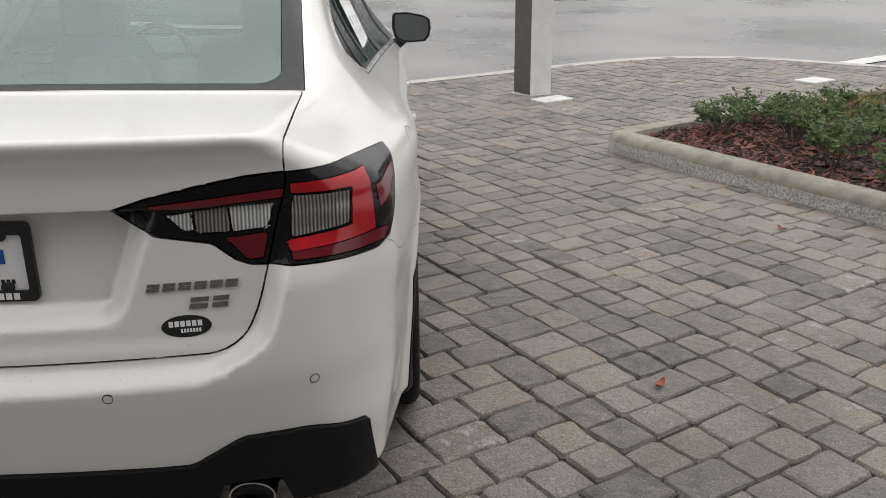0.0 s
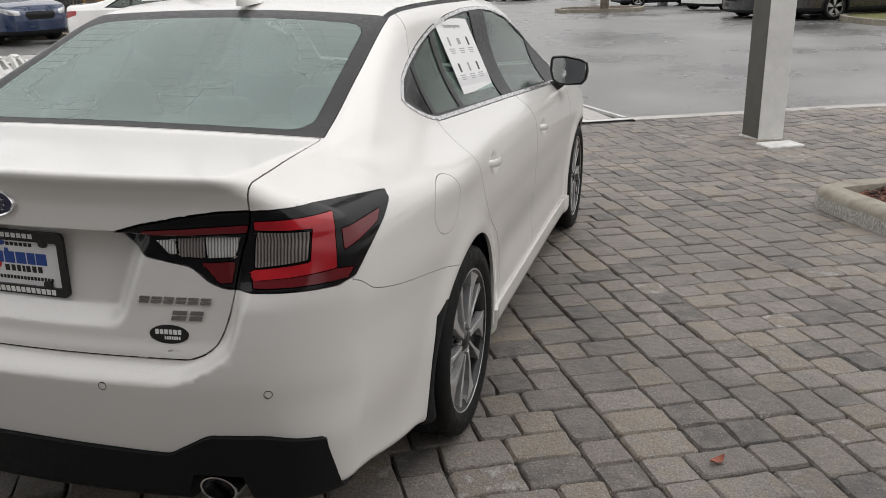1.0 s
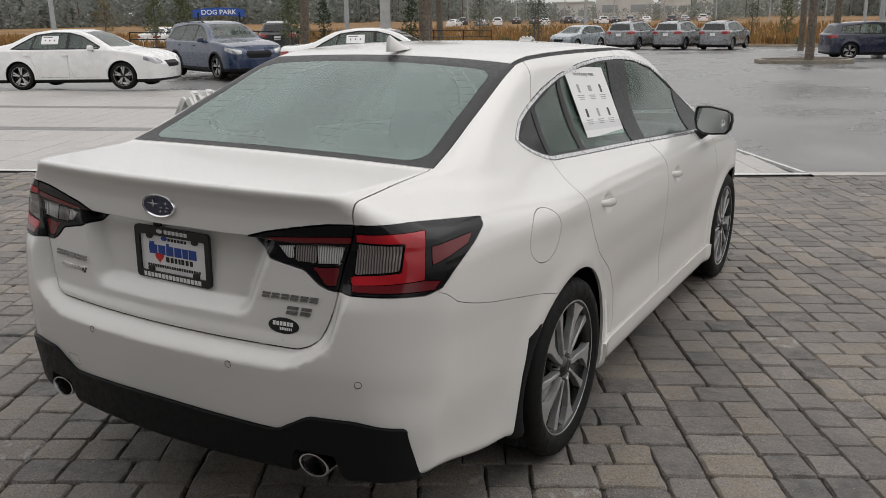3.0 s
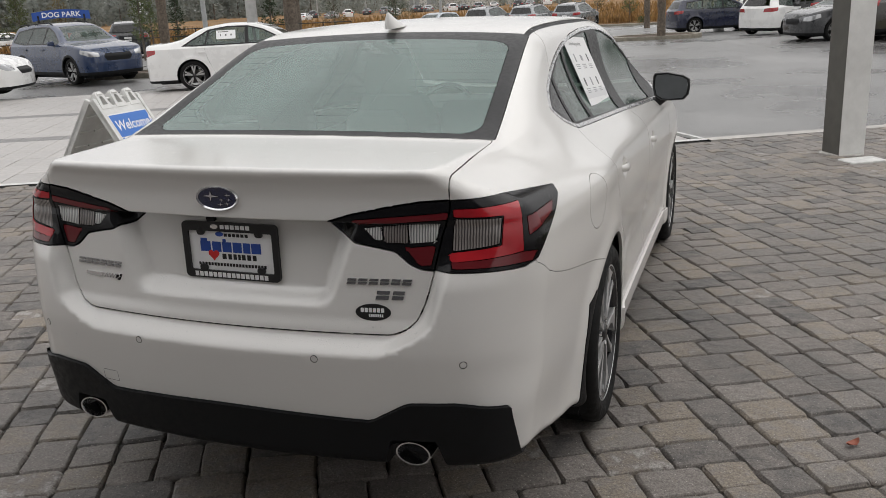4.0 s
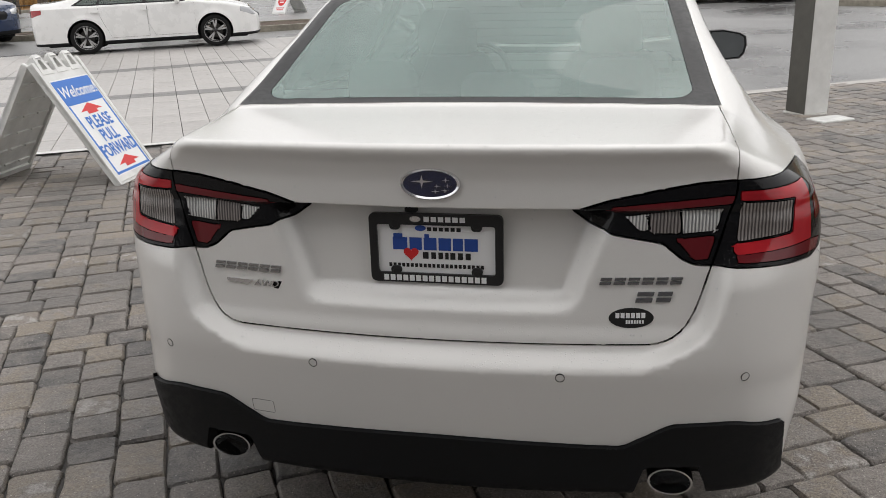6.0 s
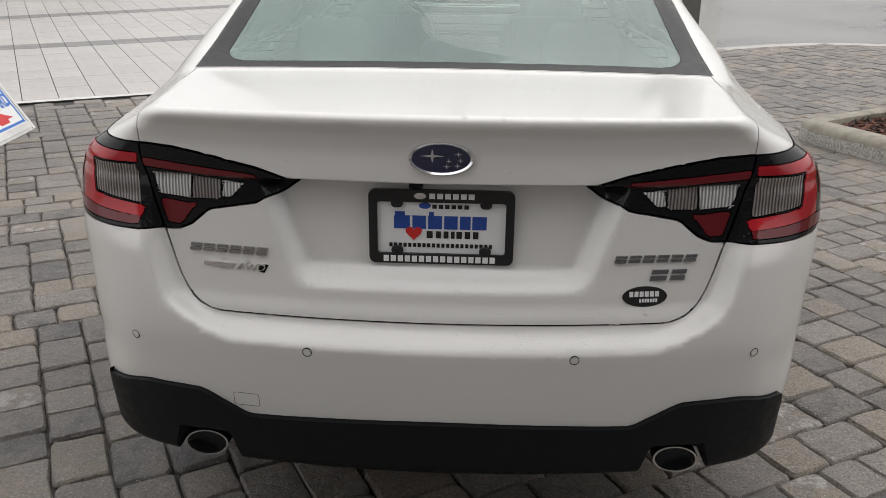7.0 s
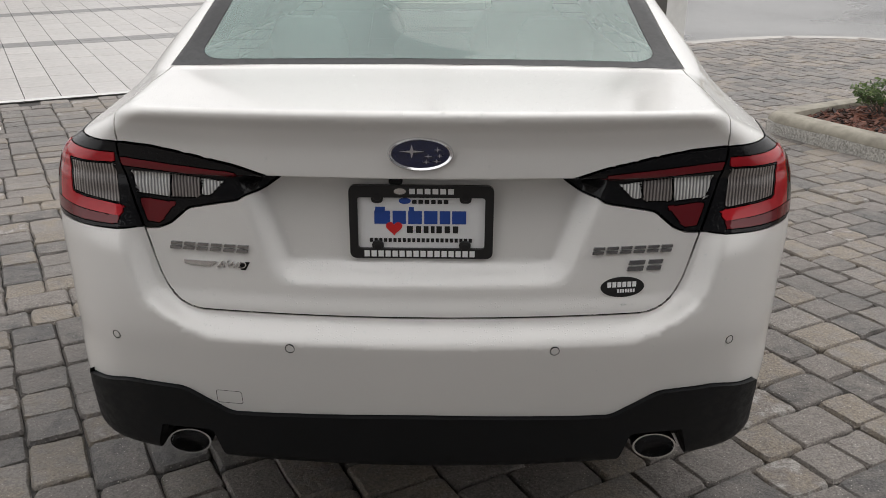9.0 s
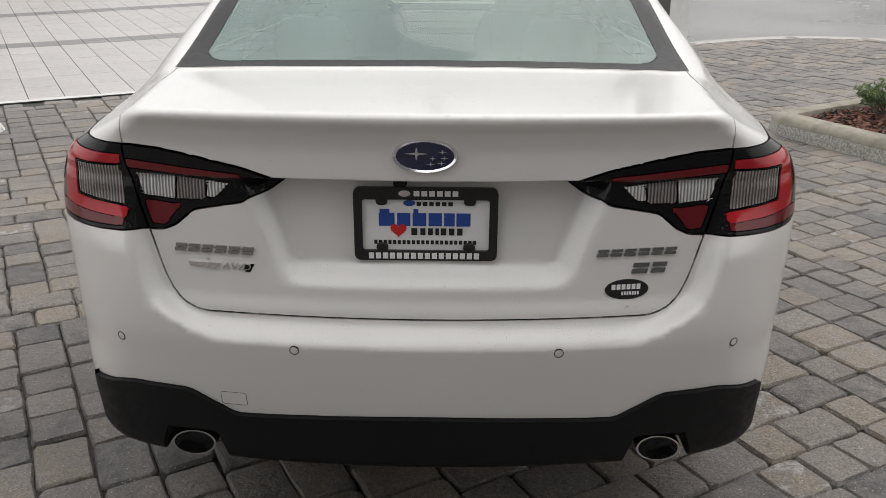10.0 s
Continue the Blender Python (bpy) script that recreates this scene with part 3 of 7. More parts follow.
def drape(outline_uv, lift, gap=0.6, thick=0.0):
    """A sheet over the ground inside an outline on the paving grid."""
    P = np.array(outline_uv, float)
    us = np.arange(P[:, 0].min(), P[:, 0].max() + gap, gap)
    vs = np.arange(P[:, 1].min(), P[:, 1].max() + gap, gap)
    us[-1], vs[-1] = P[:, 0].max(), P[:, 1].max()
    U, W = np.meshgrid(us, vs, indexing="ij")
    V = np.stack((U.ravel(), W.ravel(), np.zeros(U.size)), 1)
    F = np.array([(a, b, c) for a, b, c, d in grid_faces(len(us), len(vs))] + [(a, c, d) for a, b, c, d in grid_faces(len(us), len(vs))])
    N = np.zeros_like(V) + (0, 0, 1)
    if len(outline_uv) > 4:
        V, N, F = cut(V, N, F, lambda Q: polygon_distance(Q[:, 0], Q[:, 1], P))
        m = V[F].mean(1)
        F = F[polygon_distance(m[:, 0], m[:, 1], P) < 0]
    x, y = V[:, 0] * CG - V[:, 1] * SG, V[:, 0] * SG + V[:, 1] * CG
    return np.stack((x, y, ground_height(x, y) + lift), 1), F.tolist()


asphalt = textured("wet_asphalt", (0.145, 0.144, 0.143), (0.23, 0.227, 0.223), 45, (0.16, 0.48), 0.7, 120, 0, 0, 0.42, 0.30, depth=0.008)
dry_field = textured("dry_grass_field", (0.16, 0.085, 0.030), (0.30, 0.17, 0.06), 0.8, (0.85, 0.95), 0.6, 4, 0, 0, 0.3, 0.05, depth=0.2)
joint_sand = textured("joint_sand", (0.030, 0.028, 0.026), (0.060, 0.056, 0.052), 60, (0.8, 0.95), 0.5, 300)
plank_mat = textured("concrete_plank", (0.36, 0.345, 0.33), (0.45, 0.43, 0.415), 12, (0.35, 0.6), 0.25, 200, 0, 0, 0.12, 0.5, vary=0.05, depth=0.002)
band_mat = textured("dark_band_paver", (0.17, 0.165, 0.16), (0.23, 0.225, 0.22), 20, (0.4, 0.65), 0.3, 200, 0, 0, 0.12, 0.8, vary=0.12)
line_white = textured("white_road_paint", (0.46, 0.46, 0.445), (0.66, 0.66, 0.64), 14, (0.5, 0.65), 0.3, 200)
ribbon_mat = textured("concrete_ribbon", (0.36, 0.34, 0.32), (0.48, 0.46, 0.43), 14, (0.5, 0.7), 0.3, 200, 0, 0, 0.15, 1.2)
lane_white = textured("worn_white_paint", (0.45, 0.45, 0.44), (0.70, 0.70, 0.68), 6, (0.4, 0.6))

gx = np.concatenate((np.geomspace(-900, -34, 16), np.linspace(-30, 30, 61), np.geomspace(34, 900, 16)))
gy = np.concatenate((-np.geomspace(300, 16, 8), np.linspace(-12, 30, 43), np.geomspace(34, 1500, 20)))
GX, GY = np.meshgrid(gx, gy, indexing="ij")
V = np.stack((GX.ravel(), GY.ravel(), ground_height(GX, GY).ravel() - 0.075), 1)
tagged(part_mesh("ground", mesh_of("ground", V, grid_faces(len(gx), len(gy)), asphalt, True)), "dark wet asphalt of a car park", "ground", kind="structure")
# bed under the forecourt's stones
EDGE = [(-14, -14), (10.4, -14), (10.1, 2.6), (9.85, 3.4), (9.64, 3.9), (9.35, 4.6), (8.95, 5.1), (8.4, 5.5), (7.8, 5.72), (4.4, 5.92), (-14, 5.92)]
V, F = drape(EDGE, -0.020)
tagged(part_mesh("paving_bed", mesh_of("paving_bed", V, F, joint_sand)), "dark sand in the joints of the stone paving", "paving bed", kind="structure")

# ---- column, curbs, lids, lines ----
column_paint = textured("grey_column_paint", (0.60, 0.60, 0.585), (0.70, 0.70, 0.685), 7, (0.45, 0.6), 0.15, 90, 0, 0, 0.10, 1.5)
grout = textured("column_grout", (0.3, 0.29, 0.27), (0.5, 0.49, 0.46), 30, (0.8, 0.9), 0.6, 60)
col_x, col_y = plan(5.195, 4.50)
col_z = float(ground_height(col_x, col_y))
column = thing("column", pose(col_x, col_y, col_z - 0.03, 0, 0, GRID), "tall square grey painted steel column standing in the paving", "column")
shaped("shaft", brick(0.282, 0.282, 6.2, 0.006), column_paint, column)
# the shade on the column's -u side is put into this plate's colour
column_shaded = textured("shaded_column_paint", (0.070, 0.067, 0.058), (0.095, 0.091, 0.079), 7, (0.45, 0.6), 0.15, 90, 0, 0, 0.12, 1.5)
shaped("painted_face", moved(brick(0.004, 0.278, 6.0, 0.001), pose(-0.1425, 0, 0.03)), column_shaded, column, None, False, "column face coloured dark taupe for its shade")
shaped("base_grout", slab([(0.16 * math.cos(a) * (1 + 0.12 * math.sin(3 * a)) * 1.3, 0.16 * math.sin(a) * (1 + 0.1 * math.cos(5 * a)) * 1.3) for a in np.arange(24) * math.pi / 12], 0.0, 0.040, 0.005), grout, column)

for name, u0, u1, v0, v1 in (("utility_lid", 4.90, 5.28, 3.91, 4.16), ("utility_lid", 8.05, 8.44, 3.06, 3.34)):
    lx, ly = plan((u0 + u1) / 2, (v0 + v1) / 2)
    lid = thing(name, pose(lx, ly, float(ground_height(lx, ly)) + 0.002, -0.4, 0.2, GRID), "white rectangular utility lid set flush in stone paving", "utility cover")
    shaped("lid_plate", moved(brick(u1 - u0, v1 - v0, 0.05, 0.008, 0.02), pose(0, 0, -0.034)), line_white, lid)


def strip(name, u0, u1, v0, v1, lift, mat, label, category="road marking"):
    V, F = drape([(u0, v0), (u1, v0), (u1, v1), (u0, v1)], lift, 0.5)
    return tagged(part_mesh(name, mesh_of(name, V, F, mat)), label, category, kind="structure")


strip("white_line", -14, 4.40, 5.86, 5.97, 0.0, line_white, "white border strip between two kinds of paving")
rows = []
for v in np.arange(5.974, 17.7, 0.4):
    u = 4.40 - 0.114 * (v - 5.974)
    rows.append([(*plan(u + du, v), float(ground_height(*plan(u + du, v))) + dz) for du, dz in ((-0.05, -0.05), (-0.05, 0.004), (0.0, 0.004), (0.0, -0.08))])
V, F = loft(rows, False, False)
tagged(part_mesh("white_line", mesh_of("white_line", V, F, line_white)), "white border strip at the edge of plank paving", "road marking", kind="structure")
strip("white_line", 10.0, 15, 3.87, 4.17, -0.065, lane_white, "painted white stop line on wet asphalt")

# concrete ribbon along the stones' edge, following the curve
arc = [(4.40, 5.79), (7.1, 5.69), (7.75, 5.60), (8.40, 5.37), (8.92, 4.97), (9.31, 4.40), (9.57, 3.74), (9.78, 3.3), (10.0, 2.5), (10.2, -6)]
arc_o = [(4.40, 5.99), (7.2, 5.88), (7.85, 5.79), (8.53, 5.54), (9.08, 5.11), (9.49, 4.49), (9.76, 3.8), (9.97, 3.36), (10.2, 2.5), (10.4, -6)]


def resample(points, n):
    P = np.array(points, float)
    for _ in range(3):
        Q = [P[0]]
        for a, b in zip(P[:-1], P[1:]):
            Q += [0.75 * a + 0.25 * b, 0.25 * a + 0.75 * b]
        P = np.array(Q + [P[-1]])
    d = np.concatenate(([0], np.cumsum(np.linalg.norm(np.diff(P, axis=0), axis=1))))
    t = np.linspace(0, d[-1], n)
    return np.stack((np.interp(t, d, P[:, 0]), np.interp(t, d, P[:, 1])), 1)


I, O = resample(arc, 60), resample(arc_o, 60)
rows = []
for (ui, vi), (uo, vo) in zip(I, O):
    (xi, yi), (xo, yo) = plan(ui, vi), plan(uo, vo)
    zi, zo = float(ground_height(xi, yi)), float(ground_height(xo, yo))
    rows.append([(xi, yi, zi - 0.05), (xi, yi, zi + 0.003), (xo, yo, zo + 0.0), (xo, yo, zo - 0.09)])
V, F = loft(rows, False, False)
tagged(part_mesh("concrete_edging", mesh_of("concrete_edging", V, F, ribbon_mat)), "flush concrete edging round the stone paving", "edging", kind="structure")

# ---- planter island ----
curb_top = textured("weathered_curb", (0.18, 0.163, 0.130), (0.30, 0.277, 0.226), 10, (0.6, 0.8), 0.45, 130, 0, 0, 0.25, 1.3)
curb_face = textured("exposed_curb_face", (0.17, 0.16, 0.14), (0.70, 0.68, 0.64), 70, (0.7, 0.9), 0.9, 120, depth=0.01)
nose = [(3.95, -9.0), (3.95, 1.75), (3.97, 2.02), (4.14, 2.09), (4.6, 2.13), (10.2, 2.22)]
line_ = resample(nose, 110)
tang = np.gradient(line_, axis=0)
tang /= np.linalg.norm(tang, axis=1)[:, None]
inward = np.stack((tang[:, 1], -tang[:, 0]), 1)
prof_low = [(0.0, -0.05), (0.0, 0.020), (0.001, 0.050), (0.003, 0.088)]
prof_top = [(0.003, 0.088), (0.009, 0.112), (0.030, 0.140), (0.060, 0.152), (0.150, 0.156), (0.178, 0.146), (0.188, 0.12), (0.190, 0.0)]


def curb_run(prof):
    rows = []
    for (u, v), (nu, nv) in zip(line_, inward):
        row = []
        for d, h in prof:
            x, y = plan(u + nu * d, v + nv * d)
            row.append((x, y, float(ground_height(x, y)) + h))
        rows.append(row)
    return loft(rows, False, False)


curb = thing("planter_curb", pose(0, 0, 0), "weathered concrete curb with exposed aggregate round a planting bed", "curb")
V, F = curb_run(prof_top)
shaped("curb_top", (V, F), curb_top, curb, None, True)
V, F = curb_run(prof_low)
V = V + np.random.default_rng(5).normal(0, 0.0018, V.shape)
shaped("curb_face", (V, F), curb_face, curb, None, False, "rough curb face with exposed aggregate")


# ---- unseen wall added behind the camera, to darken the car's rear ----
unseen_wall_paint = textured("unseen_wall_panel", (0.10, 0.10, 0.105), (0.14, 0.14, 0.145), 2, (0.5, 0.7), 0.1, 30, 0, 0, 0.1, 0.3)
bx, by = plan(-8.2, -5.5)
unseen_wall = thing("wall_south", pose(bx, by, 0.0, 0, 0, GRID), "plain dark wall added out of view to darken the car's rear", "wall", kind="structure")
shaped("wall_panel", brick(20, 0.4, 8.0, 0.02), unseen_wall_paint, unseen_wall)


# ---- the white sedan ----
LAMP = [(.305, .984), (.372, 1.003), (.486, 1.024), (.581, 1.038), (.69, 1.044), (.86, 1.046), (1.0, 1.034), (1.15, 1.02), (1.158, 1.0), (1.115, .965),
        (1.02, .905), (.975, .866), (.914, .852), (.80, .853), (.65, .855), (.587, .853), (.55, .868), (.504, .904), (.45, .914), (.385, .925), (.345, .955)]
LAMP_RED = [(.685, 1.018), (.915, 1.022), (.910, .896), (.664, .880), (.664, .902), (.832, .918), (.846, .996), (.685, .998)]
LAMP_GREY = [(.69, .992), (.838, .990), (.824, .924), (.675, .908)]
LAMP_MARKER = [(.938, .982), (1.10, .99), (1.08, .966), (.938, .934)]
LAMP_LOW = [(.666, .880), (.908, .893), (.97, .888), (.945, .866), (.664, .864)]
LAMP_STRIP = [(.669, 1.010), (.376, .988), (.383, .977), (.664, .992)]
LAMP_CLEAR = [(.552, .976), (.645, .981), (.628, .931), (.552, .926)]
LAMP_MIDDLE = [(.474, .970), (.547, .975), (.547, .926), (.474, .928)]
LAMP_INNER = [(.418, .964), (.468, .969), (.468, .932), (.446, .935)]
LAMP_FOOT = [(.538, .912), (.628, .920), (.612, .868), (.578, .866)]
WINDOWS = [(-.105, 1.188), (0.0, 1.25), (.10, 1.285), (.276, 1.335), (.488, 1.381), (.754, 1.417), (1.016, 1.434), (1.30, 1.437), (1.5, 1.425), (1.75, 1.382),
           (2.0, 1.298), (2.2, 1.185), (2.33, 1.085), (2.24, 1.003), (1.51, 1.032), (1.03, 1.054), (.633, 1.07), (.297, 1.084), (.10, 1.094), (.04, 1.106), (-.04, 1.135), (-.088, 1.165)]
QUARTER = [(-.062, 1.19), (.125, 1.272), (.082, 1.117), (.035, 1.123)]
VENT_GLASS = [(.165, 1.278), (.452, 1.356), (.398, 1.100), (.115, 1.114)]
REAR_GLASS = [(.492, 1.363), (.75, 1.398), (1.12, 1.418), (1.008, 1.070), (.452, 1.096)]
FRONT_GLASS = [(1.37, 1.420), (1.55, 1.405), (1.80, 1.355), (2.06, 1.243), (1.93, 1.034), (1.20, 1.064)]
SAIL = [(2.10, 1.215), (2.28, 1.09), (2.20, 1.018), (1.97, 1.030)]
REAR_DOOR = [(.075, 1.2), (.075, 1.095), (.055, 1.004), (.185, .80), (.255, .727), (.44, .61), (.55, .48), (.555, .375), (.52, .302),
             (1.23, .302), (1.29, .36), (1.28, .558), (1.235, .778), (1.236, .943), (1.19, 1.05), (1.3, 1.5), (.3, 1.5)]
FRONT_DOOR = [(1.19, 1.05), (1.236, .943), (1.235, .778), (1.28, .558), (1.29, .36), (1.23, .302), (2.30, .302), (2.33, .48), (2.38, .71), (2.30, .83), (2.22, 1.0), (2.33, 1.1), (1.3, 1.5)]
diffuser_top = spline([0.0, 0.25, 0.43, 0.479, 0.56, 0.66, 0.77, 0.85], [0.439, 0.433, 0.427, 0.45, 0.488, 0.490, 0.470, 0.46])
bumper_line = spline([-0.86, -0.79, -0.65, -0.446, -0.30, -0.16], [0.852, 0.812, 0.772, 0.735, 0.708, 0.682])


def outline_of(points, by_side):
    if by_side:
        return lambda x, y, z: np.maximum(polygon_distance(y, z, points), 0.35 - np.abs(x))
    return lambda x, y, z: np.maximum(polygon_distance(np.abs(x) + 0.75 * (y + 1.0), z, points), y + 0.40)


def most(*values):
    return np.maximum.reduce(np.broadcast_arrays(*values))


# signed distances, below 0 inside, of all that the skin is cut into
FIELDS = {
    "arch": lambda x, y, z: most(np.minimum(np.hypot(y, z - HUB), np.hypot(y - WHEELBASE, z - HUB)) - 0.382, 0.55 - np.abs(x)),
    "lid": lambda x, y, z: most(lid_distance(np.abs(x), z), y + 0.566),
    "screen": lambda x, y, z: most(-0.562 - y, np.abs(x) - (0.664 - 0.10 * (y + 0.56)), y - (0.238 - 0.16 * x * x), 1.12 - z),
    "screen_clear": lambda x, y, z: most(-0.528 - y, np.abs(x) - (0.606 - 0.10 * (y + 0.56)), y - (0.175 - 0.16 * x * x), 1.12 - z, np.hypot(np.maximum(np.abs(x) - (0.536 - 0.10 * (y + 0.56)), 0), np.maximum(np.abs(y + 0.19 + 0.08 * x * x) - (0.268 - 0.08 * x * x), 0)) - 0.07),
    "windscreen": lambda x, y, z: most(1.83 - 0.25 * x * x - y, y - (2.62 - 0.3 * x * x), np.abs(x) - (0.60 + 0.16 * (y - 1.8)), 0.95 - z),
    "ditch": lambda x, y, z: most(np.abs(np.abs(x) - 0.578) - 0.010, 0.16 - y, y - 1.86, 1.36 - z),
    "roof": lambda x, y, z: most(np.abs(x) - 0.578, 0.12 - y, y - 2.0, 1.3 - z),
    "fuel": lambda x, y, z: most((np.hypot((y + 0.285) / 0.108, (z - 0.905) / 0.09) - 1) * 0.095, np.where(x > 0, -1.0, 1.0)),
    "diffuser": lambda x, y, z: most(z - diffuser_top(np.abs(x)), np.abs(x) - (0.803 + 0.08 * (0.47 - z)), y + 0.78),
    "pipe_notch": lambda x, y, z: most(np.abs(np.abs(x) - 0.552) - (0.062 + 0.30 * np.maximum(0.372 - z, 0)), z - 0.372, y + 0.7),
    "flap": lambda x, y, z: most(polygon_distance(y, z, [(-.30, .60), (-.365, .57), (-.395, .45), (-.425, .20), (-.20, .10), (-.20, .5)]), 0.5 - np.abs(x)),
    "bumper": lambda x, y, z: most(np.where(y < -0.86, z - 0.95, z - bumper_line(y)), y + 0.165),
    "sill": lambda x, y, z: most(z - (0.298 + 0.004 * (y - 1)), 0.40 - y, y - 2.36, 0.35 - np.abs(x)),
}
for field_name, outline in (("lamp", LAMP), ("red", LAMP_RED), ("grey", LAMP_GREY), ("marker", LAMP_MARKER), ("low", LAMP_LOW), ("strip", LAMP_STRIP), ("clear", LAMP_CLEAR), ("middle", LAMP_MIDDLE), ("inmost", LAMP_INNER), ("foot", LAMP_FOOT)):
    FIELDS[field_name] = outline_of(outline, False)
for field_name, outline in (("windows", WINDOWS), ("quarter", QUARTER), ("vent", VENT_GLASS), ("rear_glass", REAR_GLASS), ("front_glass", FRONT_GLASS), ("sail", SAIL), ("rear_door", REAR_DOOR), ("front_door", FRONT_DOOR)):
    FIELDS[field_name] = outline_of(outline, True)
FIELDS["frame"] = lambda x, y, z: FIELDS["windows"](x, y, z) + 0.013


xs = spaced((-1.02, -0.62, 0.014), (-0.62, -0.30, 0.015), (-0.30, 0.30, 0.02), (0.30, 0.62, 0.015), (0.62, 1.02, 0.014))
ys = spaced((-1.2, -0.85, 0.009), (-0.85, -0.5, 0.014), (-0.5, 0.3, 0.02), (0.3, 2.4, 0.028), (2.4, 3.85, 0.04))
zs = spaced((0.15, 0.64, 0.016), (0.64, 0.96, 0.010), (0.96, 0.995, 0.0035), (0.995, 1.14, 0.009), (1.14, 1.54, 0.016))
BV, BN, BF = surface_net(body_form, xs, ys, zs)
for field_name, distance in FIELDS.items():
    BV, BN, BF = cut(BV, BN, BF, lambda P: distance(*P.T))
mid = BV[BF].mean(1)
inside = {k: distance(*mid.T) < 0 for k, distance in FIELDS.items()}
right, left = mid[:, 0] > 0, mid[:, 0] <= 0
free = ~inside["arch"]


def claim(mask):
    """The triangles of a mask that no panel has taken yet."""
    global free
    got = mask & free
    free = free & ~got
    return BF[got]


sedan = thing("sedan", SLOPE, "white four-door sedan with rain beads, parked on stone paving", "car")


def inner_form(x, y, z):
    a = np.abs(x)
    near = np.minimum(np.hypot(y, z - HUB), np.hypot(y - WHEELBASE, z - HUB))
    f = most(body_form(x, y, z) + 0.03, z - np.where(y < -0.42, 1.06, 0.93))
    return most(f, np.minimum(0.41 - near, a - 0.50))


IV, IN, IF = surface_net(inner_form, spaced((-1.0, 1.0, 0.05)), spaced((-1.2, 3.9, 0.06)), spaced((0.12, 1.2, 0.04)))
part_mesh("inner_shell", mesh_of("inner_shell", IV, IF.tolist(), black_plastic, True), sedan, None, "black underbody and inner shell")


def skin_part(name, mask, mat, parent=None, gap=0.0015, depth=0.012, lift=0.0, label=""):
    f = claim(mask)
    if len(f):
        return panel(name, BV, BN, f, mat, parent or sedan, gap, depth, lift, label)


window_rear = skin_part("rear_window", inside["screen_clear"], screen_glass, None, 0.0, 0.004, 0.0, "greenish rear window with heating wires")
window_rear.visible_shadow = False
skin_part("window_border", inside["screen"], frame_black, window_rear, 0.002, 0.012, 0.0, "black border of the rear window")
front_pane = skin_part("windscreen", inside["windscreen"], front_glass, None, 0.001, 0.004)
front_pane.visible_shadow = False
for sign, mask in ((1, right), (-1, left)):
    skin_part("window_trim", inside["windows"] & ~inside["frame"] & mask, satin, None, 0.0006, 0.012, 0.002, "satin bright trim round the side windows")
    for name in ("vent", "rear_glass", "front_glass"):
        pane = skin_part("side_window", inside[name] & mask, side_glass, None, 0.0, 0.004, -0.004, "green tinted side window with rain drops")
        pane.visible_shadow = False
    skin_part("quarter_panel", inside["quarter"] & mask, black_gloss, None, 0.0, 0.006, -0.002, "gloss black corner panel")
    skin_part("window_frame", inside["frame"] & mask, frame_black, None, 0.0005, 0.02, 0.0, "black window frame and pillar")
    outer = skin_part("tail_light", inside["lamp"] & ~inside["lid"] & mask & ~inside["red"] & ~inside["grey"] & ~inside["marker"] & ~inside["low"], black_gloss, None, 0.0025, 0.02, 0.002, "gloss black tail light with red and clear lenses")
    skin_part("red_lens", inside["red"] & ~inside["lid"] & mask & inside["lamp"], lamp_red, outer, 0.0, 0.01, 0.003, "bright red bracket lens")
    skin_part("smoked_lens", inside["grey"] & ~inside["lid"] & mask & inside["lamp"], lamp_smoke, outer, 0.0, 0.01, 0.001)
    skin_part("marker_lens", inside["marker"] & mask & inside["lamp"], lamp_dark, outer, 0.0, 0.01, 0.003)
    skin_part("lower_lens", inside["low"] & ~inside["lid"] & mask & inside["lamp"], lamp_dark, outer, 0.0, 0.01, 0.002)
    inner = skin_part("lid_light", inside["lamp"] & inside["lid"] & mask & ~inside["strip"] & ~inside["clear"] & ~inside["middle"] & ~inside["inmost"] & ~inside["foot"], black_gloss, None, 0.0025, 0.02, 0.002, "gloss black inner tail light on the boot lid")
    skin_part("red_strip", inside["strip"] & mask & inside["lamp"], lamp_dark, inner, 0.0, 0.01, 0.003)
    skin_part("clear_lens", inside["clear"] & mask & inside["lamp"], lamp_clear, inner, 0.0, 0.01, 0.002, "ribbed clear lens")
    skin_part("clear_lens", inside["inmost"] & mask & inside["lamp"], lamp_clear, inner, 0.0, 0.01, 0.002, "small clear lens at the tip")
    skin_part("reflector", inside["middle"] & mask & inside["lamp"], lamp_smoke, inner, 0.0, 0.01, 0.001, "smoked reflector barrel")
    skin_part("lower_strip", inside["foot"] & mask & inside["lamp"], lamp_dark, inner, 0.0, 0.01, 0.002)
skin_part("boot_lid", inside["lid"], paint, None, 0.003, 0.02, 0.0, "white boot lid with a plate recess")
for mask in (right, left):
    skin_part("roof_ditch", inside["ditch"] & mask, black_plastic, None, 0.0, 0.01, -0.003, "black roof strip")
skin_part("roof", inside["roof"], paint, None, 0.0008, 0.012, 0.0)
claim(inside["pipe_notch"] & inside["diffuser"])
for mask in (right, left):
    skin_part("arch_guard", inside["flap"] & mask, black_plastic, None, 0.0, 0.02, 0.003, "black plastic guard behind the wheel")
skin_part("lower_bumper", inside["diffuser"], black_plastic, None, 0.001, 0.03, 0.011, "black plastic lower bumper with rain drops")
skin_part("bumper", inside["bumper"], paint, None, 0.0012, 0.02, 0.0, "white rear bumper with parking sensors")
skin_part("fuel_door", inside["fuel"], paint, None, 0.0018, 0.01, 0.0)
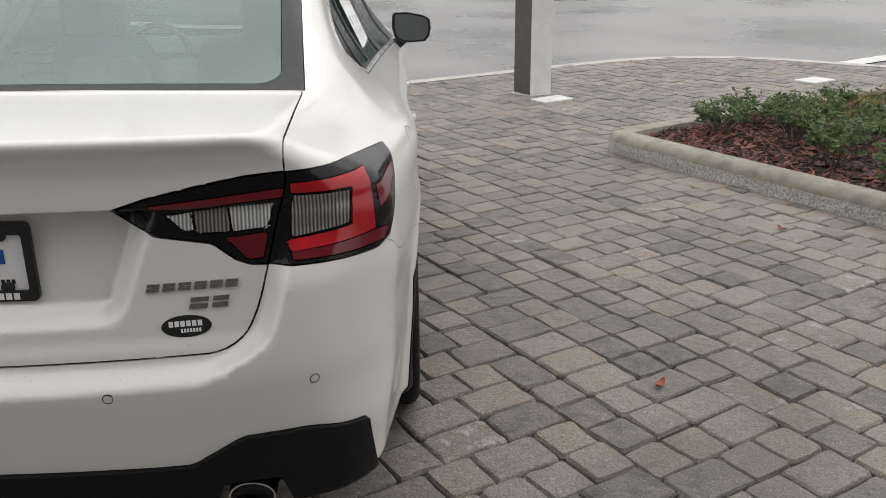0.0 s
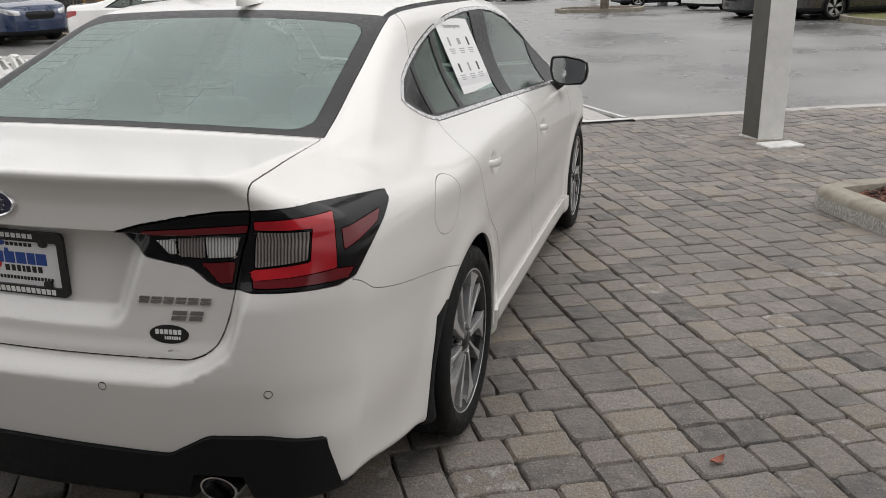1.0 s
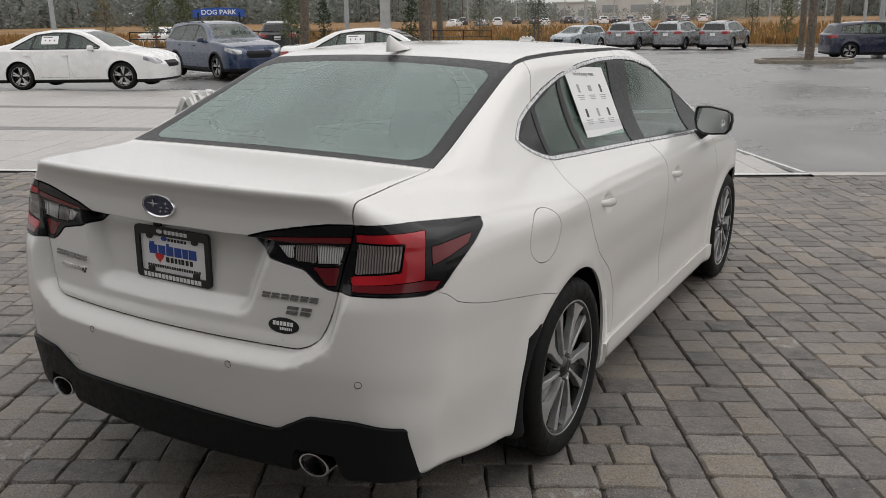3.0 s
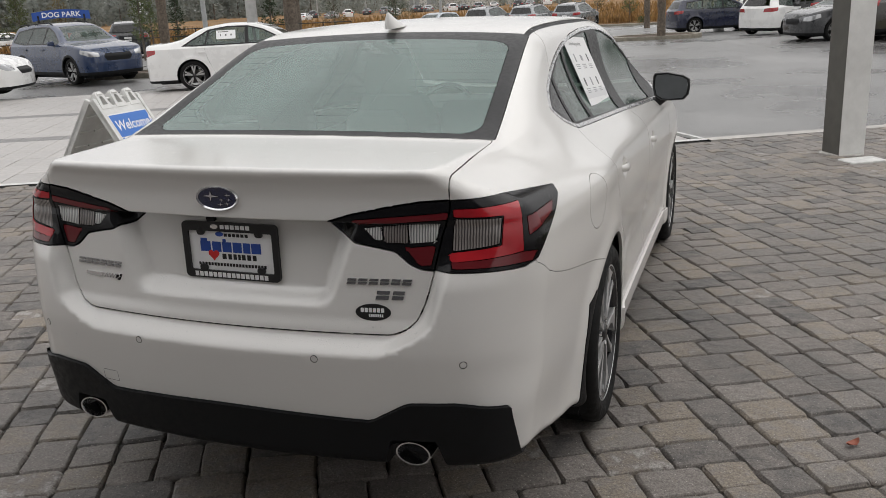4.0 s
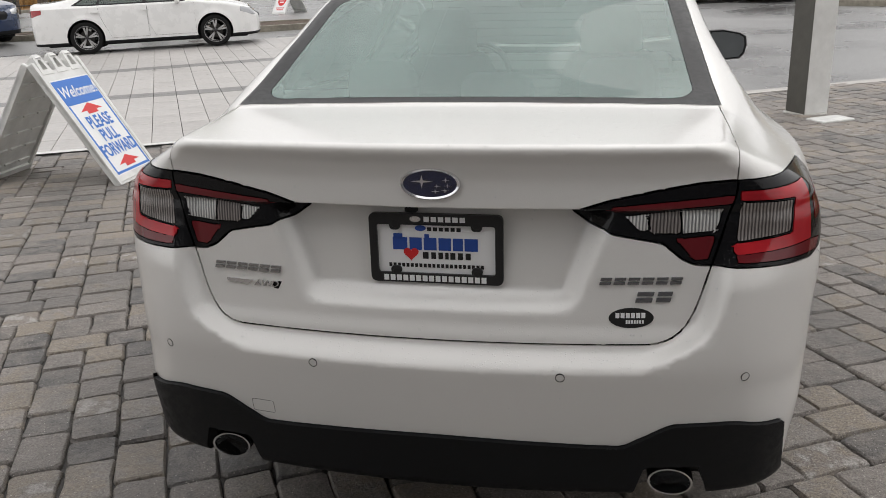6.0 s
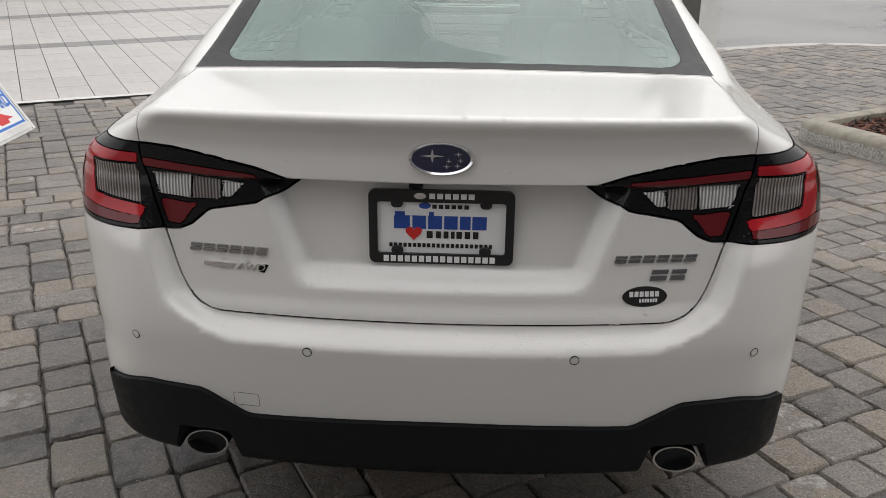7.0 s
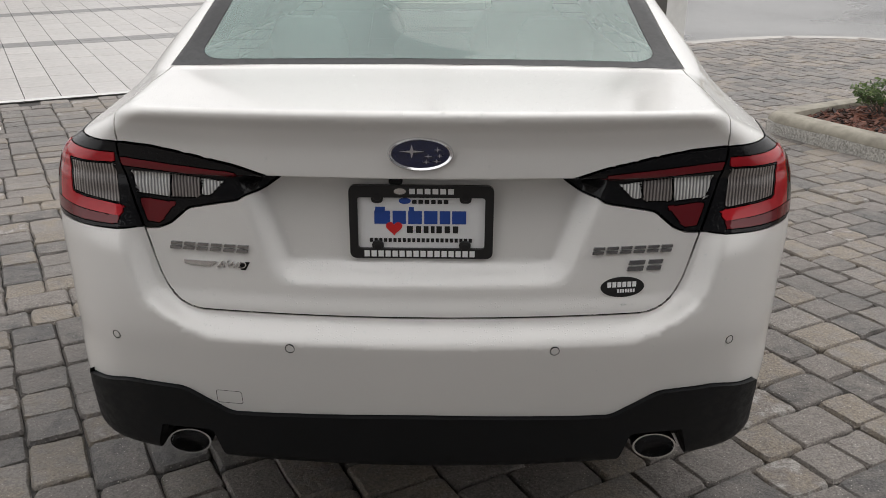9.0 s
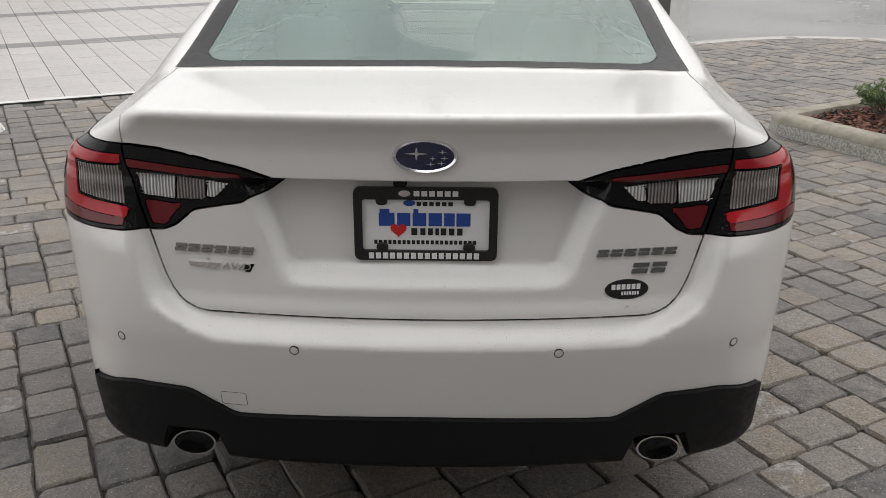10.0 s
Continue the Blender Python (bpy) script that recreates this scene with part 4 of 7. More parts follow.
for mask in (right, left):
    skin_part("rear_door", inside["rear_door"] & mask, paint, None, 0.0028, 0.02)
    skin_part("front_door", inside["front_door"] & mask, paint, None, 0.0028, 0.02)
    skin_part("side_skirt", inside["sill"] & mask, paint, None, 0.001, 0.02, 0.012, "white side skirt")
skin_part("body_shell", np.ones(len(BF), bool), paint, None, 0.0008, 0.012)


# ---- what is fixed to the sedan ----
def sport_spokes(w, R, h):
    """Five swept machined blades, each with a slim spoke beside it and a black pocket between."""
    face = h * 0.84
    for i in range(5):
        d = 72 * i + 18
        arm = [ring_point(0.050, d - 10), ring_point(0.12, d - 6), ring_point(R * 0.75, d - 2), ring_point(R - 0.004, d - 5), ring_point(R - 0.004, d + 22),
               ring_point(R * 0.88, d + 16), ring_point(R * 0.70, d + 8), ring_point(0.12, d + 5), ring_point(0.052, d + 8)]
        shaped("spoke", blade(arm, face - 0.030, face), alloy, w)
        fin = [ring_point(0.054, d + 24), ring_point(R * 0.6, d + 32), ring_point(R - 0.004, d + 33), ring_point(R - 0.004, d + 41), ring_point(R * 0.6, d + 38), ring_point(0.054, d + 36)]
        shaped("spoke_branch", blade(fin, face - 0.034, face - 0.003), alloy, w)
        web = [ring_point(0.05, d + 6), ring_point(R * 0.7, d + 7), ring_point(R - 0.006, d + 20), ring_point(R - 0.006, d + 35), ring_point(0.05, d + 28)]
        shaped("spoke_pocket", blade(web, face - 0.05, face - 0.022), alloy_black, w)
        nut = moved(lathe([(0.001, face - 0.004), (0.008, face - 0.005), (0.010, face - 0.012), (0.010, face - 0.03)], 10), Matrix.Translation((0, *ring_point(0.060, d + 50))))
        shaped("wheel_nut", nut, chrome, w, None, True)
    shaped("hub_cap", lathe([(0.001, face + 0.004), (0.024, face + 0.003), (0.031, face - 0.002), (0.045, face - 0.018), (0.075, face - 0.035), (0.08, face - 0.05)], 24), alloy_black, w, None, True)


disc_steel = textured("brake_steel", (0.03, 0.029, 0.028), (0.06, 0.058, 0.055), 50, (0.35, 0.5), 0.0, metal=0.9)
for sign in (1, -1):
    for y in (0.0, WHEELBASE):
        wheel(sedan, (sign * 0.826, y, HUB), HUB, 0.252, 0.228, sign, sport_spokes, (rubber, alloy, alloy_black, disc_steel))
        # liner inside the arch
        t = np.linspace(radians(-28), radians(208), 28)
        ring_o = [[(sign * x, y + r * math.cos(a), HUB + r * math.sin(a)) for x, r in ((0.912, 0.383), (0.88, 0.386), (0.55, 0.386), (0.52, 0.30))] for a in t]
        V, F = loft(ring_o, False, False)
        shaped("wheel_arch_liner", (V, F), black_plastic, sedan)
        if y == 0.0:
            V, F = slab([(-0.10, 0.0), (0.070, 0.0), (0.092, 0.10), (0.098, 0.25), (-0.10, 0.25)], 0, 0.010, 0.002)
            shaped("mud_flap", (V[:, [0, 2, 1]] * (sign, -1, 1), F if sign < 0 else [f[::-1] for f in F]), black_plastic, sedan, pose(sign * 0.815, -0.352, 0.165, 8, 0, 0), False, "black mud flap")

# floor and cabin
shaped("underbody", brick(1.36, 3.6, 0.10, 0.03), black_plastic, sedan, pose(0, 1.35, 0.185))
shaped("cabin_floor", moved(brick(1.46, 2.1, 0.04, 0.01), pose(0, 1.35, 0.30)), cabin_cloth, sedan)
shaped("parcel_shelf", moved(brick(1.18, 0.62, 0.025, 0.01), pose(0, -0.26, 1.055)), cabin_cloth, sedan)
shaped("dashboard", moved(slab([(2.05, 0.72), (2.02, 0.96), (2.2, 1.02), (2.6, 1.0), (2.6, 0.6), (2.2, 0.6)], -0.70, 0.70, 0.02), Matrix(((0, 0, 1, 0), (1, 0, 0, 0), (0, 1, 0, 0), (0, 0, 0, 1)))), cabin_cloth, sedan)


def seat_shape(w, h, d, lean):
    rings = []
    for k, (zz, ww, dd) in enumerate(((0, 0.86, 0.9), (0.05, 1.0, 1.0), (0.55, 1.0, 0.9), (0.85, 0.86, 0.7), (0.97, 0.72, 0.5), (1.0, 0.6, 0.25))):
        o = rounded_rect(w * ww, d * dd, d * dd * 0.38, 4)
        rings.append([(x, y - zz * h * math.tan(radians(lean)), zz * h) for x, y in o])
    return loft(rings)


for x in (-0.37, 0.37):
    shaped("seat_back", seat_shape(0.50, 0.64, 0.16, 14), cabin_cloth, sedan, pose(x, 1.28, 0.50), True)
    shaped("seat_cushion", moved(brick(0.52, 0.52, 0.16, 0.05, 0.08), pose(x, 1.50, 0.36)), cabin_cloth, sedan, None, True)
    shaped("head_restraint", seat_shape(0.27, 0.20, 0.11, 6), cabin_cloth, sedan, pose(x, 1.09, 1.135), True)
    for dx in (-0.05, 0.05):
        shaped("head_restraint_post", tube([(x + dx, 1.12, 1.08), (x + dx, 1.09, 1.18)], 0.007, 8), chrome, sedan)
shaped("rear_bench", moved(brick(1.28, 0.52, 0.16, 0.05, 0.08), pose(0, 0.55, 0.36)), cabin_cloth, sedan, None, True)
shaped("rear_backrest", seat_shape(1.26, 0.62, 0.18, 20), cabin_cloth, sedan, pose(0, 0.30, 0.46), True)
for x in (-0.40, 0.0, 0.40):
    shaped("head_restraint", seat_shape(0.25, 0.15 if x else 0.10, 0.10, 8), cabin_cloth, sedan, pose(x, 0.06, 1.06), True)
wheel_ring = [[((0.18 + 0.016 * math.cos(b)) * math.cos(a), (0.18 + 0.016 * math.cos(b)) * math.sin(a), 0.016 * math.sin(b)) for b in np.arange(8) * math.pi / 4] for a in np.arange(28) * 2 * math.pi / 28]
shaped("steering_wheel", (np.array(wheel_ring).reshape(-1, 3), grid_faces(28, 8, True, True)), cabin_cloth, sedan, pose(-0.37, 1.93, 0.94, 66, 0, 0), True)
shaped("rear_view_mirror", slab(rounded_rect(0.24, 0.065, 0.03), -0.015, 0.015, 0.006), black_plastic, sedan, pose(0, 1.82, 1.335, 90, 0, 0), True)
shaped("headlining", moved(brick(1.0, 1.25, 0.02, 0.01), pose(0, 1.02, 1.425)), textured("headlining", (0.3, 0.3, 0.29), (0.42, 0.42, 0.41), 50, (0.9, 0.95)), sedan)

# heating wires in the rear window
for i in range(13):
    yy = -0.46 + i * 0.048
    pts = []
    for x in np.linspace(-0.57 + 0.05 * (yy + 0.5), 0.57 - 0.05 * (yy + 0.5), 13):
        zt = float(roof_line(yy)) - 0.008 * (x / 0.7) ** 2 - 0.006
        pts.append((x, yy, zt))
    shaped("heating_wire", tube(pts, 0.0008, 4), frame_black, window_rear)
for x in (-0.16, 0.16):
    pts = [(x, yy, float(roof_line(yy)) - 0.006) for yy in np.linspace(-0.47, 0.13, 7)]
    shaped("heating_wire", tube(pts, 0.0009, 4), frame_black, window_rear)

# roof fin
prof_n = 12
rings = []
for k in range(prof_n + 1):
    u = k / prof_n
    z = 0.064 * u
    back, front = 0.206 + 0.018 * u ** 2, 0.40 - 0.165 * u ** 0.7
    half = 0.026 * (1 - u) ** 0.9 + 0.004
    rings.append([(half * math.cos(a), (back + front) / 2 + (front - back) / 2 * math.sin(a), z) for a in np.arange(16) * 2 * math.pi / 16])
shaped("roof_aerial", loft(rings), paint, sedan, pose(0, 0.0, 1.451, 4, 0, 0), True, "white shark-fin aerial")

# door mirrors
mirror_shell = textured("mirror_shell", (0.010, 0.010, 0.011), (0.016, 0.016, 0.017), 60, (0.3, 0.45))
for sign in (1, -1):
    holder = new("door_mirror")
    holder.parent = sedan
    holder.matrix_basis = pose(sign * 0.965, 1.985, 1.085) @ Matrix.Diagonal((sign, 1, 1, 1)) @ pose(0, 0, 0, 0, 0, 4)
    outline = [(-.095, .060), (-.085, .075), (-.02, .078), (.07, .060), (.100, .042), (.106, .0), (.098, -.045), (.075, -.072), (.0, -.078), (-.05, -.074), (-.085, -.05), (-.098, 0.0)]
    def shell(scale_list, pts=outline):
        return loft([[(x * s + 0.0, yy, z * s) for x, z in pts] for yy, s in scale_list])
    shaped("mirror_case", shell(((-0.004, 0.90), (-0.008, 0.985), (0.0, 1.02), (0.02, 1.02))), mirror_shell, holder, None, True, "black mirror housing")
    shaped("mirror_cap", shell(((0.018, 1.03), (0.04, 1.02), (0.075, 0.9), (0.105, 0.6), (0.115, 0.3))), paint, holder, None, True, "white mirror cap")
    shaped("mirror_pane", shell(((-0.0105, 0.88), (-0.008, 0.90))), mirror_glass, holder, None, False, "mirror glass")
    shaped("mirror_foot", tube([(-0.03, 0.03, -0.05), (-0.07, 0.03, -0.085), (-0.115, 0.035, -0.095)], (0.032, 0.030, 0.036), 10), mirror_shell, holder, None, True, "black mirror foot")

# door handles
for sign in (1, -1):
    for y, z, w0 in ((0.345, 0.908, 0.927), (1.405, 0.872, 0.927)):
        arc = []
        for t in np.linspace(-1, 1, 11):
            arc.append([(sign * (w0 + 0.030 * (1 - 0.75 * abs(t) ** 3) - 0.012 + 0.009 * math.cos(b)), y + t * 0.098, z - 0.010 * t + (0.017 - 0.004 * abs(t)) * math.sin(b)) for b in np.arange(10) * math.pi / 5])
        shaped("door_handle", loft(arc), paint, sedan, None, True, "white pull handle")

# exhaust tips
for sign in (1, -1):
    def oval(r, yy):
        return [(sign * 0.552 + r * 1.5 * math.cos(a), yy, 0.332 + r * math.sin(a)) for a in np.arange(28) * 2 * math.pi / 28]
    shaped("exhaust_tip", loft([oval(0.030, -0.80), oval(0.030, -1.045), oval(0.0312, -1.052), oval(0.0345, -1.052), oval(0.0355, -1.045), oval(0.034, -0.85)], True, False), chrome, sedan, None, True, "oval chrome exhaust tip")
    shaped("exhaust_bore", loft([oval(0.0295, -0.99), oval(0.0295, -0.985)]), alloy_black, sedan)
# behind the lower bumper
shaped("rear_undertray", moved(brick(1.50, 0.42, 0.12, 0.03), pose(0, -0.76, 0.31)), black_plastic, sedan)

# rear plate, its frame and the mark above it
plate_at = pose(0.0, -1.008, 0.876, 90, 0, 0)


def rear_spot(x, z, lift=0.0):
    """A pose on the rear face, its z axis outwards and y upwards."""
    y = -1.2
    for _ in range(60):
        y += float(body_form(x, y, z)) * 0.7
    h = 0.004
    g = Vector([float(body_form(x + dx, y + dy, z + dz) - body_form(x - dx, y - dy, z - dz)) for dx, dy, dz in ((h, 0, 0), (0, h, 0), (0, 0, h))]).normalized()
    side = Vector((0, 0, 1)).cross(g).normalized()
    up = g.cross(side)
    m = Matrix((side, up, g)).transposed().to_4x4()
    m.translation = Vector((x, y, z)) + g * lift
    return m


plate = new("licence_plate")
plate.parent = sedan
plate.matrix_basis = plate_at
shaped("plate_sheet", slab(rounded_rect(0.302, 0.150, 0.012), 0.0, 0.003, 0.0006), plate_white, plate, None, False, "white dealer plate")
outer_r, inner_r = rounded_rect(0.315, 0.168, 0.014), rounded_rect(0.278, 0.118, 0.006)
hole = [(x, y - 0.002) for x, y in inner_r]
n = len(outer_r)
V = [(x, y, z) for z, o in ((0.0, outer_r), (0.010, outer_r), (0.010, hole), (0.003, hole)) for x, y in o]
F = [(k * n + i, k * n + (i + 1) % n, (k + 1) * n + (i + 1) % n, (k + 1) * n + i) for k in range(3) for i in range(n)]
shaped("plate_frame", (np.array(V), F), plate_black, plate, None, False, "black plate frame with lettered bars")
for px in (-0.096, 0.096):
    for py in (0.058, -0.058):
        shaped("plate_screw", moved(lathe([(0.001, 0.011), (0.008, 0.0105), (0.010, 0.008), (0.010, 0.002)], 14, "z"), pose(px, py, 0)), plate_black, plate, None, True)
        shaped("plate_tab", moved(slab(rounded_rect(0.026, 0.020, 0.009), 0.003, 0.0095, 0.001), pose(px, py * 0.93, 0)), plate_black, plate)


def bars(name, words, x, y, height, mat, z, parent, lean=0.0, fill=0.72):
    """Unreadable or withheld writing: one plain bar for each stroke width."""
    cx = x
    for w in words:
        if w > 0:
            o = [(cx + lean * 0, y - height / 2), (cx + w * fill, y - height / 2), (cx + w * fill + lean * height, y + height / 2), (cx + lean * height, y + height / 2)]
            shaped(name, slab(o, z - 0.001, z, 0.0), mat, parent)
        cx += abs(w)
    return cx


bars("blue_bar", [.040, .034, .035, .034, .027, .036], -0.103, 0.010, 0.030, ink_blue, 0.0042, plate, 0, 0.86)
bars("blue_bar", [.024, -.016, -.034, .012], -0.101, 0.028, 0.012, ink_blue, 0.0042, plate, 0, 0.9)
bars("black_bar", [.020, .017, .016, .012, .018, .018, .018], -0.032, -0.018, 0.016, ink_black, 0.0042, plate, 0, 0.66)
bars("black_bar", [.0104] * 22, -0.114, -0.043, 0.009, ink_black, 0.0042, plate, 0, 0.66)
bars("white_bar", [.0155] * 16, -0.126, -0.0725, 0.014, plate_white, 0.0112, plate, 0, 0.74)
bars("black_bar", [.0138] * 6, -0.020, 0.046, 0.009, ink_black, 0.0042, plate, 0, 0.7)
bars("white_bar", [.0168] * 6, -0.026, 0.0715, 0.012, plate_white, 0.0112, plate, 0, 0.74)
for px, py, mat in ((-0.036, 0.048, ink_blue), (-0.046, 0.0715, chrome)):
    shaped("oval_mark", moved(slab([(0.013 * math.cos(a), 0.007 * math.sin(a)) for a in np.arange(20) * math.pi / 10], 0.003, 0.0045 if py < 0.06 else 0.0112), pose(px, py, 0)), mat, plate)
heart = [(0.018 * math.sin(t) ** 3, 0.0011 * (13 * math.cos(t) - 5 * math.cos(2 * t) - 2 * math.cos(3 * t) - math.cos(4 * t))) for t in np.arange(28) * 2 * math.pi / 28]
shaped("red_heart", moved(slab(heart, 0.003, 0.0046), pose(-0.060, -0.014, 0)), ink_red, plate)
shaped("plate_light", moved(slab(rounded_rect(0.03, 0.014, 0.005), 0.0, 0.012, 0.002), pose(-0.055, 0.094, 0.0)), black_plastic, plate)

badge = new("emblem")
badge.parent = sedan
badge.matrix_basis = rear_spot(0.0, 1.040, 0.0)
ov = lambda a, b, n=40: [(a * math.cos(t), b * math.sin(t)) for t in np.arange(n) * 2 * math.pi / n]
shaped("emblem_field", slab(ov(0.062, 0.031), -0.004, 0.006, 0.001), emblem_blue, badge, None, True, "dark blue oval field")
ringV = [(x, y, z) for o, z in ((ov(0.069, 0.0375), -0.004), (ov(0.069, 0.0375), 0.004), (ov(0.066, 0.034), 0.009), (ov(0.061, 0.030), 0.006)) for x, y in o]
shaped("emblem_ring", (np.array(ringV), grid_faces(4, 40, False, True)), chrome, badge, None, True, "chrome oval ring")
for px, py, r in ((-0.018, 0.006, 0.026), (0.016, -0.004, 0.009), (0.036, 0.010, 0.010), (0.040, -0.003, 0.009), (0.012, -0.016, 0.010), (0.034, -0.014, 0.010)):
    star = []
    for k in range(8):
        rr = r * (1.0 if k % 4 == 0 else 0.72 if k % 2 == 0 else 0.17)
        star.append((px + rr * math.cos(k * math.pi / 4), py + rr * math.sin(k * math.pi / 4) * 0.8))
    shaped("emblem_spark", slab(star, 0.005, 0.0085), chrome, badge)


def badge_row(name, at, words, height, mat=None, lean=0.25, thick=0.006):
    holder = new(name)
    holder.parent = sedan
    holder.matrix_basis = at
    total = sum(abs(w) for w in words)
    cx = -total / 2
    for w in words:
        if w > 0:
            f = w * 0.80
            # a plain block for each letter, split by a slot
            for y0, y1 in ((-0.5, -0.08), (0.10, 0.5)):
                o = [(lean * height * (y0 + 0.5), height * y0), (f + lean * height * (y0 + 0.5), height * y0), (f + lean * height * (y1 + 0.5), height * y1), (lean * height * (y1 + 0.5), height * y1)]
                shaped("badge_bar", slab([(x + cx, y) for x, y in o], -0.004, thick - 0.002), mat or badge_chrome, holder)
        cx += abs(w)
    return holder


badge_row("badge", rear_spot(-0.467, 0.817), [.031] * 6, 0.017)
badge_row("badge", rear_spot(0.466, 0.820), [.031] * 6, 0.016)
badge_row("badge", rear_spot(0.496, 0.783), [.045, .040], 0.024)
low_badge = new("badge")
low_badge.parent = sedan
low_badge.matrix_basis = rear_spot(-0.457, 0.779)
shaped("badge_bar", slab([(-.070, -.002), (-.01, -.006), (.004, .006), (-.072, .006)], -0.004, 0.004), chrome, low_badge)
lettering("badge_letters", "AWD", 0.021, chrome, low_badge, pose(0.038, 0, 0.001), 0.003, 1.3, shear=0.3)
shaped("badge_tray", slab([(.0, -.011), (.070, -.011), (.080, .008), (.012, .008)], -0.004, -0.0005), black_gloss, low_badge)
disc = new("dealer_sticker")
disc.parent = sedan
disc.matrix_basis = rear_spot(0.447, 0.735)
shaped("sticker_sheet", slab(ov(0.050, 0.0235), -0.004, 0.0015), ink_black, disc, None, False, "black oval dealer sticker")
bars("white_bar", [.0115] * 6, -0.035, 0.006, 0.012, plate_white, 0.0022, disc, 0, 0.75)
bars("white_bar", [.006] * 7, -0.012, -0.009, 0.008, plate_white, 0.0022, disc, 0, 0.7)

# parking sensors and the tow-hook cover
for x, z in ((-0.697, 0.606), (-0.287, 0.612), (0.295, 0.612), (0.701, 0.607)):
    m = rear_spot(x, z)
    sens = new("parking_sensor")
    sens.parent = sedan
    sens.matrix_basis = m
    shaped("sensor_ring", lathe([(0.0092, -0.002), (0.0094, 0.0006), (0.0108, 0.0006), (0.011, -0.002)], 24, "z"), black_plastic, sens, None, True)
    shaped("sensor_face", lathe([(0.0003, 0.0009), (0.008, 0.0008), (0.0092, -0.001)], 24, "z"), paint, sens, None, True)
m = rear_spot(-0.44, 0.468)
o = rounded_rect(0.062, 0.036, 0.006)
i_ = rounded_rect(0.0595, 0.0335, 0.005)
V = [(x, y, 0.0012) for x, y in o] + [(x, y, 0.0012) for x, y in i_]
shaped("tow_cover_line", (np.array(V), grid_faces(2, len(o), False, True)), black_plastic, sedan, m)

# window sheet behind the rear side glass
def flank_spot(y, z, inset):
    x = 1.2
    for _ in range(60):
        x -= float(body_form(x, y, z)) * 0.7
    h = 0.004
    g = Vector([float(body_form(x + dx, y + dy, z + dz) - body_form(x - dx, y - dy, z - dz)) for dx, dy, dz in ((h, 0, 0), (0, h, 0), (0, 0, h))]).normalized()
    side = Vector((0, 0, 1)).cross(g).normalized()
    m = Matrix((side, g.cross(side), g)).transposed().to_4x4()
    m.translation = Vector((x, y, z)) + g * inset
    return m


notice = new("window_notice")
notice.parent = sedan
notice.matrix_basis = flank_spot(0.79, 1.255, 0.010) @ pose(0, 0, 0, 0, 0, -3) @ Matrix.Diagonal((1.55, 1.06, 1, 1))
shaped("notice_sheet", slab(rounded_rect(0.30, 0.30, 0.004), -0.0005, 0.0005), paper, notice, None, False, "white printed notice in the window")
lettering("notice_title", "You're choosing a winner.", 0.024, ink_black, notice, pose(-0.015, 0.118, 0.0015), 0, 0.62)
grey_ink = material("ink_grey", (0.35, 0.35, 0.36), 0.5)
for r in range(2):
    for c in range(3):
        px, py = -0.09 + c * 0.085, 0.055 - r * 0.105
        shaped("notice_picture", moved(slab(rounded_rect(0.016 if (r, c) != (0, 1) else 0.026, 0.036 if (r, c) != (0, 1) else 0.026, 0.004), 0, 0.0009), pose(px, py, 0)), ink_black if (r, c) not in ((0, 0), (0, 1), (1, 1)) else grey_ink, notice)
        for k in range(3):
            shaped("notice_line", moved(slab(rounded_rect(0.05 - 0.006 * k, 0.0035, 0.001), 0, 0.0009), pose(px, py - 0.030 - 0.008 * k, 0)), grey_ink, notice)
shaped("notice_band", moved(slab(rounded_rect(0.30, 0.034, 0.001), 0, 0.0007), pose(0, -0.104, 0)), material("band_grey", (0.68, 0.68, 0.69), 0.5), notice)


# rain drops standing on the paint, the lamps and the glass
water = glass("water", (0.97, 0.98, 0.98), 0.02, 1.34)
drop_rng = np.random.default_rng(77)
corner_p, corner_n = BV[BF], BN[BF]
face_n = corner_n.mean(1)
area = 0.5 * np.linalg.norm(np.cross(corner_p[:, 1] - corner_p[:, 0], corner_p[:, 2] - corner_p[:, 0]), axis=1)
upward = np.clip((face_n[:, 2] - 0.10) / 0.6, 0.012, 1.0)
wanted = area * upward * np.where(mid[:, 1] < -0.5, 3.0, np.where(mid[:, 1] < 0.3, 1.0, 0.7)) * ~inside["arch"] * (mid[:, 2] > 0.42) * (mid[:, 1] < 2.2)
glassy = (inside["rear_glass"] | inside["front_glass"] | inside["vent"]) & (mid[:, 0] > 0)
wanted = np.where(glassy, area * 4.5, wanted)
wanted = np.where(inside["screen"], 0.0, wanted)
pick = drop_rng.choice(len(BF), 9000, p=wanted / wanted.sum())
bary = drop_rng.dirichlet((1, 1, 1), 9000)
at = (corner_p[pick] * bary[:, :, None]).sum(1)
up_n = face_n[pick] / np.linalg.norm(face_n[pick], axis=1)[:, None]
side_a = np.cross(up_n, drop_rng.normal(size=(9000, 3)))
side_a /= np.linalg.norm(side_a, axis=1)[:, None]
side_b = np.cross(up_n, side_a)
size = 0.0011 + 0.0026 * drop_rng.random(9000) ** 2.2
size = np.where(glassy[pick], size * 0.75, size)
turns = np.arange(7) * 2 * math.pi / 7
rings = []
for rr, hh in ((1.0, 0.0), (0.80, 0.15), (0.42, 0.25)):
    ring = at[:, None] + size[:, None, None] * (rr * (np.cos(turns)[None, :, None] * side_a[:, None] + np.sin(turns)[None, :, None] * side_b[:, None]) + hh * up_n[:, None])
    rings.append(ring)
V = np.concatenate(rings, 1).reshape(-1, 3)
one = [(k * 7 + i, k * 7 + (i + 1) % 7, (k + 1) * 7 + (i + 1) % 7, (k + 1) * 7 + i) for k in range(2) for i in range(7)]
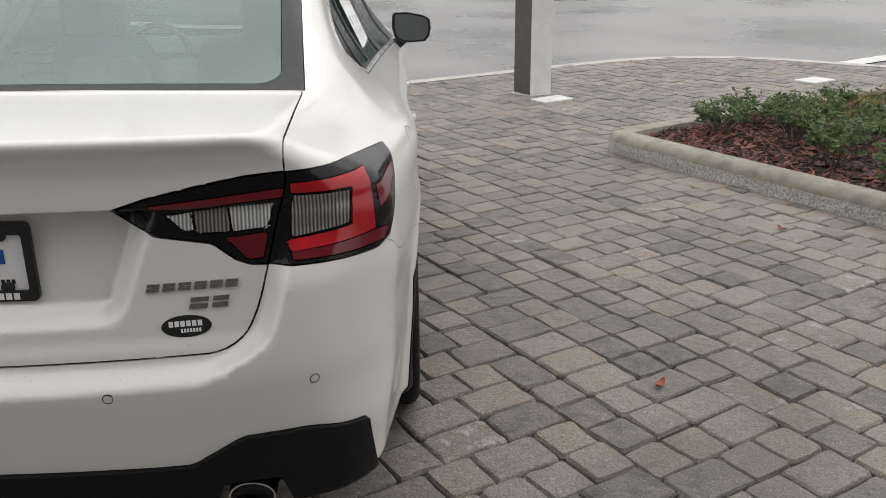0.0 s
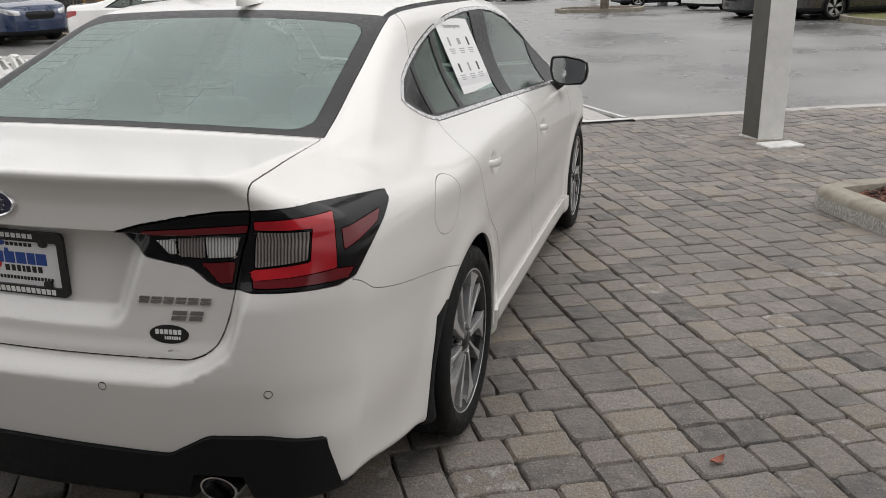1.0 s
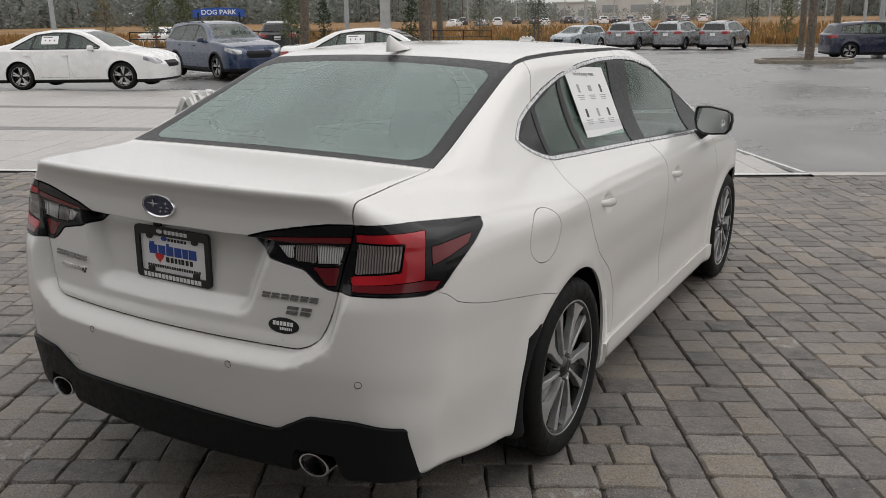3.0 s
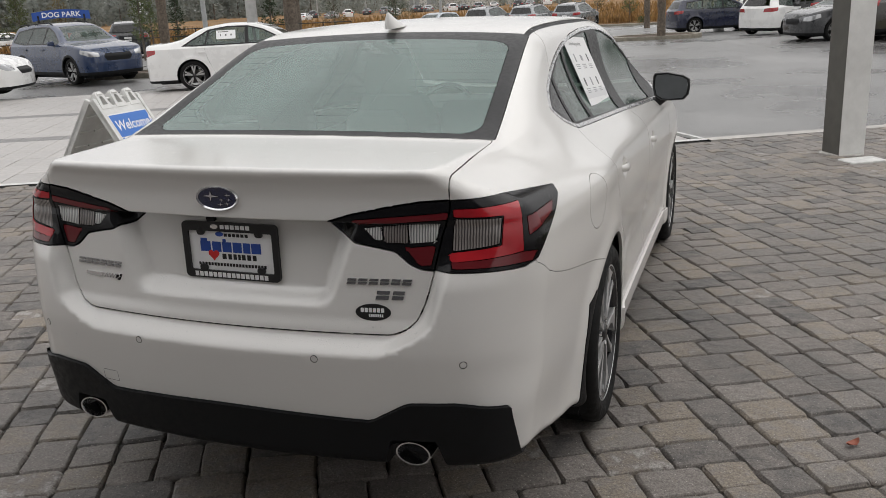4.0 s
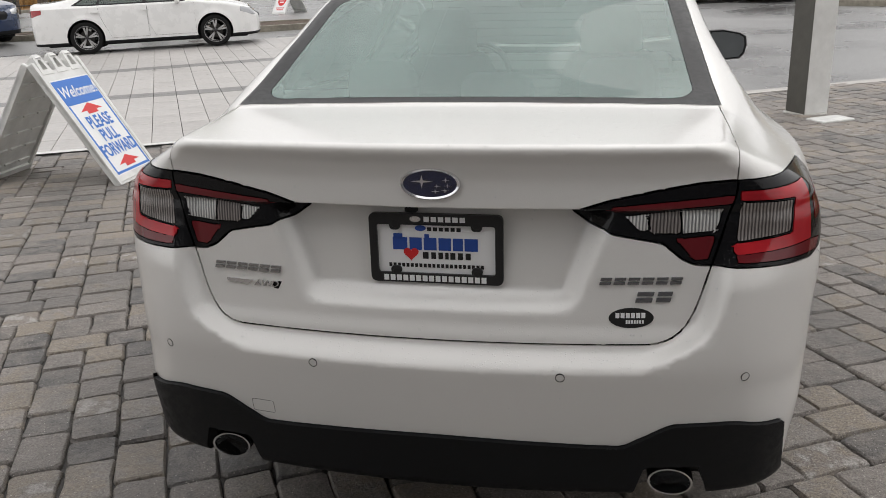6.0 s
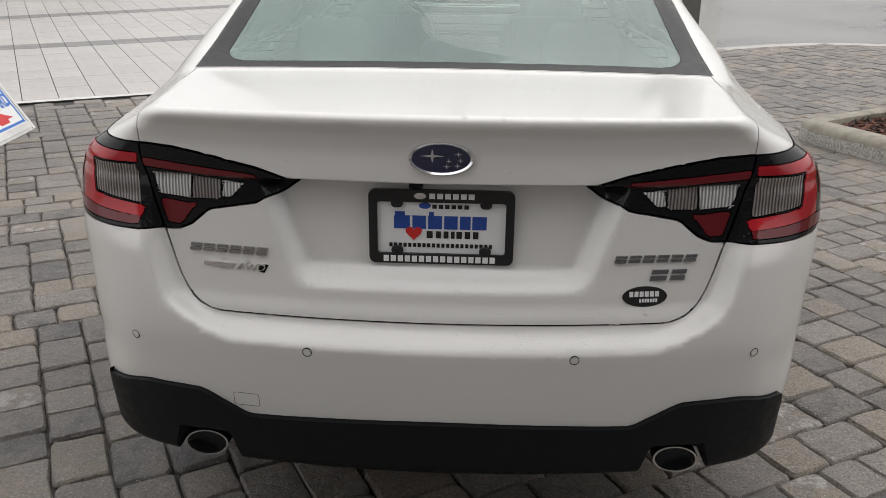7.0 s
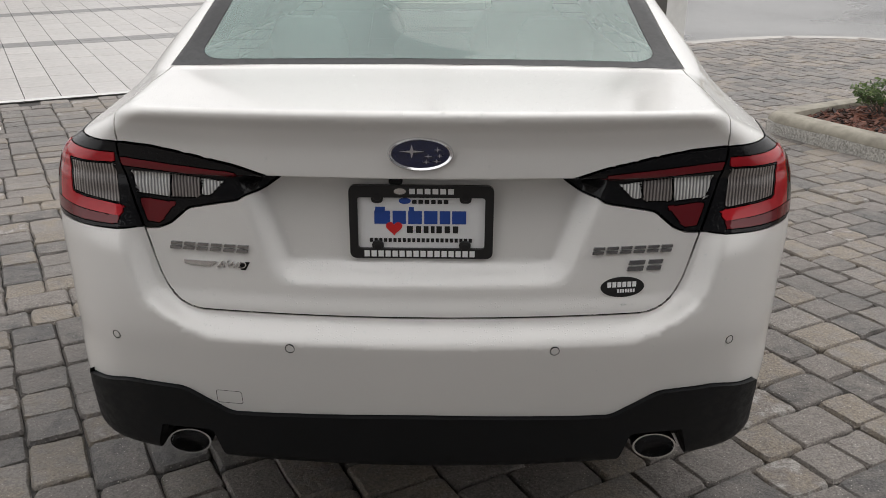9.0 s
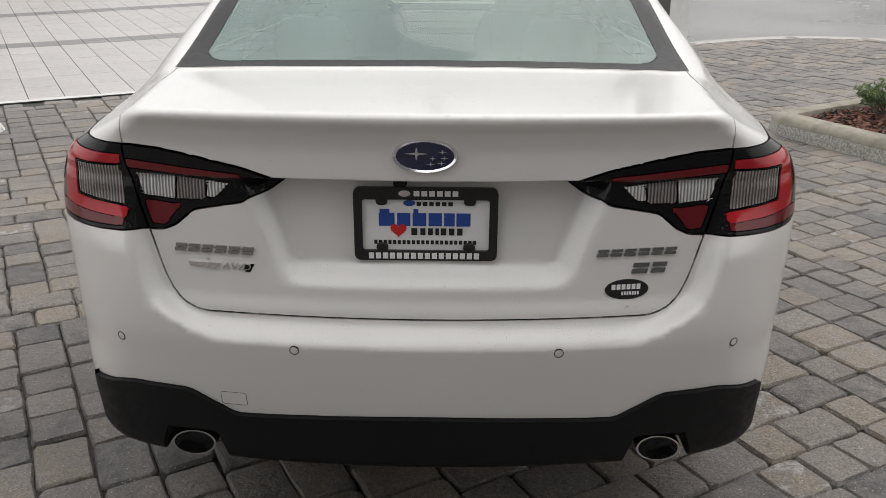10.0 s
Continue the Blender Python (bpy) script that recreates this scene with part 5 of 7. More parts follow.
F = (np.array(one)[None] + (np.arange(9000) * 21)[:, None, None]).reshape(-1, 4).tolist() + (np.arange(14, 21)[None] + (np.arange(9000) * 21)[:, None]).tolist()
tagged(part_mesh("rain_drop", mesh_of("rain_drop", V, F, water, True), sedan), "clear rain drops beaded on the paint", kind="stuff")


# ---- A-frame signs ----
sign_white = material("sign_white", (0.80, 0.80, 0.80), 0.4)
sign_plastic = textured("white_moulded_plastic", (0.62, 0.62, 0.60), (0.78, 0.78, 0.76), 5, (0.4, 0.55), 0.2, 80, 0, 0, 0.08, 3)


def a_frame_sign(m, label, full, red=False):
    """A folding pavement sign: two ribbed panels hinged at the top, handles cut through."""
    sign = thing("a_frame_sign", m, label, "sign", "pull-forward signs")
    W, Lp, half = 0.64, 1.16, 0.61
    ang = math.degrees(math.asin(half / Lp))
    ridge = math.sqrt(Lp * Lp - half * half)
    for s in (1, -1):
        pan = new("front_panel" if s == 1 else "back_panel")
        pan.parent = sign
        # x along the panel's width, y up along it, z outwards
        base = pose(0, 0, 0, 0, 0, 0 if s == 1 else 180) @ pose(0, -half, 0, 90 - ang, 0, 0)
        pan.matrix_basis = base
        shaped("panel_sheet", moved(slab(rounded_rect(W, Lp - 0.14, 0.03), -0.022, 0.0, 0.005), pose(0, (Lp - 0.14) / 2, 0)), sign_plastic, pan)
        for x in (-W / 2 + 0.018, W / 2 - 0.018):
            shaped("panel_edge", moved(slab(rounded_rect(0.036, Lp - 0.06, 0.015), -0.045, 0.008, 0.006), pose(x, (Lp - 0.06) / 2, 0)), sign_plastic, pan)
        shaped("panel_foot", moved(slab(rounded_rect(W, 0.05, 0.02), -0.045, 0.006, 0.006), pose(0, 0.05, 0)), sign_plastic, pan)
        for k in range(3):
            xk = -0.20 + 0.20 * k
            o = [(xk - 0.075, Lp - 0.17), (xk + 0.075, Lp - 0.17), (xk + 0.05, Lp - 0.02), (xk + 0.03, Lp), (xk - 0.03, Lp), (xk - 0.05, Lp - 0.02)]
            i_ = [(xk - 0.035, Lp - 0.13), (xk + 0.035, Lp - 0.13), (xk + 0.022, Lp - 0.055), (xk + 0.01, Lp - 0.045), (xk - 0.01, Lp - 0.045), (xk - 0.022, Lp - 0.055)]
            V = np.array([(x, y, z) for z, oo in ((-0.035, i_), (-0.035, o), (0.004, o), (0.004, i_), (-0.035, i_)) for x, y in oo])
            shaped("grip", (V, grid_faces(5, 6, False, True)), sign_plastic, pan)
        # ribs and dimples on the hidden face
        for r in range(6):
            for c in range(3):
                shaped("panel_rib", moved(slab(rounded_rect(0.15, 0.022, 0.008), -0.038, -0.02, 0.004), pose(-0.19 + 0.19 * c, 0.14 + 0.155 * r, 0)), sign_plastic, pan)
        if s == 1 or full:
            face = new("poster")
            face.parent = pan
            face.matrix_basis = pose(0, 0.50, 0.002)
            pw, ph = 0.545, 0.86
            shaped("poster_sheet", slab(rounded_rect(pw, ph, 0.004), 0, 0.002), sign_white, face)
            if red:
                oval = [(0.19 * math.cos(a), 0.06 + 0.24 * math.sin(a)) for a in np.arange(24) * math.pi / 12]
                shaped("red_oval", slab(oval, 0, 0.0032), ink_red, face)
                for yk, wk in ((0.16, 0.20), (0.06, 0.27), (-0.04, 0.20)):
                    shaped("white_bar", moved(slab(rounded_rect(wk, 0.05, 0.006), 0, 0.0042), pose(0, yk, 0)), sign_white, face)
                for yk, wk in ((-0.26, 0.36), (-0.33, 0.30)):
                    shaped("red_bar", moved(slab(rounded_rect(wk, 0.035, 0.006), 0, 0.0036), pose(0, yk, 0)), ink_red, face)
            else:
                shaped("blue_header", moved(slab(rounded_rect(pw - 0.02, 0.215, 0.003), 0, 0.0032), pose(0, ph / 2 - 0.118, 0)), poster_blue, face)
                for x0, y0, w0, h0 in ((-pw / 2 + 0.022, -0.11, 0.020, 0.62), (pw / 2 - 0.022, -0.11, 0.020, 0.62), (0, -ph / 2 + 0.022, pw - 0.024, 0.020)):
                    shaped("blue_border", moved(slab(rounded_rect(w0, h0, 0.002), 0, 0.0031), pose(x0, y0, 0)), poster_blue, face)
                lettering("welcome_letters", "Welcome!", 0.135, sign_white, face, pose(0, ph / 2 - 0.12, 0.0042), 0, 0.88, shear=0.28, heavy=0.002)
                arrow = [(-0.155, 0.0), (0.0, 0.066), (0.155, 0.0), (0.07, 0.0), (0.07, -0.028), (-0.07, -0.028), (-0.07, 0.0)]
                for ya in (0.135, -0.352):
                    shaped("red_arrow", moved(slab(arrow, 0, 0.0032), pose(0, ya, 0)), ink_red, face)
                for words, yw, q in (("PLEASE", 0.03, 0.74), ("PULL", -0.095, 0.74), ("FORWARD", -0.22, 0.70)):
                    lettering("sign_lettering", words, 0.145, poster_blue, face, pose(0, yw, 0.0042), 0, q, heavy=0.004)
    shaped("hinge", tube([(-W / 2 + 0.03, 0, ridge - 0.07), (W / 2 - 0.03, 0, ridge - 0.07)], 0.012, 8), sign_plastic, sign)
    return sign


poster_blue = material("poster_blue", (0.03, 0.16, 0.55), 0.4)
# its face looks along the paving's +u side: local -y is the poster's outward side
b0, f0 = (-2.43, 4.95), (-1.37, 4.44)
cu, cv = (b0[0] + f0[0]) / 2, (b0[1] + f0[1]) / 2
facing = math.degrees(math.atan2(f0[1] - b0[1], f0[0] - b0[0]))
main_sign = a_frame_sign(paved(cu, cv, 0.004, facing + 90), "white folding pavement sign reading Welcome! Please pull forward", True)
far_z = float(ground_height(-11.2, 27.0)) - 0.072
a_frame_sign(pose(-11.2, 27.0, far_z, 0, 0, -22), "white folding sign with a red oval notice on asphalt", True, True)


# ---- parked vehicles ----
def vehicle_form(width, wheelbase, rear_end, front_end, hub, roof, belt, roof_half, low, rear_lean):
    roof_curve = spline([p for p, _ in roof], [q for _, q in roof])
    half = width / 2

    def form(x, y, z):
        a = np.abs(x)
        near = np.minimum(np.hypot(y, z - hub), np.hypot(y - wheelbase, z - hub))
        t = np.clip((z - belt) / (max(q for _, q in roof) - belt), 0, 1)
        side = half - 0.03 + 0.03 * np.sin(np.clip((z - low) / (belt - low), 0, 1) * np.pi) - (half - roof_half) * t ** 0.9
        side = side + 0.012 * np.exp(-((near - hub * 1.16) / 0.06) ** 2) - 0.14 * step(front_end - 0.75, front_end, y) ** 2 - 0.08 * step(rear_end + 0.5, rear_end, y) ** 2
        rear = rear_end + 0.14 * a ** 2 + 0.05 * np.abs(z - 0.55) + rear_lean * np.maximum(z - belt, 0)
        front = front_end - 0.22 * a ** 2 - 0.10 * np.maximum(z - 0.6, 0) - 0.1 * np.maximum(0.35 - z, 0)
        f = round_max(a - side, rear - y, 0.14)
        f = round_max(f, y - front, 0.16)
        f = round_max(f, z - roof_curve(y) + 0.03 * a ** 2, 0.06)
        return round_max(f, low - z, 0.03)
    return form


def build_vehicle(name, spec, paint_m, label, wheel_dark=True, cladding=False, rails=False, gap=0.045, notice_at=None):
    """One parked vehicle at the origin: rear axle on the ground at 0, nose along y."""
    form = vehicle_form(*spec["form"])
    width, wb, rear_end, front_end, hub, roof, belt = spec["form"][:7]
    top = max(q for _, q in roof)
    xs = spaced((-width / 2 - 0.1, width / 2 + 0.1, gap))
    ys = spaced((rear_end - 0.1, front_end + 0.1, gap))
    zs = spaced((0.1, top + 0.1, gap * 0.8))
    V, N, F = surface_net(form, xs, ys, zs)
    D = {
        "arch": lambda x, y, z: most(np.minimum(np.hypot(y, z - hub), np.hypot(y - wb, z - hub)) - hub * 1.13, 0.45 - np.abs(x)),
        "side_r": lambda x, y, z: most(polygon_distance(y, z, spec["windows"]), 0.3 - x),
        "side_l": lambda x, y, z: most(polygon_distance(y, z, spec["windows"]), 0.3 + x),
        "back": lambda x, y, z: most(polygon_distance(np.abs(x), z, spec["back"]), y - spec["back_to"]),
        "screen": lambda x, y, z: most(polygon_distance(np.abs(x), z, spec["screen"]), spec["screen_from"] - y),
        "tail": lambda x, y, z: most(polygon_distance(np.abs(x) + 0.6 * (y - rear_end), z, spec["tail"]), y - rear_end - 0.55),
        "head": lambda x, y, z: most(polygon_distance(np.abs(x) + 0.6 * (front_end - y), z, spec["head"]), front_end - 0.75 - y),
        "grille": lambda x, y, z: most(polygon_distance(np.abs(x), z, spec["grille"]), front_end - 0.45 - y),
        "skirt": lambda x, y, z: most(z - spec["skirt"], np.where(np.minimum(np.abs(y), np.abs(y - wb)) < hub * 1.3, 1.0, -1.0) * 0 - 1.0),
        "trim": lambda x, y, z: most(np.minimum(np.hypot(y, z - hub), np.hypot(y - wb, z - hub)) - hub * 1.30, 0.4 - np.abs(x)),
    }
    for key, y0, y1 in (("door_rear", 0.40, 1.30), ("door_front", 1.30, 2.28)):
        D[key] = lambda x, y, z, y0=y0, y1=y1: most(polygon_distance(y, z, [(y0 + 0.12, spec["skirt"] + 0.05), (y1, spec["skirt"] + 0.05), (y1, belt + 0.02), (y0 - 0.10, belt + 0.02), (y0 - 0.05, 0.72)]), 0.4 - np.abs(x))
    D["pane"] = lambda x, y, z: most(polygon_distance(y, z, spec["windows"]) + 0.028, 0.3 - np.abs(x), 0.038 - np.abs(y - 1.27), 0.018 - np.abs(y - 0.30 - 0.3 * (z - belt)))
    if not cladding:
        D.pop("trim")
    for d in D.values():
        V, N, F = cut(V, N, F, lambda P: d(*P.T))
    mid = V[F].mean(1)
    ins = {k: d(*mid.T) < 0 for k, d in D.items()}
    free = ~ins["arch"]
    car = thing(name, pose(0, 0, 0), label, "car")

    def take(part_name, mask, mat, gap_=0.002, depth=0.02, lift=0.0, label_=""):
        nonlocal free
        got = mask & free
        free = free & ~got
        if got.any():
            return panel(part_name, V, N, F[got], mat, car, gap_, depth, lift, label_)
    right = mid[:, 0] > 0
    for side in (right, ~right):
        for stretch in (mid[:, 1] < 0.36, (mid[:, 1] < 1.27), (mid[:, 1] > 1.27)):
            take("side_window", ins["pane"] & side & stretch, cabin_glass, 0.0, 0.01, -0.004)
        take("window_frame", (ins["side_r"] | ins["side_l"]) & side, frame_black, 0.0, 0.01, 0.0, "black window frame and pillar")
    take("rear_window", ins["back"], dark_glass, 0.0, 0.01, -0.003)
    take("windscreen", ins["screen"], cabin_glass, 0.0, 0.01, -0.003)
    for side in (right, ~right):
        take("tail_light", ins["tail"] & side, tail_red, 0.0, 0.01, 0.004, "red tail light")
        take("headlight", ins["head"] & side, head_clear, 0.0, 0.01, 0.004, "clear headlight")
    take("grille", ins["grille"], black_plastic, 0.0, 0.02, -0.006, "black grille")
    if cladding:
        for side in (right, ~right):
            for end in (mid[:, 1] < wb / 2, mid[:, 1] >= wb / 2):
                take("wheel_arch_trim", ins["trim"] & side & end, black_plastic, 0.0, 0.02, 0.006, "black plastic arch trim")
    take("lower_trim", ins["skirt"], black_plastic, 0.0, 0.02, 0.0)
    for side in (right, ~right):
        take("rear_door", ins["door_rear"] & side, paint_m, 0.005, 0.02)
        take("front_door", ins["door_front"] & side, paint_m, 0.005, 0.02)
    take("body_shell", free.copy(), paint_m, 0.0, 0.02)

    def plain_spokes(w, R, h):
        face = h * 0.68
        for i in range(5):
            d = 72 * i
            for o in (-9, 9):
                arm = [ring_point(0.04, d - 16), ring_point(R - 0.004, d + o - 5), ring_point(R - 0.004, d + o + 5), ring_point(0.04, d + 16)]
                shaped("spoke", blade(arm, face - 0.03, face), alloy, w)
        shaped("hub_cap", lathe([(0.001, face + 0.004), (0.03, face), (0.05, face - 0.02)], 16), alloy_black, w, None, True)
    for s in (1, -1):
        for y in (0.0, wb):
            wheel(car, (s * (width / 2 - 0.125), y, hub), hub, hub * 0.72, 0.21, s, plain_spokes, (rubber, alloy, alloy_black, disc_steel))
            t = np.linspace(radians(-20), radians(200), 16)
            rings = [[(s * x, y + r * math.cos(a), hub + r * math.sin(a)) for x, r in ((width / 2 - 0.03, hub * 1.135), (0.5, hub * 1.135), (0.5, hub * 0.7))] for a in t]
            shaped("wheel_arch_liner", loft(rings, False, False), black_plastic, car)
        mz = belt + 0.07
        my = spec["mirror"]
        mx = s * (width / 2 + 0.06)
        shaped("door_mirror", slab(rounded_rect(0.19, 0.13, 0.05, 3), -0.05, 0.05, 0.02), paint_m, car, pose(mx, my, mz, 90, 0, 0), True)
        shaped("mirror_foot", tube([(s * (width / 2 - 0.09), my, belt), (mx, my, mz - 0.04)], 0.025, 6), black_plastic, car)
        for k, hy in enumerate(spec["handles"]):
            shaped("door_handle", moved(slab(rounded_rect(0.17, 0.03, 0.012, 2), -0.02, 0.02, 0.006), pose(s * (width / 2 - 0.002), hy, belt - 0.10, 90, 0, 90)), paint_m, car)
        if rails:
            rl = [(s * 0.56, yy, float(np.interp(yy, [p for p, _ in roof], [q for _, q in roof])) + zz) for yy, zz in ((rails[0], -0.02), (rails[0] + 0.15, 0.035), (rails[1] - 0.2, 0.035), (rails[1], -0.02))]
            shaped("roof_rail", tube(rl, 0.018, 8), black_plastic, car, None, True, "black roof rail")
    shaped("cabin_trim", moved(brick(width - 0.28, 2.5, 0.06, 0.02), pose(0, 0.95, belt - 0.10)), cabin_cloth, car)
    for x in (-0.36, 0.36):
        for yy in (0.30, 1.18):
            shaped("seat_back", seat_shape(0.46, 0.30, 0.14, 14), cabin_cloth, car, pose(x, yy, belt - 0.16), True)
            shaped("head_restraint", seat_shape(0.24, 0.16, 0.09, 6), cabin_cloth, car, pose(x, yy - 0.08, belt + 0.13), True)
    if notice_at:
        sx = np.linspace(0.3, 1.0, 200)
        at_x = float(sx[np.argmin(np.abs(form(sx, np.full(200, notice_at[0]), np.full(200, notice_at[1]))))])
        lean = math.degrees(math.atan2(spec["form"][0] / 2 - spec["form"][7], top - belt)) * 0.9
        sheet = shaped("window_notice", slab(rounded_rect(0.44, 0.22, 0.006), 0.0, 0.004), paper, car, pose(at_x + 0.004, notice_at[0], notice_at[1], 0, 0, 0) @ pose(0, 0, 0, 0, -lean, 0) @ pose(0, 0, 0, 90, 0, 90), False, "white paper notice in the side window")
        for k in range(3):
            shaped("notice_mark", moved(slab(rounded_rect(0.03, 0.045, 0.004), 0.004, 0.005), pose(-0.12 + 0.12 * k, -0.01, 0)), ink_black, sheet)
        shaped("notice_line", moved(slab(rounded_rect(0.24, 0.018, 0.004), 0.004, 0.005), pose(-0.06, 0.07, 0)), ink_black, sheet)
    shaped("underbody", moved(brick(width - 0.5, front_end - rear_end - 0.6, 0.12, 0.03), pose(0, (front_end + rear_end) / 2, 0.16)), black_plastic, car)
    shaped("rear_plate", slab(rounded_rect(0.31, 0.16, 0.01), 0, 0.015, 0.002), plate_white, car, pose(0, rear_end + spec["plate"][0], spec["plate"][1], 90, 0, 0))
    return car


cabin_glass = glass("parked_side_glass", (0.46, 0.58, 0.53), 0.02, 1.55, (0.10, 0.16), (0.42, 0.54, 0.49))
dark_glass = glass("parked_car_glass", (0.14, 0.17, 0.16), 0.02, 1.7)
tail_red = material("parked_tail_light", (0.30, 0.012, 0.015), 0.15, 0, 1.0)
head_clear = material("parked_headlight", (0.45, 0.46, 0.47), 0.15, 0.6, 1.0)


def car_paint(name, colour, flake=0.0):
    m = textured(name, tuple(c * 0.93 for c in colour), colour, 3, (0.25, 0.34), 0, metal=flake, coat=1.0)
    return m


paint_white = car_paint("white_car_paint", (0.78, 0.78, 0.77))
paint_blue = car_paint("slate_blue_paint", (0.014, 0.032, 0.085), 0.1)
paint_navy = car_paint("navy_paint", (0.007, 0.011, 0.036), 0.1)
paint_silver = car_paint("silver_grey_paint", (0.26, 0.27, 0.28), 0.5)
paint_charcoal = car_paint("charcoal_paint", (0.036, 0.038, 0.042), 0.4)
paint_brown = car_paint("bronze_brown_paint", (0.040, 0.035, 0.032), 0.4)
paint_black = car_paint("black_car_paint", (0.012, 0.012, 0.013), 0.2)
paint_pale = car_paint("pale_blue_grey_paint", (0.30, 0.34, 0.37), 0.4)

SEDAN = {"form": (1.78, 2.67, -1.14, 3.66, 0.335, [(-1.17, 1.00), (-1.05, 1.06), (-0.62, 1.09), (-0.3, 1.14), (0.35, 1.40), (0.9, 1.46), (1.35, 1.45), (1.75, 1.36), (2.5, 1.0), (2.9, 0.95), (3.4, 0.82), (3.62, 0.64)], 0.95, 0.56, 0.20, 0.1),
         "windows": [(-.22, 1.0), (0.0, 1.13), (.40, 1.34), (.85, 1.40), (1.3, 1.39), (1.65, 1.30), (2.15, 1.04), (2.1, .985), (.1, .985)],
         "back": [(-.01, 1.11), (-.01, 1.36), (.46, 1.35), (.58, 1.12)], "back_to": 0.4, "screen": [(-.01, 1.02), (-.01, 1.40), (.50, 1.39), (.64, 1.04)], "screen_from": 1.55,
         "tail": [(.50, .80), (.55, .93), (1.06, .95), (1.06, .86), (.85, .80)], "head": [(.55, .62), (.58, .72), (1.10, .82), (1.12, .72), (.85, .62)],
         "grille": [(-.01, .52), (-.01, .68), (.34, .68), (.38, .60), (.30, .52)], "skirt": 0.26, "mirror": 1.95, "handles": (0.25, 1.25), "plate": (-0.0, 0.80)}
HATCH = dict(SEDAN, form=(1.78, 2.67, -0.82, 3.58, 0.335, [(-0.85, 1.15), (-0.72, 1.36), (-0.5, 1.42), (0.3, 1.48), (0.9, 1.50), (1.35, 1.48), (1.75, 1.38), (2.5, 1.02), (2.9, 0.97), (3.4, 0.84), (3.6, 0.66)], 0.97, 0.58, 0.20, 0.62),
             windows=[(-.42, 1.06), (-.30, 1.32), (.40, 1.40), (1.0, 1.42), (1.35, 1.40), (1.65, 1.32), (2.15, 1.06), (2.1, 1.0), (.1, 1.0)], back=[(-.01, 1.04), (-.01, 1.34), (.50, 1.32), (.60, 1.06)], back_to=0.0,
             tail=[(.46, .84), (.50, .96), (1.04, .99), (1.04, .88), (.85, .84)], plate=(0.06, 0.80), skirt=0.28)
SUV = dict(SEDAN, form=(1.86, 2.75, -1.02, 3.80, 0.355, [(-1.05, 1.25), (-0.92, 1.52), (-0.6, 1.60), (0.4, 1.66), (1.0, 1.67), (1.45, 1.64), (1.85, 1.52), (2.5, 1.13), (2.9, 1.09), (3.5, 0.98), (3.82, 0.78)], 1.06, 0.60, 0.24, 0.5),
           windows=[(-.62, 1.16), (-.45, 1.48), (.40, 1.57), (1.0, 1.58), (1.4, 1.56), (1.75, 1.44), (2.2, 1.16), (2.15, 1.10), (.1, 1.09)], back=[(-.01, 1.14), (-.01, 1.52), (.55, 1.50), (.66, 1.16)], back_to=-0.1,
           screen=[(-.01, 1.15), (-.01, 1.58), (.54, 1.56), (.68, 1.17)], screen_from=1.6, tail=[(.50, .93), (.55, 1.08), (1.08, 1.12), (1.08, .98), (.85, .93)], head=[(.58, .74), (.60, .84), (1.15, .94), (1.17, .84), (.85, .74)],
           grille=[(-.01, .62), (-.01, .82), (.38, .82), (.42, .72), (.34, .62)], skirt=0.34, mirror=2.0, handles=(0.28, 1.30), plate=(0.0, 0.90))

first_sedan = build_vehicle("parked_sedan", SEDAN, paint_white, "clean white four-door sedan parked on plank paving", gap=0.036, notice_at=(0.80, 1.21))
first_suv = build_vehicle("parked_wagon", SUV, paint_blue, "slate blue raised estate car with black roof rails", cladding=True, rails=(-0.6, 1.45), gap=0.036)
first_hatch = build_vehicle("parked_hatchback", HATCH, paint_navy, "navy blue hatchback with silver wheels in a parking bay", gap=0.045)


def recoloured(ob, old, paint_m):
    for o in ob.children_recursive:
        if o.type == "MESH" and o.data.materials and o.data.materials[0] == old:
            o.material_slots[0].link = "OBJECT"
            o.material_slots[0].material = paint_m
    return ob


def park(template, x, y, heading, paint_m=None, old=None, label="", name=""):
    """Rear axle's middle at x, y; heading in degrees from the x axis."""
    m = pose(x, y, float(ground_height(x, y)) - (0.0 if y < 20 else 0.075), 0, 0, heading - 90)
    ob = copy_thing(template, m)
    if paint_m:
        recoloured(ob, old, paint_m)
    return tagged(ob, label)


park(first_sedan, -18.17, 11.56, 24, None, None, "white sedan with dark alloy wheels parked on plank paving")
park(first_sedan, -42.0, 37.4, 100, None, None, "white sedan parked nose-in near tall grass")
park(first_suv, -39.8, 41.5, 112, paint_black, paint_blue, "black estate car parked behind a white sedan")
park(first_suv, -26.0, 30.4, 128, paint_charcoal, paint_blue, "charcoal estate car seen from behind near the fence")
park(first_suv, -14.3, 48.7, 84, paint_silver, paint_blue, "silver-grey estate car parked nose to the field")
park(first_suv, -11.7, 49.5, 84, paint_silver, paint_blue, "silver-grey estate car in a row of parked cars")
park(first_suv, -9.1, 50.1, 84, paint_silver, paint_blue, "silver-grey estate car with a dark rear window")
park(first_hatch, -17.9, 52.4, -104, paint_pale, paint_navy, "pale blue-grey crossover facing the drive")
park(first_hatch, 2.0, 31.6, 48, paint_white, paint_navy, "white hatchback with a black roof spoiler in a bay")
park(first_suv, 1.6, 40.2, 92, paint_white, paint_blue, "white estate car parked near the palms")
park(first_suv, 3.6, 31.9, 50, paint_black, paint_blue, "black estate car between parked cars")
park(first_hatch, 5.7, 27.0, 208, paint_charcoal, paint_navy, "charcoal crossover with its nose to the lane")
park(first_suv, 4.9, 25.2, 30, paint_brown, paint_blue, "bronze-brown seven-seat estate with a black lower body")
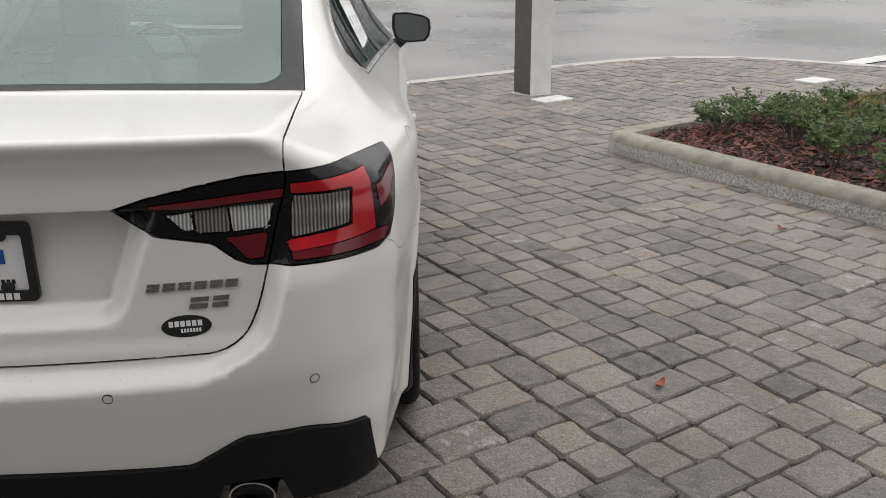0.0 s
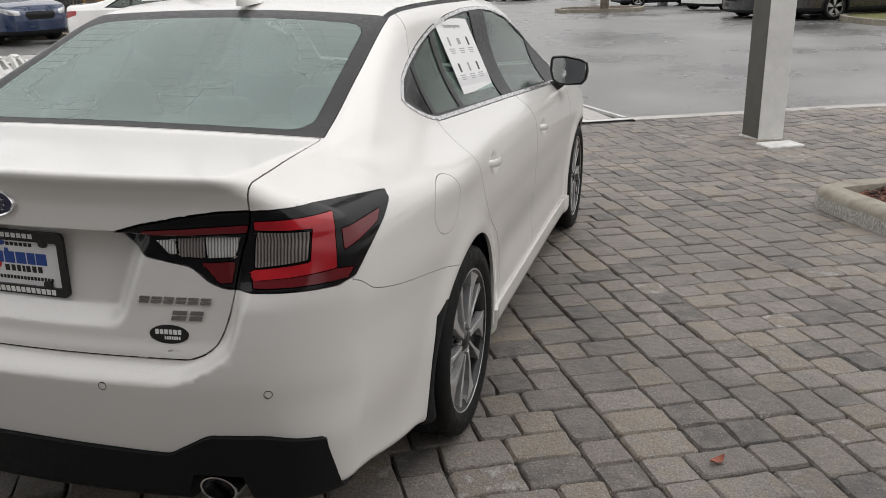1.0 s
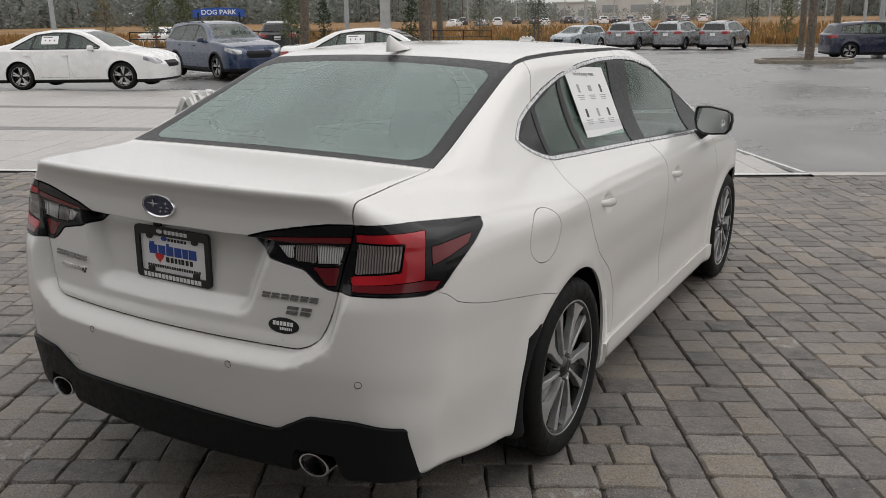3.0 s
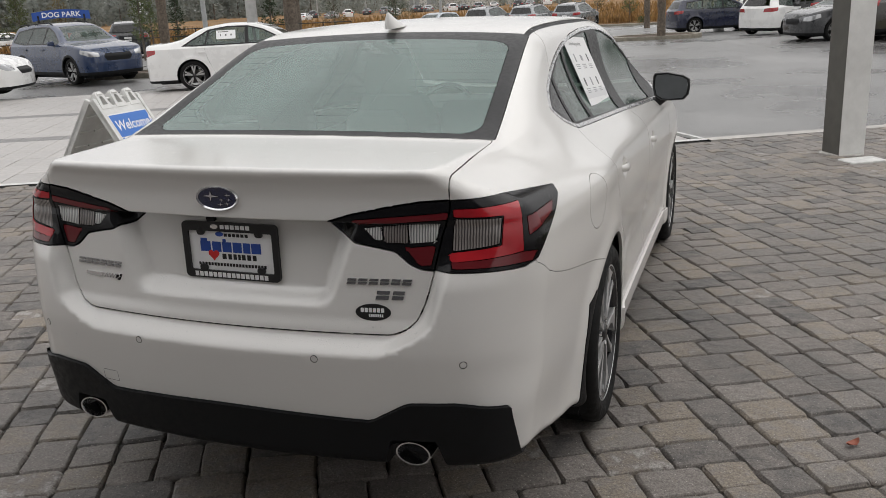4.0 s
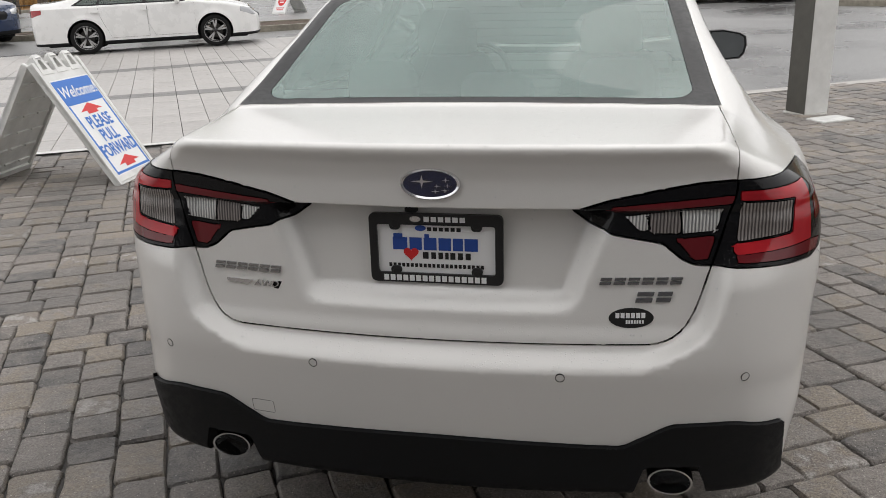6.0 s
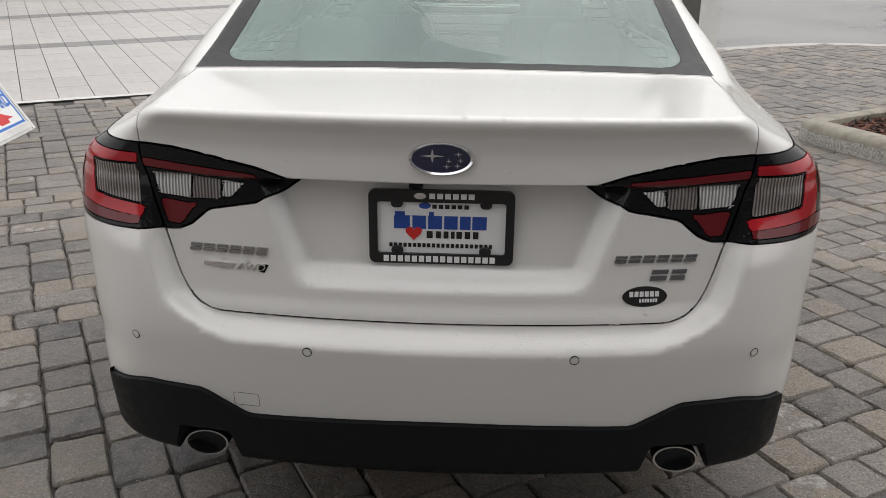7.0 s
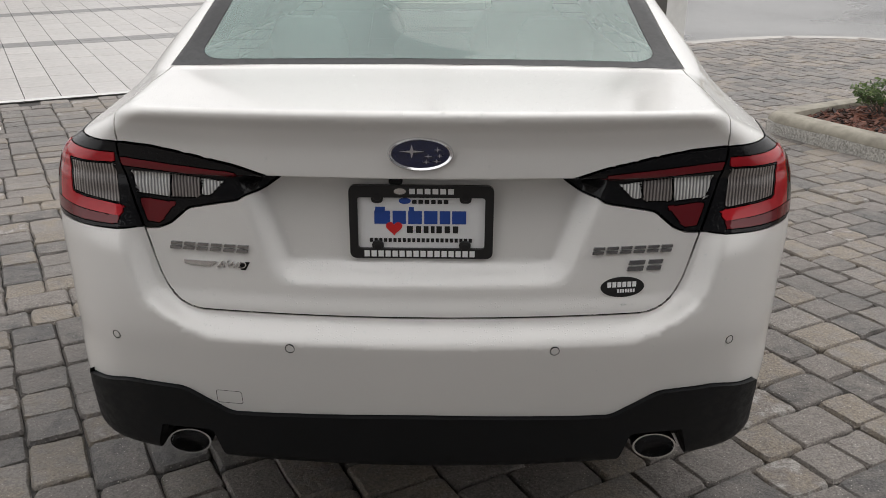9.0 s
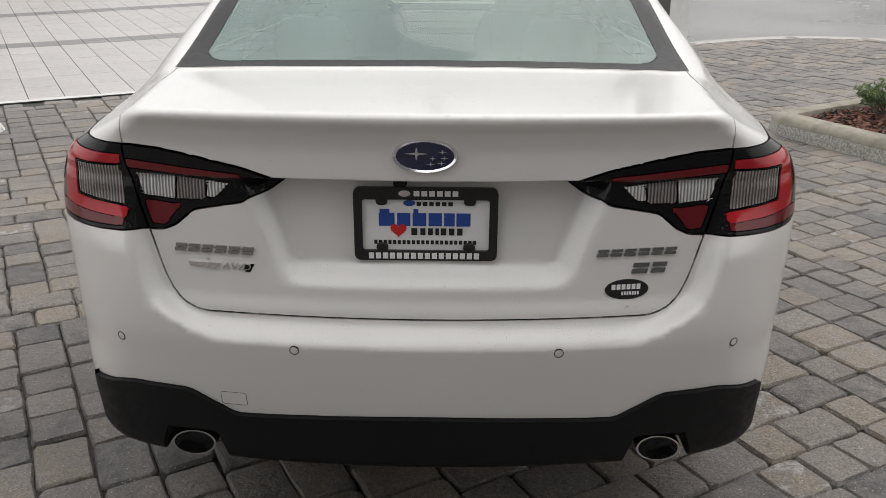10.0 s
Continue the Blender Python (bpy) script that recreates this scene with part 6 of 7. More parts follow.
park(first_suv, 5.0, 40.8, 95, paint_charcoal, paint_blue, "dark grey estate car parked beyond the palms")
park(first_suv, 9.5, 40.0, 95, paint_silver, paint_blue, "silver estate car parked in the far row")
first_sedan.matrix_basis = pose(-11.02, 14.55, LOT + 0.005, 0, 0, 24.3 - 90)
first_suv.matrix_basis = pose(-18.6, 17.85, LOT - 0.02, 0, 0, -20 - 90)
first_hatch.matrix_basis = pose(-1.25, 36.9, lot_height(36.9) - 0.075, 0, 0, 24.6 - 90)


# ---- car park furniture, planting and distance ----
galvanised = textured("galvanised_pole", (0.34, 0.35, 0.35), (0.46, 0.47, 0.47), 9, (0.45, 0.6), 0.1, 60, 0.4)
concrete_pole = textured("concrete_pole", (0.36, 0.36, 0.35), (0.48, 0.47, 0.46), 6, (0.7, 0.85), 0.2, 60)
black_metal = material("black_metal", (0.012, 0.012, 0.012), 0.4, 0.3)


def lamp_post(x, y, height, r, mat):
    z = float(ground_height(x, y)) - 0.08
    post = thing("lamp_post", pose(x, y, z), "tall plain grey lighting pole in the car park", "lamp post", "car park lighting")
    shaped("shaft", tube([(0, 0, 0), (0, 0, height)], (r, r * 0.6), 12), mat, post, None, True)
    shaped("footing", lathe([(0.001, 0.35), (r * 1.9, 0.35), (r * 2.0, 0.30), (r * 2.0, 0.0)], 16, "z"), concrete_pole, post, None, True)
    shaped("arm", tube([(0, 0, height - 0.15), (0.7, 0, height - 0.05)], 0.04, 8), mat, post)
    shaped("lamp_head", moved(brick(0.6, 0.34, 0.09, 0.02), pose(0.85, 0, height - 0.1)), black_metal, post)


for px, py, h, r in ((-18.1, 25.2, 8.0, 0.10), (-19.4, 55.6, 9.0, 0.13), (0.0, 38.9, 8.5, 0.12), (10.7, 66.2, 9.0, 0.13), (-30.1, 21.0, 8.0, 0.11), (-2.0, 60.0, 9.0, 0.12)):
    lamp_post(px, py, h, r, galvanised)
lamp_post(-11.3, 17.55, 9.0, 0.16, concrete_pole)

bark_palm = textured("palm_bark", (0.075, 0.058, 0.045), (0.20, 0.165, 0.13), 16, (0.85, 0.95), 1.0, 22, 0, 0, 0.2, 2.0, depth=0.03)
bark = textured("tree_bark", (0.07, 0.058, 0.048), (0.16, 0.135, 0.11), 14, (0.85, 0.95), 0.8, 30, depth=0.02)


def leaf_material(name, dark, light):
    m = material(name, light, 0.55)
    ns, ln, b = nodes_of(m)
    geo = ns.new("ShaderNodeNewGeometry")
    mix = ns.new("ShaderNodeMix")
    mix.data_type = "RGBA"
    mix.inputs["A"].default_value, mix.inputs["B"].default_value = (*dark, 1), (*light, 1)
    ln.new(geo.outputs["Random Per Island"], mix.inputs["Factor"])
    ln.new(mix.outputs["Result"], b.inputs["Base Color"])
    through_leaf = ns.new("ShaderNodeBsdfTranslucent")
    ln.new(mix.outputs["Result"], through_leaf.inputs["Color"])
    both = ns.new("ShaderNodeMixShader")
    socket(both, "Fac", 0.48)
    ln.new(b.outputs["BSDF"], both.inputs[1]), ln.new(through_leaf.outputs["BSDF"], both.inputs[2])
    ln.new(both.outputs["Shader"], ns["Material Output"].inputs["Surface"])
    return m


palm_green = leaf_material("palm_leaf", (0.12, 0.16, 0.065), (0.26, 0.30, 0.15))
oak_green = leaf_material("young_oak_leaf", (0.055, 0.085, 0.035), (0.15, 0.17, 0.07))
magnolia_green = leaf_material("magnolia_leaf", (0.022, 0.040, 0.020), (0.06, 0.085, 0.042))
shrub_green = leaf_material("shrub_leaf", (0.030, 0.060, 0.024), (0.105, 0.15, 0.07))
yellow_leaf = leaf_material("yellowing_leaf", (0.12, 0.10, 0.04), (0.24, 0.18, 0.06))
# far pines: the haze of distance is put into this pale grey-green
pine_haze_green = leaf_material("hazed_pine_crown", (0.235, 0.255, 0.235), (0.285, 0.305, 0.28))
straw = leaf_material("dry_grass", (0.17, 0.095, 0.035), (0.36, 0.22, 0.085))
trng = np.random.default_rng(3)


def leaf_cards(centres, sizes, rng, bend=0.35, narrow=0.42):
    """Folded leaf blades, six corners each, at the centres."""
    n = len(centres)
    d = rng.normal(size=(n, 3))
    d[:, 2] *= 0.6
    d /= np.linalg.norm(d, axis=1)[:, None]
    s = np.cross(d, rng.normal(size=(n, 3)))
    s /= np.linalg.norm(s, axis=1)[:, None]
    up = np.cross(d, s)
    C, L = np.asarray(centres), np.asarray(sizes)[:, None]
    P = [C - d * L * 0.5, C + s * L * narrow * 0.5 + up * L * bend * 0.15, C + d * L * 0.5 - up * L * bend * 0.2, C - s * L * narrow * 0.5 + up * L * bend * 0.15]
    V = np.stack(P, 1).reshape(-1, 3)
    F = np.arange(n * 4).reshape(n, 4)
    F = np.concatenate((F[:, [0, 1, 2]], F[:, [0, 2, 3]]))
    return V, F.tolist()


def make_palm(height, lean, crown_r, rng):
    """A cabbage palm: rough trunk with old leaf bases and a head of fan leaves."""
    palm = thing("palm_tree", pose(0, 0, 0), "cabbage palm with a rough grey-brown trunk and fan leaves", "palm tree", "palms round the car park")
    pts, rad = [], []
    for i in range(19):
        t = i / 18
        pts.append((lean * t * t, 0.15 * math.sin(t * 3) * lean, height * t))
        rad.append((0.155 - 0.025 * t + (0.05 if t > 0.72 else 0)) * (1 + 0.07 * rng.normal()))
    shaped("trunk", tube(pts, rad, 14), bark_palm, palm, None, True)
    tip = Vector(pts[-1])
    boots = []
    for i in range(46):
        t = 0.70 + 0.3 * rng.random()
        a = rng.random() * 6.283
        base = Vector((lean * t * t, 0, height * t)) + Vector((math.cos(a), math.sin(a), 0)) * 0.18
        boots.append(tube([base, base + Vector((math.cos(a) * 0.13, math.sin(a) * 0.13, 0.22))], (0.035, 0.012), 5))
    shaped("leaf_sheath", join(*boots), bark_palm, palm)
    blades, stems = [], []
    for i in range(19):
        a = i * 2.4 + rng.random() * 0.5
        el = radians(78 - 108 * (i / 18) + rng.normal() * 6)
        out = Vector((math.cos(a) * math.cos(el), math.sin(a) * math.cos(el), math.sin(el)))
        stem_l = crown_r * (0.50 + 0.12 * rng.random())
        mid = tip + out * stem_l * 0.5 + Vector((0, 0, 0.06))
        end = tip + out * stem_l - Vector((0, 0, 0.10 * stem_l * math.cos(el)))
        stems.append(tube([tip, mid, end], (0.022, 0.014, 0.010), 5))
        side = out.cross(Vector((0, 0, 1)))
        side = side.normalized() if side.length > 0.05 else Vector((1, 0, 0))
        up = side.cross(out)
        n = 15
        for k in range(n):
            f = (k / (n - 1) - 0.5) * 2
            ang = f * 1.35
            L = crown_r * (0.52 + 0.08 * rng.random()) * (1 - 0.22 * abs(f))
            d = (out * math.cos(ang) + side * math.sin(ang) + up * (0.12 - 0.25 * abs(f))).normalized()
            w = d.cross(up).normalized() * 0.030
            b0 = end
            b1 = end + d * L * 0.6
            b2 = end + d * L - Vector((0, 0, 0.24 * L * (0.6 + rng.random() * 0.8)))
            V = np.array([b0, b1 + w, b2, b1 - w])
            blades.append((V, [(0, 1, 2), (0, 2, 3)]))
    shaped("leaf_stalk", join(*stems), palm_green, palm)
    tagged(shaped("fan_leaves", join(*blades), palm_green, palm), "green fan leaves", kind="stuff")
    return palm


def make_tree(height, spread, leaves, size, mat, rng, label, taper=1.0, base=0.22):
    """A young tree: tapered trunk, limbs, and clumps of leaves along them."""
    tree = thing("young_tree", pose(0, 0, 0), label, "tree")
    wob = [(0.04 * height * math.sin(i * 1.3) * i / 8 * 0.2, 0.03 * height * math.cos(i * 1.1) * i / 8 * 0.2, height * i / 8) for i in range(9)]
    limbs = [tube(wob, [0.014 * height * (1 - 0.85 * i / 8) + 0.006 for i in range(9)], 8)]
    centres, sizes = [], []
    for i in range(30):
        t = base + (0.97 - base) * (i / 29)
        r = spread * (0.25 + 1.0 * (1 - t) ** 0.8 * taper) * (0.65 + 0.5 * rng.random())
        a = i * 2.4 + rng.random()
        p0 = Vector((wob[min(8, int(t * 8))][0], wob[min(8, int(t * 8))][1], height * t))
        p1 = p0 + Vector((math.cos(a) * r, math.sin(a) * r, r * (0.35 + 0.4 * rng.random())))
        limbs.append(tube([p0, (p0 + p1) / 2 + Vector((0, 0, -0.03)), p1], (0.012 * height * 0.35, 0.008, 0.004), 5))
        n = max(6, leaves // 30)
        for k in range(n):
            f = 0.25 + 0.8 * rng.random()
            c = p0 + (p1 - p0) * f + Vector(rng.normal(size=3)) * 0.11 * spread
            centres.append(c)
            sizes.append(size * (0.6 + 0.8 * rng.random()))
    shaped("trunk", join(*limbs), bark, tree, None, True)
    tagged(shaped("crown", leaf_cards(np.array(centres), sizes, rng), mat, tree), kind="stuff")
    return tree


def stand(ob, x, y, turn=0.0, grow=1.0, z=None):
    ob.matrix_basis = pose(x, y, (float(ground_height(x, y)) - 0.08) if z is None else z, 0, 0, turn) @ Matrix.Diagonal((grow, grow, grow, 1))
    return ob


def again(ob, x, y, turn, grow=1.0, z=None):
    c = copy_thing(ob, pose(x, y, 0))
    return stand(c, x, y, turn, grow, z)


palm_a = stand(make_palm(5.7, 0.25, 1.5, np.random.default_rng(1)), -15.7, 19.5, 40, 1.0)
palm_b = stand(make_palm(4.05, -0.1, 1.3, np.random.default_rng(2)), -10.5, 18.35, 10, 1.0)
for x, y, turn, tall, first in ((-19.4, 33.8, 80, 6.2, palm_a), (-20.2, 36.3, 200, 5.9, palm_a), (-4.3, 48.7, 30, 4.5, palm_b), (-2.1, 42.8, 120, 4.6, palm_b), (1.25, 36.9, 250, 3.5, palm_b), (3.2, 42.9, 60, 3.8, palm_b), (11.0, 45.9, 140, 3.3, palm_b), (-1.75, 30.3, 210, 5.6, palm_a), (16.5, 44.0, 20, 3.8, palm_b), (20, 40, 90, 3.6, palm_b)):
    again(first, x, y, turn, tall / (5.7 if first is palm_a else 4.05))
oak = stand(make_tree(3.3, 0.6, 1500, 0.10, oak_green, np.random.default_rng(4), "slim young oak with yellowish green leaves", 1.0), -22.5, 27.0)
mag = stand(make_tree(3.0, 0.62, 900, 0.13, magnolia_green, np.random.default_rng(5), "young magnolia with dark glossy leaves", 0.9, 0.1), -18.05, 29.95)
fir = stand(make_tree(3.0, 0.85, 1300, 0.08, magnolia_green, np.random.default_rng(6), "slim dark young evergreen by the field", 1.2, 0.12), -17.5, 42.3)
for ob, x, y, t, g in ((oak, -34, 30, 40, 1.2), (oak, -29, 36, 70, 1.0), (fir, -19.8, 48.2, 90, 1.1), (fir, 1.7, 56.9, 10, 1.3), (fir, 8.0, 56.5, 50, 1.2), (oak, -7, 62, 20, 1.1), (mag, -24, 31.5, 90, 0.9), (fir, -10, 66, 0, 1.0), (fir, 22, 58, 30, 1.4), (oak, -38, 36, 200, 1.3), (fir, -30, 60, 200, 1.2)):
    again(ob, x, y, t, g)
gold = stand(make_tree(3.4, 0.8, 900, 0.10, yellow_leaf, np.random.default_rng(8), "young tree with orange autumn leaves", 1.0), -41.5, 33)
for x, y, t, g in ((-47, 22, 30, 1.3), (-36, 37, 80, 1.0), (-52, 30, 120, 1.4)):
    again(gold, x, y, t, g)

# lot edge: dry field, kerb, row of small shrubs
LOT_EDGE = [(-75, 12), (-42, 25), (-31, 36.5), (-25.5, 47), (-20, 53.5), (-10, 58), (4, 59), (18, 55), (60, 40)]
P = resample(LOT_EDGE, 80)
rows = []
for (x, y) in P:
    d = Vector((x, y)).normalized()
    rows.append([(x + d.x * k, y + d.y * k, lot_height(y + d.y * k) + h) for k, h in ((0.0, -0.03), (0.5, 0.04), (6, 0.12), (40, 0.15), (130, 0.2), (420, 0.3))])
V, F = loft(rows, False, False)
tagged(part_mesh("dry_field", mesh_of("dry_field", V, [f[::-1] for f in F], dry_field)), "tawny dry grass field beyond the car park", "field", kind="structure")
kerb_rows = []
for i, (x, y) in enumerate(P):
    d = Vector((x, y)).normalized()
    kerb_rows.append([(x - d.x * 0.15 + d.x * k, y - d.y * 0.15 + d.y * k, lot_height(y) + h) for k, h in ((0, -0.1), (0.01, 0.06), (0.05, 0.085), (0.17, 0.085), (0.18, -0.05))])
V, F = loft(kerb_rows, False, False)
tagged(part_mesh("field_kerb", mesh_of("field_kerb", V, F, curb_top)), "weathered concrete kerb at the edge of the car park", "kerb", kind="structure")

tuft_c, tuft_l = [], []
for i in range(30000):
    k = trng.random() ** 2.0
    j = trng.integers(5, 78)
    x, y = P[j] + (P[j + 1] - P[j]) * trng.random()
    d = Vector((x, y)).normalized()
    r = 2.5 + 60 * k
    tuft_c.append((x + d.x * r + trng.normal() * 0.4, y + d.y * r, lot_height(y + d.y * r) + 0.1))
    tuft_l.append(0.30 + 0.40 * trng.random() + 0.006 * r)
C, L = np.array(tuft_c), np.array(tuft_l)
ang = trng.random(len(C)) * 6.283
tilt = np.stack((np.cos(ang), np.sin(ang)), 1) * (0.15 + 0.25 * trng.random(len(C)))[:, None]
wid = 0.012 + 0.03 * trng.random(len(C)) + L * 0.05
sd = np.stack((-np.sin(ang), np.cos(ang), np.zeros(len(C))), 1) * wid[:, None]
tip = C + np.c_[tilt * L[:, None], L]
mid_ = C + np.c_[tilt * L[:, None] * 0.3, L * 0.55]
V = np.stack((C - sd * 0.4, C + sd * 0.4, mid_ + sd, tip, mid_ - sd), 1).reshape(-1, 3)
F = (np.arange(len(C))[:, None] * 5 + np.arange(5)).tolist()
tagged(part_mesh("dry_grass", mesh_of("dry_grass", V, F, straw)), "tall tawny dry grass", "grass", kind="stuff")

bush_rng = np.random.default_rng(9)
C = bush_rng.normal(size=(340, 3)) * (0.20, 0.20, 0.15) + (0, 0, 0.24)
bush = thing("low_shrub", pose(0, 0, 0), "small rounded evergreen shrub at the kerb", "shrub", "shrubs along the field")
tagged(shaped("foliage", leaf_cards(C, 0.06 + 0.05 * bush_rng.random(340), bush_rng), shrub_green, bush), kind="stuff")
shaped("stem", join(*[tube([(0, 0, 0), (0.12 * math.cos(a), 0.12 * math.sin(a), 0.25)], (0.012, 0.005), 5) for a in (0, 1.3, 2.6, 3.9, 5.2)]), bark, bush)
for i in range(26, 72, 2):
    x, y = P[i]
    d = Vector((x, y)).normalized()
    ob = again(bush, x + d.x * 1.1, y + d.y * 1.1, i * 50.0, 0.9 + 0.5 * bush_rng.random(), lot_height(y + d.y * 1.1) + 0.03)
stand(bush, *(P[25] * 1.02), 20, 1.0, lot_height(P[25][1] * 1.02) + 0.03)

# fence and sign of the dog park
fence = thing("rail_fence", pose(0, 0, 0), "low black metal rail fence beside the field", "fence")
fp = [Vector((x, y, lot_height(y))) for x, y in ((-30, 24.8), (-24.5, 29.6), (-19.6, 34.6), (-18.2, 38.2))]
for a, b in zip(fp[:-1], fp[1:]):
    n = max(2, int((b - a).length / 1.9))
    for k in range(n + (b == fp[-1])):
        p = a + (b - a) * k / n
        shaped("fence_post", tube([p, p + Vector((0, 0, 1.15))], 0.03, 6), black_metal, fence)
    for h in (0.45, 0.80, 1.12):
        shaped("fence_rail", tube([a + Vector((0, 0, h)), b + Vector((0, 0, h))], 0.022, 6), black_metal, fence)

sign_blue = material("sign_blue", (0.025, 0.085, 0.36), 0.35)
dog = thing("park_sign", pose(-27.1, 27.6, lot_height(27.6) - 0.08, 0, 0, 45), "arched blue sign reading DOG PARK on two black posts", "sign")
for s in (-0.93, 0.93):
    shaped("sign_post", tube([(s, 0, 0), (s, 0, 2.05)], 0.05, 8), black_metal, dog)
arch_o = [(x, 2.28 - 0.10 * (x / 1.15) ** 2) for x in np.linspace(-1.17, 1.17, 13)] + [(x, 1.92 - 0.10 * (x / 1.15) ** 2) for x in np.linspace(1.17, -1.17, 13)]
V, F = slab(arch_o, -0.03, 0.03)
shaped("sign_board", (V[:, [0, 2, 1]], F), sign_blue, dog)
lettering("sign_letters", "DOG PARK", 0.30, sign_white, dog, pose(0, -0.034, 2.06, 90, 0, 0), 0.002, 1.05, heavy=0.006)

# painted bays
for (x0, y0, a, n, l) in ((-15.6, 46.4, 84, 5, 5.2), (-4.5, 46.0, 84, 3, 5.2), (0.8, 29.2, 48, 5, 5.0), (-22, 17.5, 100, 5, 5.0), (-20, 36.0, 128, 4, 5.0)):
    for k in range(n):
        c, s = math.cos(radians(a)), math.sin(radians(a))
        bx_, by_ = x0 + k * 2.6 * s, y0 - k * 2.6 * c * 0.3
        tagged(shaped("bay_line", moved(brick(0.11, l, 0.006, 0.001), pose(bx_ + c * l / 2, by_ + s * l / 2, lot_height(by_ + s * l / 2) - 0.074, 0, 0, a - 90)), lane_white), "painted white parking bay line on asphalt", "road marking", kind="structure")

# planted islands in the car park
mulch_dark = textured("island_mulch", (0.05, 0.035, 0.025), (0.12, 0.085, 0.06), 25, (0.85, 0.95), 0.8, 60, depth=0.02)
lawn = textured("island_lawn", (0.10, 0.11, 0.035), (0.20, 0.20, 0.075), 20, (0.85, 0.95), 0.9, 90, depth=0.03)


def island(x, y, rx, ry, turn, top):
    isl = thing("traffic_island", pose(x, y, lot_height(y) - 0.08, 0, 0, turn), "kerbed planting island in the car park", "traffic island")
    o = rounded_rect(rx * 2, ry * 2, min(rx, ry) * 0.9, 6)
    i_ = rounded_rect(rx * 2 - 0.36, ry * 2 - 0.36, min(rx, ry) * 0.8, 6)
    V = np.array([(a, b, z) for z, oo in ((0, o), (0.13, o), (0.16, o), (0.16, i_), (0.08, i_)) for a, b in oo])
    shaped("island_kerb", (V, grid_faces(5, len(o), False, True)), curb_top, isl)
    shaped("island_soil", slab(i_, 0.0, 0.13), top, isl)


island(-2.0, 31.0, 1.7, 1.0, 25, mulch_dark)
island(13.0, 26.2, 8.0, 2.4, 25, lawn)
island(-11.0, 19.2, 3.6, 1.0, 24, mulch_dark)
island(-16.4, 18.9, 1.6, 0.8, 10, mulch_dark)

# woods: pines behind the field, lower where the road runs through
wood_trunks, cards_c, cards_s = [], [], []
wrng = np.random.default_rng(21)
wood_height = spline([20, 60, 78, 84, 90, 95, 105, 110, 117, 121, 140, 170], [12, 13, 12.5, 10.2, 8.0, 7.2, 4.6, 4.0, 6.5, 8.8, 9.2, 11])
for i in range(1900):
    az = 20 + 150 * wrng.random()
    dist = 235 + 75 * wrng.random()
    if i % 45 == 7:
        az, dist = 100 + 18 * wrng.random(), 186 + 14 * wrng.random()    # young pines in front of the buildings
    x, y = math.cos(radians(az)) * dist, math.sin(radians(az)) * dist
    H = float(wood_height(np.array(az))) * dist / 250 * (0.78 + 0.30 * wrng.random())
    if i % 3 == 0:
        wood_trunks.append(tube([(x, y, LOT - 0.9), (x, y, LOT + H * 0.85)], (0.22, 0.08), 4, False))
    n = 115
    t = wrng.random(n) ** 1.05
    rad = (0.7 + 2.4 * (1 - t) ** 0.7) * np.sqrt(wrng.random(n))
    a = wrng.random(n) * 6.283
    cards_c.append(np.stack((x + rad * np.cos(a), y + rad * np.sin(a), LOT - 0.8 + H * (0.02 + 0.98 * t)), 1))
    cards_s.append((0.65 + 0.95 * wrng.random(n)) * min(1.0, H / 9))
C, S = np.concatenate(cards_c), np.concatenate(cards_s)
tagged(part_mesh("far_woods", mesh_of("far_woods", *leaf_cards(C, S, wrng, 0.5, 0.8), pine_haze_green)), "line of pine woods behind the field, coloured pale for haze", "woods", kind="stuff")
tagged(part_mesh("far_trunks", mesh_of("far_trunks", *join(*wood_trunks), bark)), "pine trunks in the far woods", "woods", kind="stuff")

# low pale buildings across the field
pale_wall = textured("pale_stucco", (0.50, 0.49, 0.47), (0.60, 0.59, 0.57), 0.5, (0.8, 0.9), 0, patch=0.08, patch_scale=0.1)
# panes paled: the haze in front of them is put into their colour
hazed_pane = material("hazed_far_window", (0.30, 0.32, 0.33), 0.3)


def far_building(x, y, turn, w, d, h, label):
    b = thing("far_building", pose(x, y, LOT - 0.85, 0, 0, turn), label, "building")
    shaped("wall", brick(w, d, h, 0.05), pale_wall, b)
    shaped("roof_parapet", moved(brick(w + 0.4, d + 0.4, 0.5, 0.05), pose(0, 0, h)), concrete_pole, b)
    n = max(2, int(w / 6))
    for k in range(n):
        xk = -w / 2 + (k + 0.5) * w / n
        shaped("window", moved(brick(w / n * 0.55, 0.12, h * 0.3, 0.02), pose(xk, -d / 2 - 0.02, h * 0.35)), hazed_pane, b)


for az, dist, w, d, h, label in ((107.4, 212, 13, 14, 5.6, "long low pale commercial building across the field"), (110.6, 204, 8, 10, 4.0, "pale flat-roofed building far across the field"), (104.2, 220, 7, 10, 5.0, "pale boxy showroom building in the distance"), (102.4, 225, 4, 5, 6.0, "small pale tower building in the distance")):
    far_building(dist * math.cos(radians(az)), dist * math.sin(radians(az)), az - 90, w, d, h, label)
for i in range(16):
    a = radians(102 + 1.1 * i + 0.6 * wrng.random())
    r_ = 150 + 25 * wrng.random()
    park((first_suv, first_sedan)[i % 2], r_ * math.cos(a), r_ * math.sin(a), 90 + 40 * wrng.random(), (paint_white, paint_silver, paint_charcoal)[i % 3], (paint_blue, paint_white)[i % 2], "distant parked car beyond the dry field")
for i in range(9):
    a = radians(92 + 3.2 * i)
    lamp_post(175 * math.cos(a), 175 * math.sin(a), 10, 0.14, galvanised)


